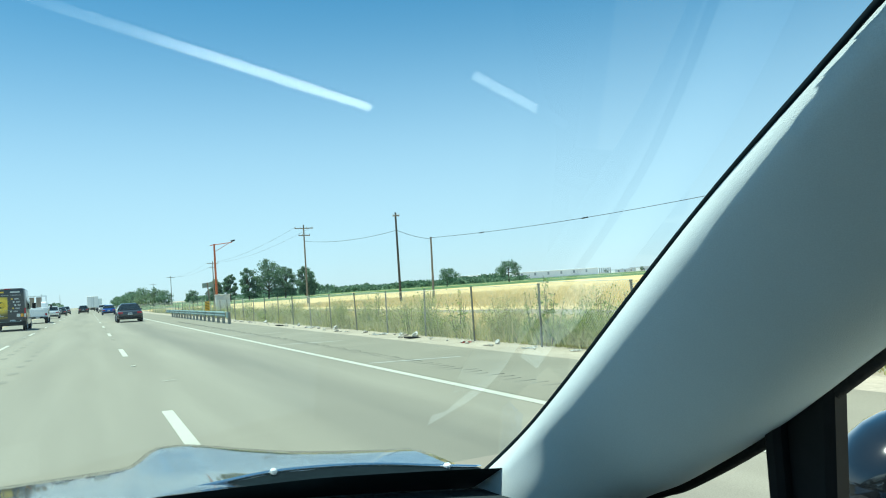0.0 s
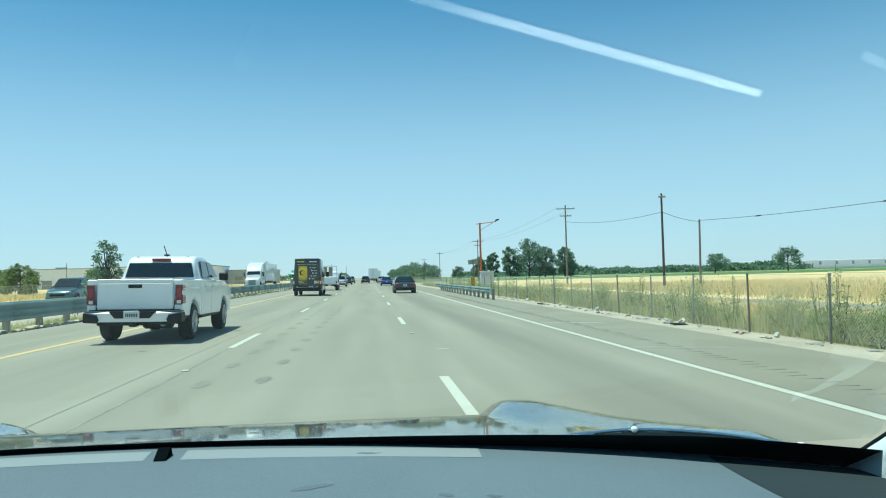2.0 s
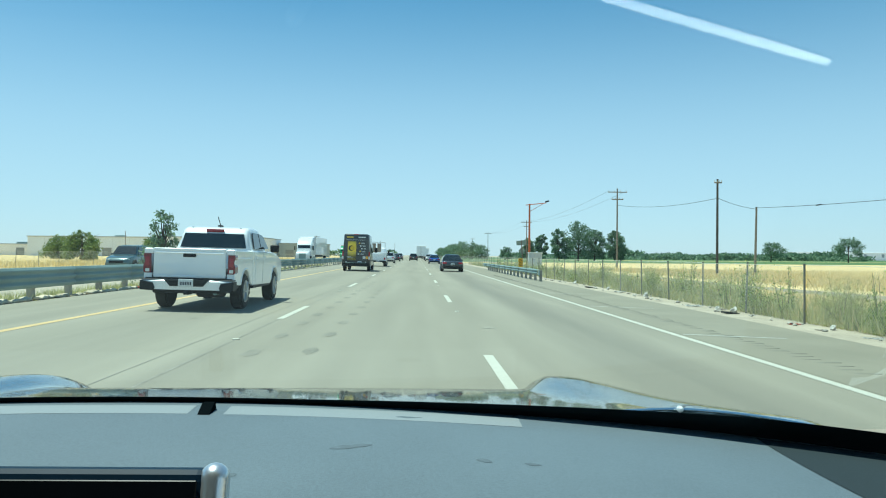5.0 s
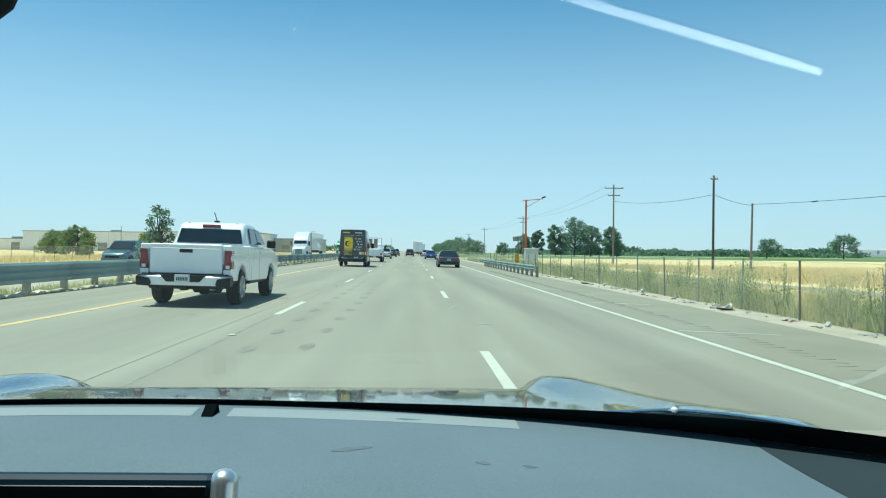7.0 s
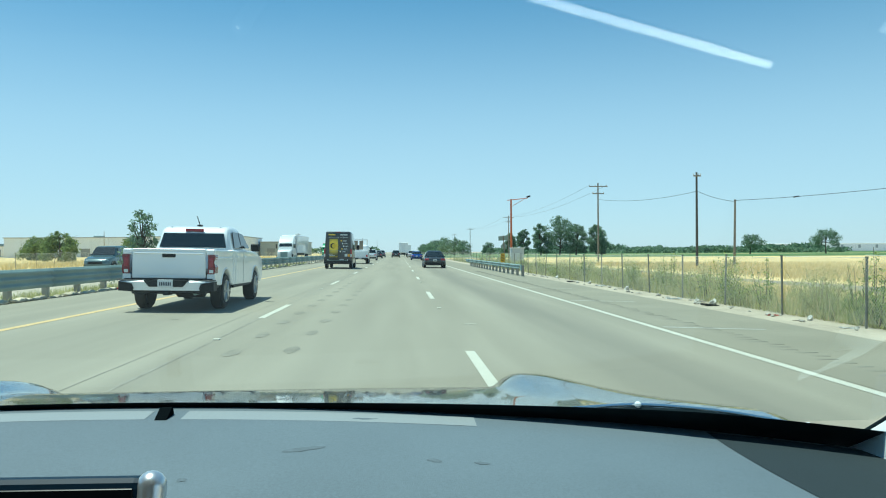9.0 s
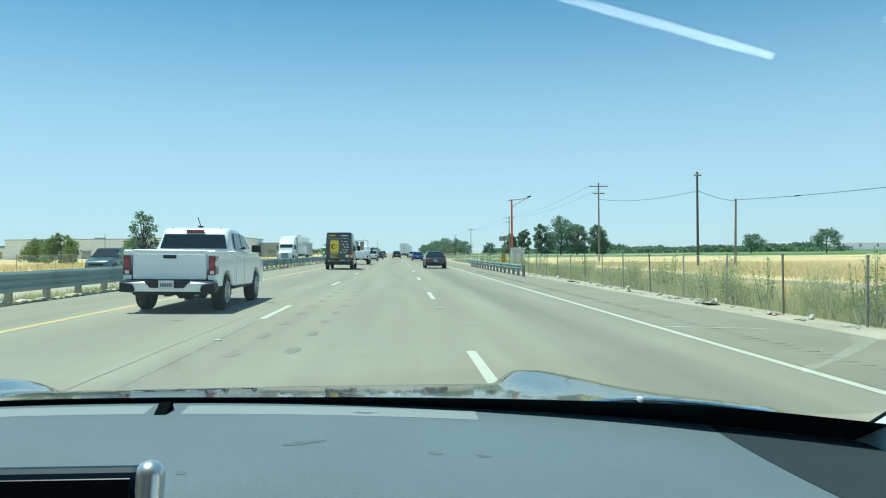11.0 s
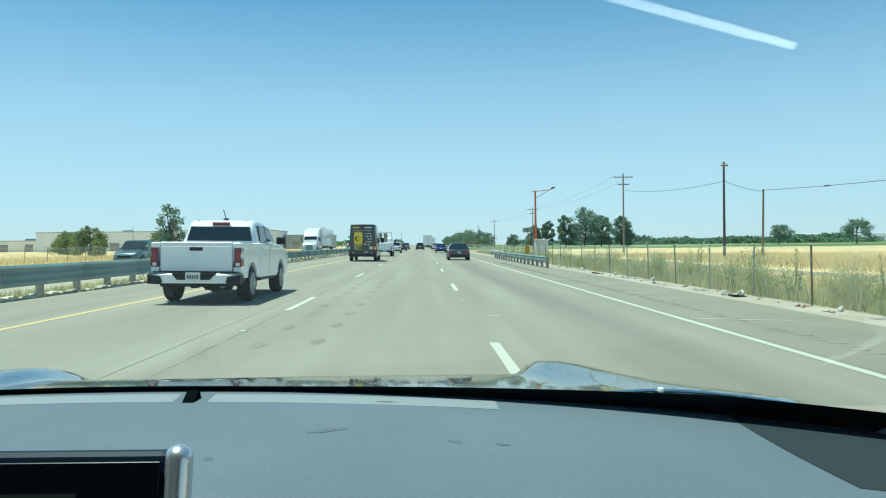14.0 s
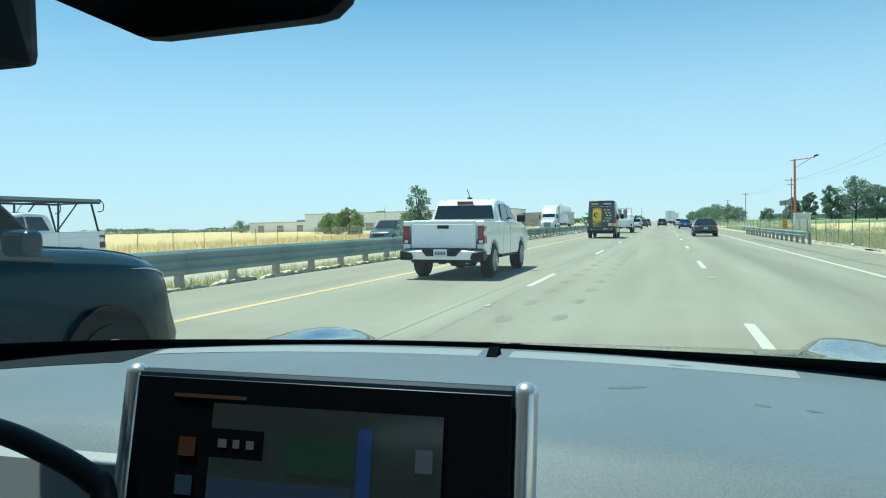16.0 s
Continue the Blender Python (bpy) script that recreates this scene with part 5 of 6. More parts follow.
M_HALL = mat("white_hall_cladding", (0.93, 0.93, 0.92), 0.8, var=0.04, scale=0.15, fine=3)
M_VENT = mat("grey_hall_vent", (0.36, 0.40, 0.41), 0.7, var=0.1)
long_hall(478, 702, 905, 9.2, 9)
warehouse(905, 1100, 50, 30, 5.0, (0.74, 0.77, 0.78), "low pale hall far across the fields", 3)
warehouse(975, 1100, 70, 30, 7.0, (0.80, 0.81, 0.81), "low white hall far across the fields", 4)
warehouse(1085, 1120, 60, 30, 5.5, (0.66, 0.69, 0.69), "low grey hall far across the fields", 3)
for i, (x, y, h) in enumerate(((855, 1080, 7.0), (940, 1080, 8.0), (1050, 1090, 9.5), (1120, 1090, 12.0))):
    tree(x, y, -0.5, h, h * 1.1, 400 + i, M_OAK, "dark green tree beside the far halls", 0.12, 0.2, 0.8, 500)

# ---------------------------------------------------------------- vehicles
def ring(y, hw, z0, z1, r, tumble=0.0, n=5):
    """A rounded box section at y; tumble narrows its top."""
    pts = []
    for cx, cz, a0 in ((1, 0, -90), (1, 1, 0), (-1, 1, 90), (-1, 0, 180)):
        w = hw - (tumble if cz else 0)
        for i in range(n):
            a = radians(a0 + 90 * i / (n - 1))
            rr = min(r, (z1 - z0) * 0.49, w * 0.49)
            pts.append((cx * (w - rr) + rr * math.cos(a), y, (z1 - rr if cz else z0 + rr) + rr * math.sin(a)))
    return pts


def hull(sections, r=0.08, tumble=0.0):
    """sections: (y, half width, bottom, top)."""
    return loft([ring(y, hw, z0, z1, r, tumble) for y, hw, z0, z1 in sections])


PAINTS = {}


def paint(name, col, rough=0.25, metal=0.0):
    if name not in PAINTS:
        dark = max(col) < 0.06 and col[2] > 2 * col[0]
        PAINTS[name] = mat(name, col, rough, 0.0 if dark else metal, var=0.04, scale=2, fine=40, coat=0.08 if dark else 0.7, spec=0.2 if dark else 0.5)
    return PAINTS[name]


M_RED = mat("red_lamp", (0.36, 0.012, 0.022), 0.2, var=0.2, scale=20, coat=0.25)
M_LAMP = mat("pale_lamp", (0.75, 0.76, 0.74), 0.12, var=0.1, scale=20, coat=1.0)
M_PLATE = mat("plate_white", (0.72, 0.73, 0.72), 0.5, var=0.05)
M_INK = mat("dark_ink", (0.03, 0.035, 0.06), 0.6)


def slab(points, d, material, name, parent, label=""):
    """A flat polygon of 3D points given a little depth d along its normal."""
    b = bmesh.new()
    vs = [b.verts.new(p) for p in points]
    f = b.faces.new(vs)
    b.normal_update()
    n = f.normal * d
    g = bmesh.ops.extrude_face_region(b, geom=[f])
    bmesh.ops.translate(b, vec=n, verts=[v for v in g["geom"] if isinstance(v, bmesh.types.BMVert)])
    bmesh.ops.recalc_face_normals(b, faces=b.faces)
    return part(name, b, material, parent, label)


def plate(parent, x, y, z, s=-1):
    p = part("number_plate", box(0.31, 0.012, 0.16, (x, y, z), 0.004), M_PLATE, parent, "white number plate with unreadable bars")
    for i in range(7):
        part("plate_bar", box(0.022, 0.004, 0.07, (x - 0.105 + 0.035 * i, y + s * 0.007, z - 0.008)), M_INK, p)
    return p


def saloon(m, name, label, col, L=4.7, W=1.82, H=1.46, kind="sedan", back_lights=True, category="car", near=False):
    """A car of one of three shapes, tail at y = 0, driving towards +y."""
    e = tagged(empty(name, m), label, category)
    hw = W / 2
    body = paint(name + "_paint_%d" % int(1000 * col[0] + 10000 * col[2]), col, 0.22, 0.3)
    zb = 0.22
    belt = H * 0.62
    if near:
        sec = [(0.0, hw * 0.86, 0.36, belt * 0.86), (0.12, hw * 0.95, 0.27, belt * 0.97), (0.6, hw, zb, belt), (3.3, hw, zb, belt), (3.7, hw, zb, belt * 0.985), (4.1, hw, 0.24, belt * 0.965), (4.4, hw * 0.985, 0.25, belt * 0.93), (4.62, hw * 0.95, 0.26, belt * 0.885), (4.76, hw * 0.90, 0.28, belt * 0.83), (4.84, hw * 0.85, 0.30, belt * 0.74), (4.90, hw * 0.78, 0.36, belt * 0.62)]
        part("body", hull(sec, 0.17, 0.07), body, e, smooth=True)
        for s in (-1, 1):
            path = [Vector((s * (hw - 0.095), 4.28, belt * 0.845)), Vector((s * (hw * 0.985 - 0.10), 4.45, belt * 0.83)), Vector((s * (hw * 0.95 - 0.10), 4.60, belt * 0.805)), Vector((s * (hw * 0.90 - 0.09), 4.72, belt * 0.775)), Vector((s * (hw * 0.85 - 0.09), 4.79, belt * 0.74))]
            hs = (0.008, 0.022, 0.032, 0.036, 0.034)
            lamp = part("headlight", loft([[p + Vector((s * 0.006, 0.006, h)), p + Vector((s * 0.010, 0.010, -h)), p + Vector((-s * 0.03, -0.03, -h)), p + Vector((-s * 0.03, -0.03, h))] for p, h in zip(path, hs)]), mat("smoked_lamp_glass", (0.02, 0.03, 0.04), 0.25, spec=0.3), e, "slim dark headlight")
            part("light_strip", loft([[p + Vector((s * 0.012, 0.012, h * 0.85)), p + Vector((s * 0.013, 0.013, h * 0.5)), p + Vector((s * 0.0, 0.0, h * 0.45)), p + Vector((s * 0.0, 0.0, h * 0.85))] for p, h in zip(path, hs)]), M_LAMP, lamp, "pale light strip")
            part("bonnet_crease", tube([(s * 0.62, 3.55, belt * 1.0), (s * 0.66, 4.0, belt * 0.975), (s * 0.70, 4.4, belt * 0.935), (s * 0.72, 4.6, belt * 0.89)], 0.010, 8), body, e)
            part("sill_trim", box(0.03, 2.3, 0.14, (s * (hw - 0.005), 2.4, 0.30), 0.012, 2), M_BLACK, e)
    else:
        part("body", hull([(0.0, hw * 0.86, 0.36, belt * 0.86), (0.12, hw * 0.95, 0.27, belt * 0.97), (0.6, hw, zb, belt), (L * 0.5, hw, zb, belt), (L * 0.75, hw, zb, belt * 0.98), (L * 0.92, hw * 0.94, 0.26, belt * 0.86), (L, hw * 0.78, 0.32, belt * 0.68)], 0.13, 0.05), body, e, smooth=True)
    if kind == "sedan":
        g = [(0.55, belt - 0.02), (1.25, H - 0.03), (2.2, H), (3.0, H - 0.06), (3.75, belt - 0.02)]
    elif kind == "suv":
        g = [(0.12, belt - 0.02), (0.45, H - 0.04), (1.6, H), (2.75, H - 0.04), (3.45, belt - 0.02)]
    else:
        g = [(0.2, belt - 0.02), (0.75, H - 0.05), (1.8, H), (2.7, H - 0.06), (3.5, belt - 0.02)]
    g = [(y * L / 4.7, z) for y, z in g]
    t = 0.22 if kind == "sedan" else 0.17
    part("cabin", hull([(y, hw * 0.93, belt - 0.12, max(z, belt - 0.06)) for y, z in g], 0.16, t), body, e, smooth=True)
    # glass: rear, front and sides, a little proud of the cabin
    (ya, za), (yb, zb2), (yc, zc), (yd, zd), (ye, ze) = g
    def at(y0, z0, y1, z1, f):
        return y0 + (y1 - y0) * f, z0 + (z1 - z0) * f
    r0, r1 = at(ya, za, yb, zb2, 0.14), at(ya, za, yb, zb2, 0.88)
    w0, w1 = hw * 0.93 - 0.09, hw * 0.93 - t - 0.05
    slab([(-w0, r0[0] - 0.012, r0[1] + 0.01), (w0, r0[0] - 0.012, r0[1] + 0.01), (w1, r1[0] - 0.012, r1[1] + 0.01), (-w1, r1[0] - 0.012, r1[1] + 0.01)], 0.012, M_TINT, "rear_window", e, "dark rear window")
    f0, f1 = at(ye, ze, yd, zd, 0.12), at(ye, ze, yd, zd, 0.9)
    slab([(w0, f0[0] + 0.012, f0[1] + 0.01), (-w0, f0[0] + 0.012, f0[1] + 0.01), (-w1, f1[0] + 0.012, f1[1] + 0.01), (w1, f1[0] + 0.012, f1[1] + 0.01)], 0.012, M_TINT, "windscreen", e, "dark windscreen")
    for s in (-1, 1):
        xs0, xs1 = s * (hw * 0.93 - 0.012), s * (hw * 0.93 - t + 0.035)
        zlo, zhi = belt + 0.02, H - 0.13
        mid = (ya + ye) / 2
        for q0, q1 in ((ya + 0.45, mid - 0.05), (mid + 0.03, ye - 0.45)):
            top0 = q0 + (0.25 if q0 < mid - 0.5 else 0.0)
            top1 = q1 - (0.3 if q1 > mid + 0.5 else 0.0)
            p = [(xs0, q0, zlo), (xs0, q1, zlo), (xs1, top1, zhi), (xs1, top0, zhi)]
            slab(p if s > 0 else p[::-1], 0.012, M_TINT, "side_window", e, "dark side window")
        part("door_mirror", box(0.20, 0.13, 0.15, (s * (hw + 0.09), 3.22, belt + 0.03), 0.055, 4) if near else box(0.16, 0.10, 0.12, (s * (hw + 0.07), ye - 0.55, belt + 0.06), 0.03, 2), body, e)
        part("tail_light", box(0.36, 0.12, 0.15, (s * (hw - 0.24), 0.035, belt * 0.80), 0.04, 2, rot=pose(0, 0, 0, 0, 0, s * 10)), M_RED, e, "red tail light")
        if not near:
            part("headlight", box(0.36, 0.16, 0.10, (s * (hw - 0.33), L - 0.21, belt * 0.72), 0.04, 2, rot=pose(0, 0, 0, 0, 0, -s * 35)), M_LAMP, e, "clear headlight")
    part("rear_bumper", box(W * 0.9, 0.14, 0.16, (0, 0.03, 0.40), 0.04, 2), M_BLACK, e)
    part("front_grille", box(W * 0.5, 0.06, 0.16, (0, L - 0.01, belt * 0.58), 0.02, 2), M_BLACK, e)
    plate(e, 0, -0.008, belt * 0.72)
    for s in (-1, 1):
        for y in (0.85 * L / 4.7, L - 0.9 * L / 4.7):
            part("wheel_arch", cyl(0.41, 0.06, (s * (hw - 0.025), y, 0.36), 'X', 26), M_BLACK, e)
    wheels(e, W - 0.18, (0.85 * L / 4.7, L - 0.9 * L / 4.7), 0.34, 0.21)
    return e


def arch(y0, r, z0, n=12):
    """Points of a wheel opening round (y0, 0.40), from its rear foot to its front foot."""
    a0 = math.asin(max(-1, min(1, (z0 - 0.40) / r)))
    return [(y0 - r * math.cos(a0 + (math.pi - 2 * a0) * i / n), 0.40 + r * math.sin(a0 + (math.pi - 2 * a0) * i / n)) for i in range(n + 1)]


def pickup(m, col=(0.90, 0.905, 0.90), rack=False, label="white crew-cab pickup truck with a closed tailgate"):
    """Crew-cab pickup, tailgate at y = 0, driving towards +y."""
    e = tagged(empty("pickup_truck", m), label, "pickup truck")
    P = paint("white_truck_paint", col, 0.2)
    hw, rear, front, rw = 0.94, 1.05, 4.36, 0.40
    for s in (-1, 1):
        side = [(0.02, 0.66), (0.30, 0.56)] + arch(rear, 0.475, 0.54) + [(1.735, 0.52), (1.735, 1.30), (0.02, 1.31)]
        x0, x1 = sorted((s * (hw - 0.14), s * hw))
        bed = part("bed_side", prism(side, x0, x1, 0.022, 2), P, e, "white bed side round the wheel opening")
        lip = [(s * (hw - 0.006), y, z) for y, z in arch(rear, 0.505, 0.56)]
        part("arch_flare", tube(lip, 0.020, 8, 3), P, bed, smooth=True)
        part("shoulder_crease", tube([(s * (hw - 0.004), 0.06, 1.13), (s * (hw + 0.004), 0.7, 1.135), (s * (hw + 0.004), 1.4, 1.125), (s * (hw - 0.004), 1.72, 1.11)], 0.014, 8), P, bed, smooth=True)
        part("mud_flap", box(0.26, 0.02, 0.30, (s * 0.80, rear + 0.47, 0.46), 0.006), M_BLACK, e)
    part("bed_floor", box(1.62, 1.68, 0.06, (0, 0.88, 0.72)), M_BLACK, e)
    part("bed_front", box(1.66, 0.05, 0.56, (0, 1.70, 1.02)), P, e)
    for y in (rear, front):
        part("arch_liner", box(1.26, 0.90, 0.40, (0, y, 0.68), 0.05), M_BLACK, e)
    tg = part("tailgate", box(1.50, 0.07, 0.60, (0, 0.035, 1.005), 0.022, 3), P, e, "white embossed tailgate")
    part("tailgate_spoiler", box(1.50, 0.11, 0.05, (0, 0.045, 1.300), 0.018, 3), P, tg)
    part("tailgate_lip", box(1.42, 0.05, 0.035, (0, 0.005, 1.225), 0.015, 3, rot=pose(0, 0, 0, -30, 0, 0)), P, tg)
    low = loft([[(-0.66, y, 0.96), (0.66, y, 0.96), (0.56, y, 0.79), (-0.56, y, 0.79)] for y in (-0.014, 0.01)])
    part("tailgate_panel", low, P, tg)
    part("tailgate_foot", box(1.30, 0.03, 0.05, (0, -0.002, 0.735), 0.012, 2), P, tg)
    part("tailgate_handle", box(0.27, 0.022, 0.085, (0, -0.004, 1.185), 0.018, 3), M_BLACK, tg, "black tailgate handle")
    for i in range(9):
        part("raised_letter_bar", box(0.085, 0.005, 0.05, (-0.52 + 0.13 * i, -0.002, 1.055), 0.002), P, tg)
    for s in (-1, 1):
        lamp = [(0.80, 1.20), (0.945, 1.20), (0.955, 1.16), (0.925, 1.04), (0.955, 0.95), (0.955, 0.83), (0.925, 0.80), (0.80, 0.80)]
        t = part("tail_light", loft([[(s * x, y, z) for x, z in lamp] for y in (-0.004, 0.22)]), mat("dark_red_lamp", (0.17, 0.008, 0.016), 0.2, var=0.2, scale=20, coat=0.25), e, "tall notched dark red tail light")
        part("lamp_core", box(0.085, 0.02, 0.19, (s * 0.87, -0.002, 1.04), 0.012, 2), mat("bright_red_lamp", (0.30, 0.015, 0.03), 0.2, var=0.1, coat=0.3), t, "brighter red inner lamp")
        part("reverse_lamp", box(0.085, 0.016, 0.07, (s * 0.87, -0.003, 0.855), 0.008, 2), M_LAMP, t, "clear reversing lamp")
        part("tail_corner", box(0.168, 0.14, 0.13, (s * 0.862, 0.074, 0.735), 0.02, 2), P, e)
        part("tail_corner", box(0.188, 0.18, 0.12, (s * 0.852, 0.094, 1.257), 0.03, 3), P, e)
    part("tail_seam", box(1.80, 0.05, 0.035, (0, 0.0, 0.685), 0.008), M_BLACK, e, "black strip over the bumper")
    bp = part("rear_bumper", loft([[(x, y, z) for y, z in ((-0.15 + 0.08 * x * x, 0.665), (-0.185 + 0.08 * x * x, 0.635), (-0.17 + 0.08 * x * x, 0.46), (0.0, 0.45), (0.0, 0.665))] for x in (-0.95, -0.75, -0.55, -0.3, 0, 0.3, 0.55, 0.75, 0.95)]), P, e, "white rear bumper with black corner steps")
    for s in (-1, 1):
        part("corner_step", loft([[(s * x, y, z) for x, z in ((0.965, 0.645), (0.70, 0.60), (0.66, 0.50), (0.70, 0.435), (0.965, 0.45))] for y in (-0.155, 0.12)]), M_BLACK, bp, "black corner step")
        part("bumper_cap", box(0.52, 0.20, 0.02, (s * 0.70, -0.03, 0.668), 0.006), M_BLACK, bp)
    part("plate_recess", loft([[(x, y, z) for x, z in ((-0.46, 0.672), (0.46, 0.672), (0.34, 0.535), (-0.34, 0.535))] for y in (-0.192, -0.02)]), M_BLACK, e, "black recess round the plate")
    plate(e, -0.01, -0.199, 0.605)
    part("under_bumper", box(1.5, 0.3, 0.10, (0, 0.12, 0.43), 0.02), M_BLACK, e)
    part("exhaust", rod((0.55, -0.02, 0.40), (0.55, 0.9, 0.40), 0.045, 10), M_GALV, e)
    part("hitch", box(0.12, 0.25, 0.10, (0, -0.06, 0.41), 0.01), M_BLACK, e)
    part("chassis", box(1.1, 4.6, 0.18, (0, 2.5, 0.50), 0.02), M_BLACK, e)
    part("underbody", box(1.74, 1.75, 0.10, (0, 2.72, 0.47), 0.02), M_BLACK, e)
    part("front_skid_plate", box(1.2, 0.9, 0.06, (0, 4.75, 0.40), 0.02), M_BLACK, e)
    part("fuel_tank", box(0.5, 0.9, 0.24, (-0.42, 2.2, 0.42), 0.06, 2), M_BLACK, e)
    part("muffler", cyl(0.11, 0.6, (0.38, 0.32, 0.40), 'X', 14, bevel=0.03), M_RUBBER, e)
    for s in (-1, 1):
        part("wheel_well_trim", box(0.05, 0.36, 0.10, (s * (hw - 0.05), 0.36, 0.54), 0.02), M_BLACK, e)
    part("axle", cyl(0.06, 1.4, (0, rear, 0.40), 'X', 10), M_BLACK, e)
    part("spare_wheel", cyl(0.34, 0.2, (0, 0.60, 0.52), 'Z', 20, bevel=0.04), M_RUBBER, e)
    # cab and nose: one body with the front wheel opening, the greenhouse on it
    out = [(1.765, 0.50), (3.82, 0.47)] + arch(front, 0.475, 0.50) + [(5.18, 0.46), (5.32, 0.60), (5.36, 0.95), (5.27, 1.09), (4.6, 1.23), (3.95, 1.29), (1.765, 1.31)]
    part("cab_body", prism(out, -hw, hw, 0.035, 3), P, e, "white doors and wings")
    part("cab_roof", hull([(1.775, hw - 0.03, 1.18, 1.335), (1.86, hw - 0.04, 1.18, 1.66), (1.97, hw - 0.05, 1.18, 1.81), (2.15, hw - 0.05, 1.18, 1.855), (2.6, hw - 0.05, 1.18, 1.87), (3.05, hw - 0.05, 1.18, 1.84), (3.40, hw - 0.05, 1.18, 1.68), (4.08, hw - 0.05, 1.18, 1.29)], 0.10, 0.13), P, e, smooth=True)
    slab([(-0.76, 1.768, 1.36), (0.76, 1.768, 1.36), (0.685, 1.858, 1.69), (-0.685, 1.858, 1.69)], 0.016, M_TINT, "rear_window", e, "dark rear window")
    slab([(0.74, 4.02, 1.33), (-0.74, 4.02, 1.33), (-0.66, 3.44, 1.70), (0.66, 3.44, 1.70)], 0.02, M_TINT, "windscreen", e)
    for s in (-1, 1):
        for p in ([(s * 0.886, 2.03, 1.355), (s * 0.886, 2.74, 1.355), (s * 0.790, 2.74, 1.735), (s * 0.790, 2.20, 1.735)], [(s * 0.886, 2.82, 1.355), (s * 0.886, 3.70, 1.355), (s * 0.800, 3.28, 1.695), (s * 0.790, 2.82, 1.735)]):
            slab(p if s > 0 else p[::-1], 0.014, M_TINT, "side_window", e, "dark side window")
        for y0 in (1.98, 2.84):
            d = part("door", box(0.016, 0.82, 0.72, (s * (hw + 0.001), y0 + 0.41, 0.90), 0.007, 2), P, e)
            part("door_handle", box(0.035, 0.17, 0.04, (s * (hw + 0.016), y0 + 0.14, 1.14), 0.014, 3), P, d)
        part("door_mirror", box(0.22, 0.14, 0.20, (s * (hw + 0.14), 3.58, 1.38), 0.05, 3), M_BLACK, e, "black door mirror")
        part("sill", box(0.06, 1.9, 0.08, (s * (hw - 0.035), 2.8, 0.47), 0.02), M_BLACK, e)
        part("front_flare", tube([(s * (hw - 0.006), y, z) for y, z in arch(front, 0.505, 0.56)], 0.020, 8, 3), P, e, smooth=True)
        part("headlight", box(0.34, 0.14, 0.13, (s * 0.72, 5.27, 0.98), 0.04, 2), M_LAMP, e, "clear headlight")
        part("door_gap", box(0.006, 0.012, 0.74, (s * (hw + 0.001), 2.83, 0.90)), M_BLACK, e)
        part("roof_seam", rod((s * 0.56, 1.99, 1.838), (s * 0.56, 3.05, 1.852), 0.008, 6), M_BLACK, e)
    part("front_grille", box(1.1, 0.06, 0.36, (0, 5.345, 0.84), 0.03, 2), M_BLACK, e)
    part("stop_lamp", box(0.42, 0.06, 0.07, (0, 1.905, 1.765), 0.018, 2), M_RED, e, "high red stop lamp")
    part("antenna_base", box(0.10, 0.16, 0.04, (0.03, 2.25, 1.885), 0.015, 2), M_BLACK, e)
    part("antenna", rod((0.03, 2.25, 1.89), (0.0, 2.10, 2.10), 0.010, 6), M_BLACK, e)
    wheels(e, 1.62, (rear, front), rw, 0.265)
    if rack:
        r = part("ladder_rack", rod((-0.8, 0.1, 1.2), (-0.8, 0.35, 2.05), 0.03, 8), M_BLACK, e, "black ladder rack with aluminium ladders")
        r.location.z = 0.10
        for s in (-1, 1):
            part("upright", rod((s * 0.8, 0.1, 1.2), (s * 0.8, 0.35, 2.05), 0.03, 8), M_BLACK, r)
            part("upright", rod((s * 0.8, 1.65, 1.2), (s * 0.8, 1.6, 2.05), 0.03, 8), M_BLACK, r)
            part("rack_rail", rod((s * 0.8, 0.0, 2.07), (s * 0.8, 4.0, 2.07), 0.03, 8), M_BLACK, r)
            part("ladder_rail", box(0.03, 4.6, 0.10, (s * 0.22 + 0.3, 2.0, 2.17)), M_GALV, r)
            part("ladder_rail", box(0.03, 4.2, 0.09, (s * 0.20 - 0.45, 1.9, 2.15)), M_GALV, r)
            part("brace", rod((s * 0.8, 1.62, 1.3), (s * 0.8, 0.9, 2.05), 0.022, 8), M_BLACK, r)
            part("lashing", tube([(s * 0.8, 0.05, 2.2), (s * 0.82, -0.12, 2.05), (s * 0.82, -0.10, 1.85), (s * 0.8, 0.1, 1.8)], 0.015, 6), M_BLACK, r)
        for i in range(14):
            part("rung", rod((0.08, 0.1 + 0.3 * i, 2.16), (0.52, 0.1 + 0.3 * i, 2.16), 0.014, 6), M_GALV, r)
        for i in range(4):
            part("rack_bar", rod((-0.8, 0.3 + 1.2 * i, 2.07), (0.8, 0.3 + 1.2 * i, 2.07), 0.025, 8), M_BLACK, r)
    return e


def text_part(body, size, at, material, parent, name="lettering", label=""):
    """Letters standing on the tail face, read from behind."""
    cu = bpy.data.curves.new(name, 'FONT')
    cu.body, cu.size, cu.extrude, cu.align_x = body, size, 0.002, 'CENTER'
    cu.materials.append(material)
    o = new(name, cu)
    o.parent = parent
    o.matrix_local = pose(*at, 90, 0, 0)
    if label:
        o["label"] = label
    return o


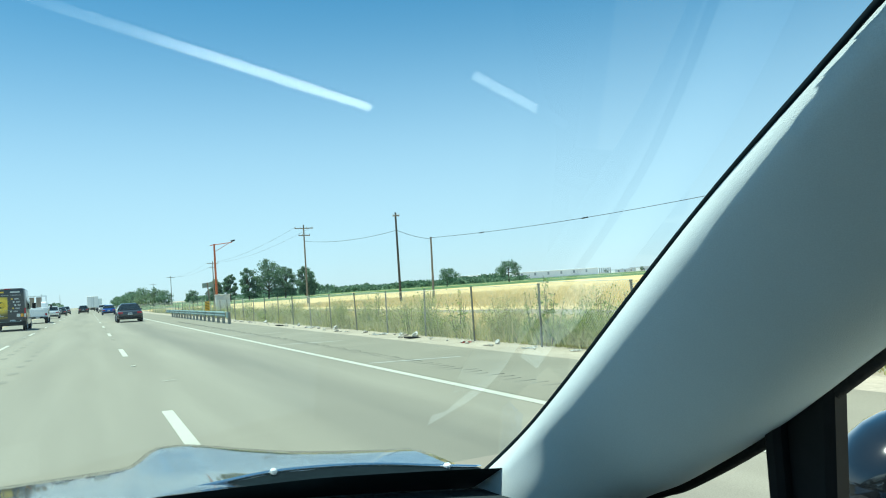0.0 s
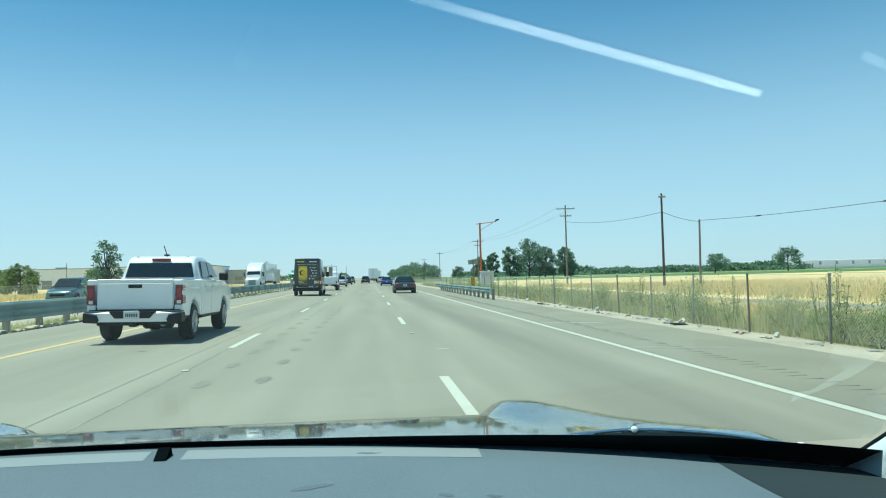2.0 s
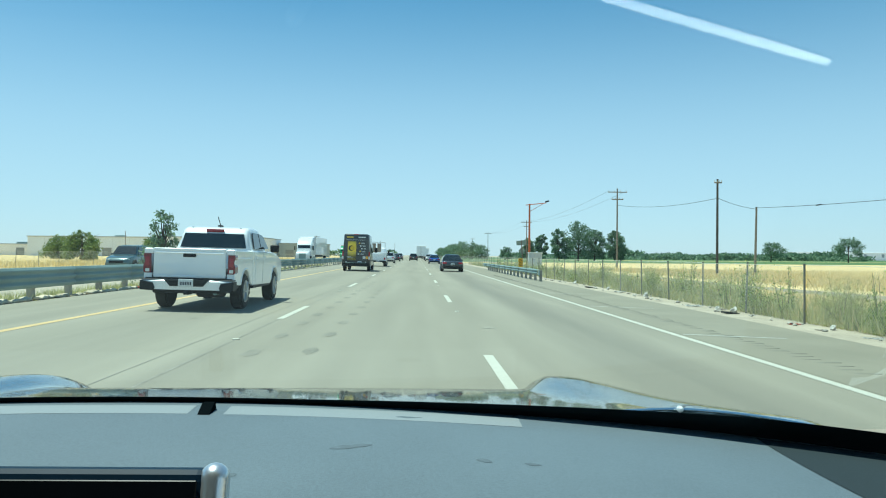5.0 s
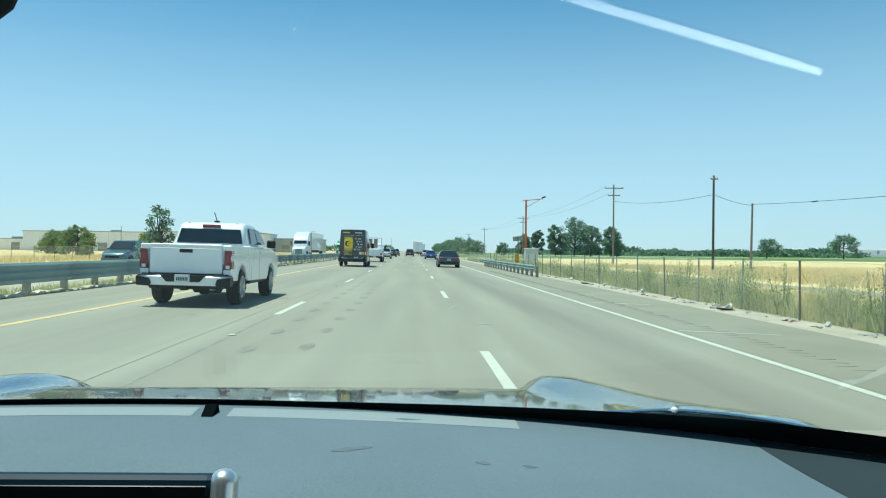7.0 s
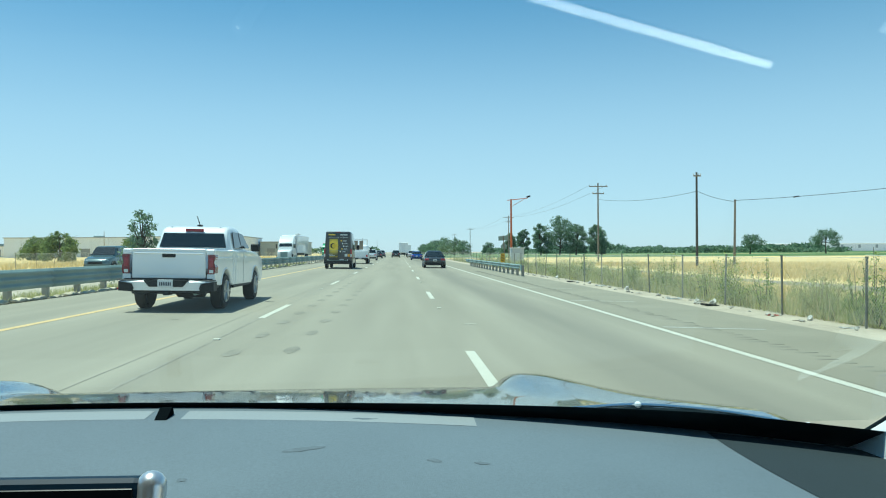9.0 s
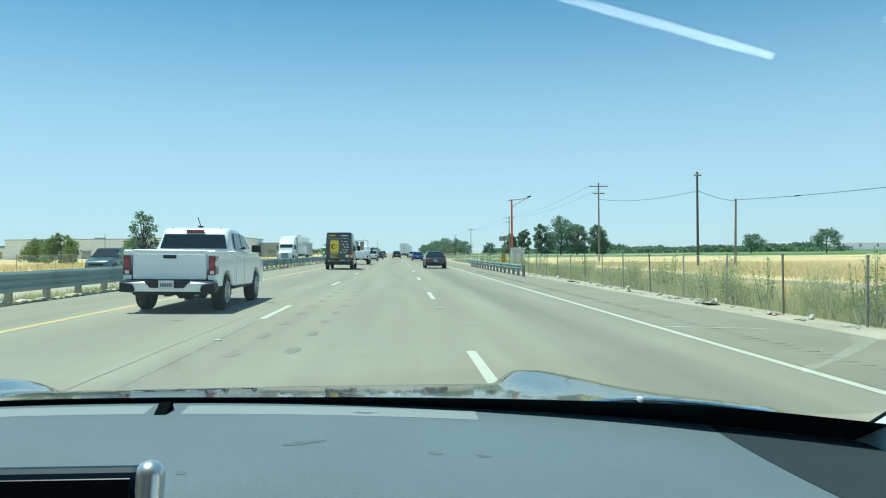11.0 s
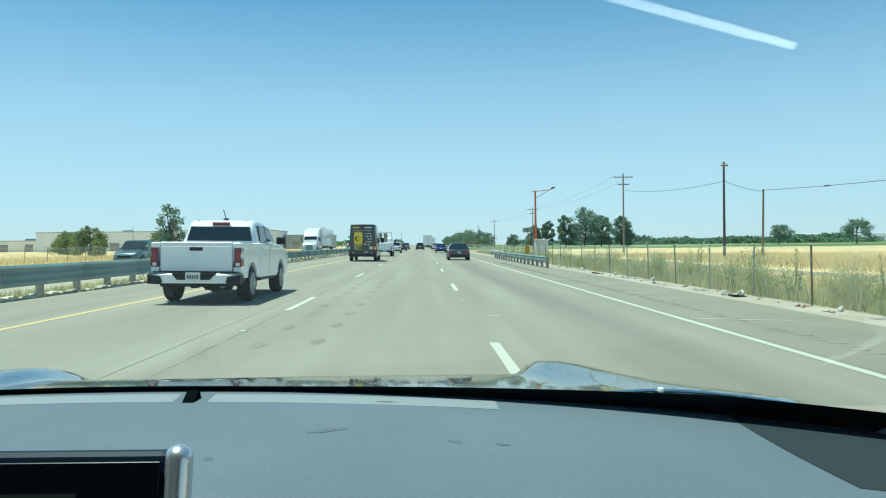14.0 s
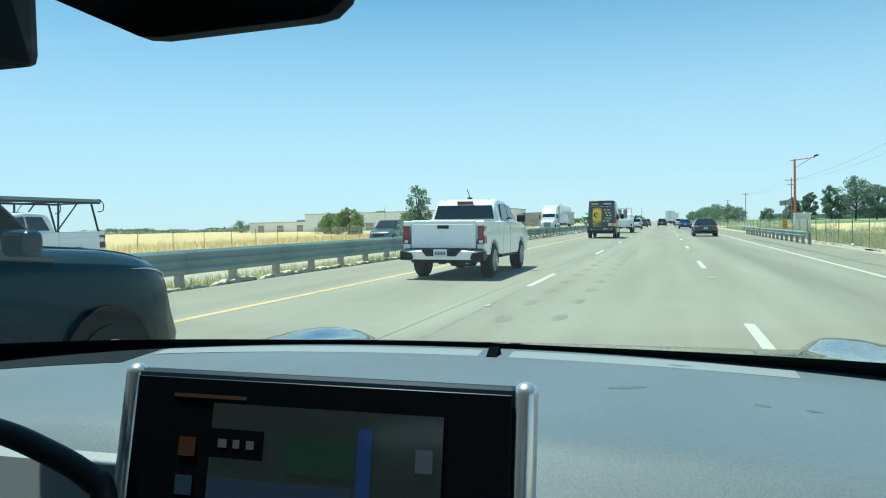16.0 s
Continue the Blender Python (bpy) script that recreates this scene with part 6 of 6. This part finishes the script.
def panel_van(m):
    """High-roof panel van, tail at y = 0."""
    e = tagged(empty("panel_van", m), "black high-roof panel van with a yellow tyre picture on its doors", "van")
    P = paint("black_van_wrap", (0.018, 0.022, 0.024), 0.3)
    hw = 1.03
    body = part("body", hull([(0.0, hw - 0.05, 0.42, 2.70), (0.06, hw, 0.36, 2.76), (2.0, hw, 0.34, 2.78), (3.6, hw, 0.34, 2.74), (4.1, hw, 0.36, 2.55), (4.75, hw, 0.38, 1.55), (5.6, hw - 0.08, 0.38, 1.25), (5.9, hw - 0.2, 0.42, 0.95)], 0.13, 0.13), P, e, "black wrapped van body", smooth=True)
    for s in (-1, 1):
        part("rear_door", box(0.86, 0.03, 1.95, (s * 0.44, -0.012, 1.42), 0.015, 2), P, e, "black rear door")
        part("hinge", box(0.05, 0.04, 0.10, (s * 0.91, -0.01, 2.0), 0.01), P, e)
        part("tail_light", box(0.11, 0.09, 0.62, (s * (hw - 0.06), 0.03, 1.16), 0.02, 2), M_RED, e, "tall red tail light")
        part("reverse_lamp", box(0.10, 0.03, 0.22, (s * (hw - 0.06), -0.01, 1.0), 0.01), M_LAMP, e, "clear lamp")
        part("reflector", cyl(0.04, 0.02, (s * 0.72, -0.03, 0.68), 'Y', 10), M_LAMP, e)
        part("door_mirror", box(0.24, 0.14, 0.40, (s * (hw + 0.20), 4.35, 1.62), 0.05, 2), M_BLACK, e, "black door mirror")
        part("side_window", box(0.012, 1.15, 0.72, (s * (hw - 0.02), 2.2, 1.75), 0.004, rot=pose(0, 0, 0, 0, -s * 3.2, 0)), M_TINT, e)
        part("side_window", box(0.012, 0.85, 0.66, (s * (hw - 0.03), 3.75, 1.70), 0.004, rot=pose(0, 0, 0, 0, -s * 3.2, 0)), M_TINT, e)
        part("side_trim", box(0.02, 3.6, 0.10, (s * (hw + 0.004), 2.2, 0.80), 0.006), M_BLACK, e)
    bp = part("rear_bumper", hull([(-0.12, hw - 0.06, 0.40, 0.62), (-0.05, hw, 0.38, 0.64), (0.2, hw, 0.38, 0.64)], 0.05), M_BLACK, e)
    part("bumper_step", box(1.5, 0.05, 0.03, (0, -0.12, 0.63), 0.01), M_GALV, bp)
    part("stop_lamp", box(0.36, 0.06, 0.05, (0, 0.01, 2.73), 0.015, 2), M_RED, e, "high red stop lamp")
    plate(e, 0.28, -0.035, 0.66)
    yb = -0.031
    Y1 = mat("print_yellow", (0.85, 0.58, 0.03), 0.35, var=0.1)
    Y2 = mat("print_ochre", (0.10, 0.085, 0.03), 0.4, var=0.3, scale=3, fine=30)
    N, L = Y2.node_tree.nodes, Y2.node_tree.links
    tc, ds, mr, mx = (N.new("ShaderNode" + k) for k in ("TexCoord", "VectorMath", "MapRange", "Mix"))
    ds.operation, ds.inputs[1].default_value, mx.data_type = 'DISTANCE', (-0.30, yb, 1.72), 'RGBA'
    mr.interpolation_type = 'SMOOTHERSTEP'
    mr.inputs["From Min"].default_value, mr.inputs["From Max"].default_value = 0.80, 0.20
    L.new(tc.outputs["Object"], ds.inputs[0])
    L.new(ds.outputs["Value"], mr.inputs["Value"])
    L.new(mr.outputs[0], mx.inputs["Factor"])
    L.new(N["Principled BSDF"].inputs["Base Color"].links[0].from_socket, mx.inputs["A"])
    mx.inputs["B"].default_value = (1.0, 0.74, 0.08, 1)
    L.new(mx.outputs["Result"], N["Principled BSDF"].inputs["Base Color"])
    WH = mat("print_white", (0.75, 0.76, 0.74), 0.4)
    art = part("picture_panel", box(0.62, 0.003, 1.42, (-0.31, yb, 1.50)), Y2, e, "ochre printed picture panel with a glowing tyre")
    part("tyre_ring", cyl(0.20, 0.004, (-0.36, yb - 0.003, 1.70), 'Y', 28), M_BLACK, art)
    part("sun_disc", cyl(0.15, 0.004, (-0.30, yb - 0.006, 1.70), 'Y', 24), Y1, art, "bright yellow disc")
    for i in range(26):
        a = radians(-95 + 190 * i / 25)
        l = 0.34 + 0.12 * math.sin(i * 2.3)
        p0 = Vector((-0.28 + 0.10 * math.cos(a), yb - 0.005, 1.70 + 0.10 * math.sin(a)))
        p1 = Vector((-0.28 + l * math.cos(a), yb - 0.005, 1.70 + l * math.sin(a)))
        part("ray", rod(p0, p1, 0.010, 3, r2=0.003), Y1, art)
    part("logo_bar", box(0.50, 0.003, 0.09, (-0.46, -0.015 + 0.0, 2.52), 0.001), Y1, e, "yellow logo shape")
    part("logo_bar", box(0.54, 0.003, 0.08, (0.42, -0.015, 2.52), 0.001), WH, e, "white logo shape")
    for p in [o for o in e.children if o.name.startswith("logo_bar")]:
        p.location.y = -0.005
    text_part("Transform any tire into an intelligent tire.", 0.088, (0, -0.03, 2.30), WH, e, "slogan", "white slogan lettering")
    for i, (dx, n) in enumerate(((0, 3), (0.10, 3), (0.18, 2), (0.06, 3), (-0.06, 2))):
        z = 2.08 - 0.20 * i
        part("icon", cyl(0.055, 0.004, (0.24 + dx, yb, z), 'Y', 12), Y1 if i % 3 == 0 else WH, e)
        for k in range(2):
            part("writing_bar", box(0.26 - 0.03 * (i % 3), 0.003, 0.022, (0.50 + dx * 0.8, yb, z + 0.02 - 0.045 * k)), WH, e)
    for i in range(3):
        part("writing_bar", box((0.3, 0.4, 0.62)[i], 0.003, 0.026, (-0.52 + 0.1 * i, yb - 0.004, 1.08 - 0.09 * i)), (WH, WH, Y1)[i], e)
    part("pale_sticker", box(0.20, 0.003, 0.20, (0.60, yb, 1.02)), WH, e, "pale square sticker")
    part("sticker", box(0.16, 0.003, 0.20, (0.80, yb, 1.02)), mat("orange_sticker", (0.9, 0.42, 0.03), 0.4), e, "orange sticker")
    part("door_handle", box(0.16, 0.04, 0.05, (0.14, -0.04, 1.17), 0.012, 2), M_BLACK, e)
    part("chrome_line", box(1.5, 0.006, 0.014, (0, yb, 1.36)), M_GALV, e)
    wheels(e, 1.80, (1.05, 4.85), 0.36, 0.24)
    return e


def box_truck(m, label, cab=(0.75, 0.75, 0.74), bw=2.5, bh=3.9, L=8.5, name="box_truck"):
    """Lorry seen from behind: white box body with two doors."""
    e = tagged(empty(name, m), label, "truck")
    W = paint("white_box_paint", (0.90, 0.91, 0.90), 0.4)
    bx = part("cargo_box", box(bw, L * 0.72, bh - 1.1, (0, L * 0.36, 1.1 + (bh - 1.1) / 2), 0.04), W, e, "white cargo box")
    for s in (-1, 1):
        part("rear_door", box(bw * 0.46, 0.03, bh - 1.35, (s * bw * 0.24, -0.01, 1.15 + (bh - 1.1) / 2), 0.01), W, bx)
        part("lock_bar", rod((s * 0.18, -0.04, 1.2), (s * 0.18, -0.04, bh - 0.1), 0.02, 6), M_GALV, bx)
        part("tail_light", box(0.2, 0.05, 0.12, (s * bw * 0.4, -0.02, 0.92), 0.01), M_RED, e, "red tail light")
    part("frame", box(1.0, L * 0.95, 0.22, (0, L * 0.48, 0.92)), M_BLACK, e)
    part("under_bar", box(2.2, 0.1, 0.14, (0, 0.05, 0.60), 0.01), M_BLACK, e)
    C = paint("lorry_cab_paint_%d" % int(cab[0] * 100), cab, 0.3)
    part("cab", hull([(L * 0.74, 1.15, 0.7, 2.6), (L * 0.80, 1.18, 0.6, 2.75), (L * 0.90, 1.18, 0.6, 2.65), (L * 0.95, 1.15, 0.6, 1.6), (L, 1.1, 0.6, 1.45)], 0.12), C, e, smooth=True)
    wheels(e, 2.0, (1.6, L * 0.88), 0.50, 0.30)
    return e


def semi(m, cab_col, trailer_col, label, ribs=False):
    """Tractor and long trailer; nose at y = 0 looking to -y, trailer behind."""
    e = tagged(empty("semi_truck", m), label, "truck")
    C = paint("tractor_paint_%d_%d" % (int(cab_col[0] * 100), int(cab_col[1] * 100)), cab_col, 0.25)
    part("bonnet", hull([(0.0, 0.95, 0.45, 1.25), (0.15, 1.05, 0.40, 1.55), (1.6, 1.12, 0.40, 1.85)], 0.16, 0.05), C, e, smooth=True)
    part("cab", hull([(1.5, 1.15, 0.6, 1.85), (1.9, 1.2, 0.6, 2.75), (2.4, 1.2, 0.6, 3.2), (3.2, 1.22, 0.6, 3.75), (4.9, 1.24, 0.6, 3.95)], 0.15, 0.08), C, e, smooth=True)
    slab([(-1.0, 1.58, 1.95), (1.0, 1.58, 1.95), (0.95, 1.84, 2.65), (-0.95, 1.84, 2.65)], 0.02, M_TINT, "windscreen", e, "dark windscreen")
    part("grille", box(1.1, 0.06, 0.85, (0, 0.02, 0.95), 0.03), M_GALV, e)
    part("bumper", box(2.3, 0.25, 0.32, (0, 0.02, 0.42), 0.05, 2), M_GALV, e)
    for s in (-1, 1):
        part("side_window", box(0.02, 0.8, 0.6, (s * 1.19, 2.35, 2.25), 0.01), M_TINT, e)
        part("headlight", box(0.3, 0.12, 0.2, (s * 0.85, 0.08, 0.95), 0.03), M_LAMP, e, "clear headlight")
        part("door_mirror", box(0.16, 0.12, 0.65, (s * 1.42, 1.75, 2.2), 0.03), M_BLACK, e)
        part("fuel_tank", cyl(0.33, 1.5, (s * 0.95, 3.6, 0.75), 'Y', 16), M_GALV, e)
    tr = part("trailer", box(2.6, 14.5, 2.85, (0, 12.6, 2.6), 0.04), paint("trailer_paint_%d" % int(trailer_col[0] * 100), trailer_col, 0.5), e, "long box trailer")
    if ribs:
        for i in range(24):
            for s in (-1, 1):
                part("rib", box(0.04, 0.06, 2.7, (s * 1.31, 5.7 + 0.6 * i, 2.6)), paint("trailer_paint_%d" % int(trailer_col[0] * 100), trailer_col), tr)
    part("trailer_frame", box(1.1, 14, 0.3, (0, 12.5, 1.0)), M_BLACK, e)
    wheels(e, 2.15, (1.2, 4.3, 5.5, 17.6, 18.9), 0.50, 0.32)
    return e


def service_truck(m):
    """White work truck with a utility body and an upright rack."""
    e = tagged(empty("service_truck", m), "white work truck with a utility body and tall rear rack", "truck")
    W = paint("white_truck_paint", (0.90, 0.905, 0.90))
    part("utility_body", box(2.1, 2.9, 0.95, (0, 1.45, 1.0), 0.03), W, e)
    part("tailboard", box(1.4, 0.06, 0.7, (0, -0.01, 1.0), 0.02), W, e)
    r = part("rack", box(1.9, 0.06, 0.08, (0, 0.3, 2.55)), W, e, "white tubular rack")
    for s in (-1, 1):
        part("upright", box(0.08, 0.08, 1.1, (s * 0.9, 0.3, 2.0)), W, r)
        part("louvred_panel", box(0.40, 0.08, 0.95, (s * 0.28, 0.32, 1.98), 0.01), mat("brown_louvre", (0.30, 0.24, 0.18), 0.7), r)
        part("tail_light", box(0.16, 0.05, 0.22, (s * 0.9, -0.01, 0.85), 0.01), M_RED, e, "red tail light")
        part("door_mirror", box(0.2, 0.12, 0.3, (s * 1.15, 4.2, 1.6), 0.03), M_BLACK, e)
    part("cab", hull([(2.95, 0.98, 0.6, 1.9), (3.15, 1.0, 0.55, 2.05), (4.1, 1.0, 0.55, 2.0), (4.7, 1.0, 0.55, 1.3), (5.8, 0.95, 0.55, 1.2)], 0.12, 0.08), W, e, smooth=True)
    part("bumper", box(2.1, 0.2, 0.16, (0, 0.0, 0.55), 0.02), M_BLACK, e)
    plate(e, 0.2, -0.11, 0.56)
    wheels(e, 1.75, (1.1, 4.7), 0.39, 0.28)
    return e


def on_road(x, y, yaw=0):
    return pose(x, y, road_z(x), 0, 0.0107 * 100, yaw)


panel_van(on_road(-4.75, 54.5))
service_truck(on_road(-4.55, 78))
pickup(on_road(-5.02, 15.6))
saloon(on_road(2.75, 61), "sedan_car", "dark grey sedan car driving in the outer lane", (0.055, 0.062, 0.068))
saloon(on_road(2.6, 118), "sedan_car", "blue sedan car far ahead in the outer lane", (0.02, 0.09, 0.35))
box_truck(on_road(0.9, 200), "white box truck far ahead", name="box_truck")
saloon(on_road(-4.5, 110), "crossover_car", "white crossover car far ahead in the inner lane", (0.72, 0.73, 0.72), 4.6, 1.85, 1.66, "suv")
saloon(on_road(-4.4, 142), "sedan_car", "dark sedan car far ahead in the inner lane", (0.05, 0.05, 0.05))
saloon(on_road(-1.0, 165), "crossover_car", "dark crossover car far ahead in the middle lane", (0.04, 0.045, 0.05), 4.6, 1.85, 1.66, "suv")
saloon(on_road(-4.4, 172), "crossover_car", "grey crossover car far ahead in the inner lane", (0.25, 0.26, 0.27), 4.6, 1.85, 1.66, "suv")
saloon(on_road(2.6, 165), "crossover_car", "white crossover car far ahead in the outer lane", (0.7, 0.7, 0.69), 4.6, 1.85, 1.66, "suv")
box_truck(on_road(2.7, 262), "pale box truck far ahead in the outer lane", (0.6, 0.6, 0.58), name="box_truck")
saloon(on_road(-1.0, 210), "sedan_car", "pale sedan car far ahead in the middle lane", (0.5, 0.5, 0.5))
# large dark crossover passing close beside
saloon(on_road(-4.72, -0.10), "crossover_car", "dark blue-black crossover car passing close by", (0.005, 0.026, 0.040), 4.9, 1.98, 1.88, "suv", near=True)
# traffic on the opposite carriageway (noses towards the viewer)
for x, y, nm, lab, c, kind, H in ((-20.2, 49.5, "crossover_car", "grey-green sport utility car on the opposite carriageway", (0.12, 0.17, 0.17), "suv", 1.78),
                                 (-17.6, 66, "sedan_car", "dark red sedan car on the opposite carriageway", (0.16, 0.02, 0.03), "sedan", 1.45),
                                 (-20.6, 80, "crossover_car", "dark sport utility car on the opposite carriageway", (0.03, 0.04, 0.045), "suv", 1.78),
                                 (-22.5, 108, "sedan_car", "dark sedan car on the opposite carriageway", (0.06, 0.05, 0.05), "sedan", 1.45),
                                 (-17.2, 205, "sedan_car", "pale sedan car far off on the opposite carriageway", (0.6, 0.6, 0.6), "sedan", 1.45)):
    saloon(pose(x, y + 4.7, 0.05, 0, 0, 180), nm, lab, c, 4.7, 1.85, H, kind)
semi(pose(-17.6, 112, 0.05), (0.78, 0.79, 0.78), (0.78, 0.79, 0.78), "white semi truck with a long white trailer, opposite direction")
semi(pose(-21.6, 215, 0.05), (0.04, 0.30, 0.10), (0.33, 0.12, 0.06), "green semi truck with a rust-brown ribbed trailer, opposite direction", True)
pickup(pose(-17.6, 18.4, 0.05, 0, 0, 180), rack=True, label="white work pickup truck with a ladder rack, opposite direction")
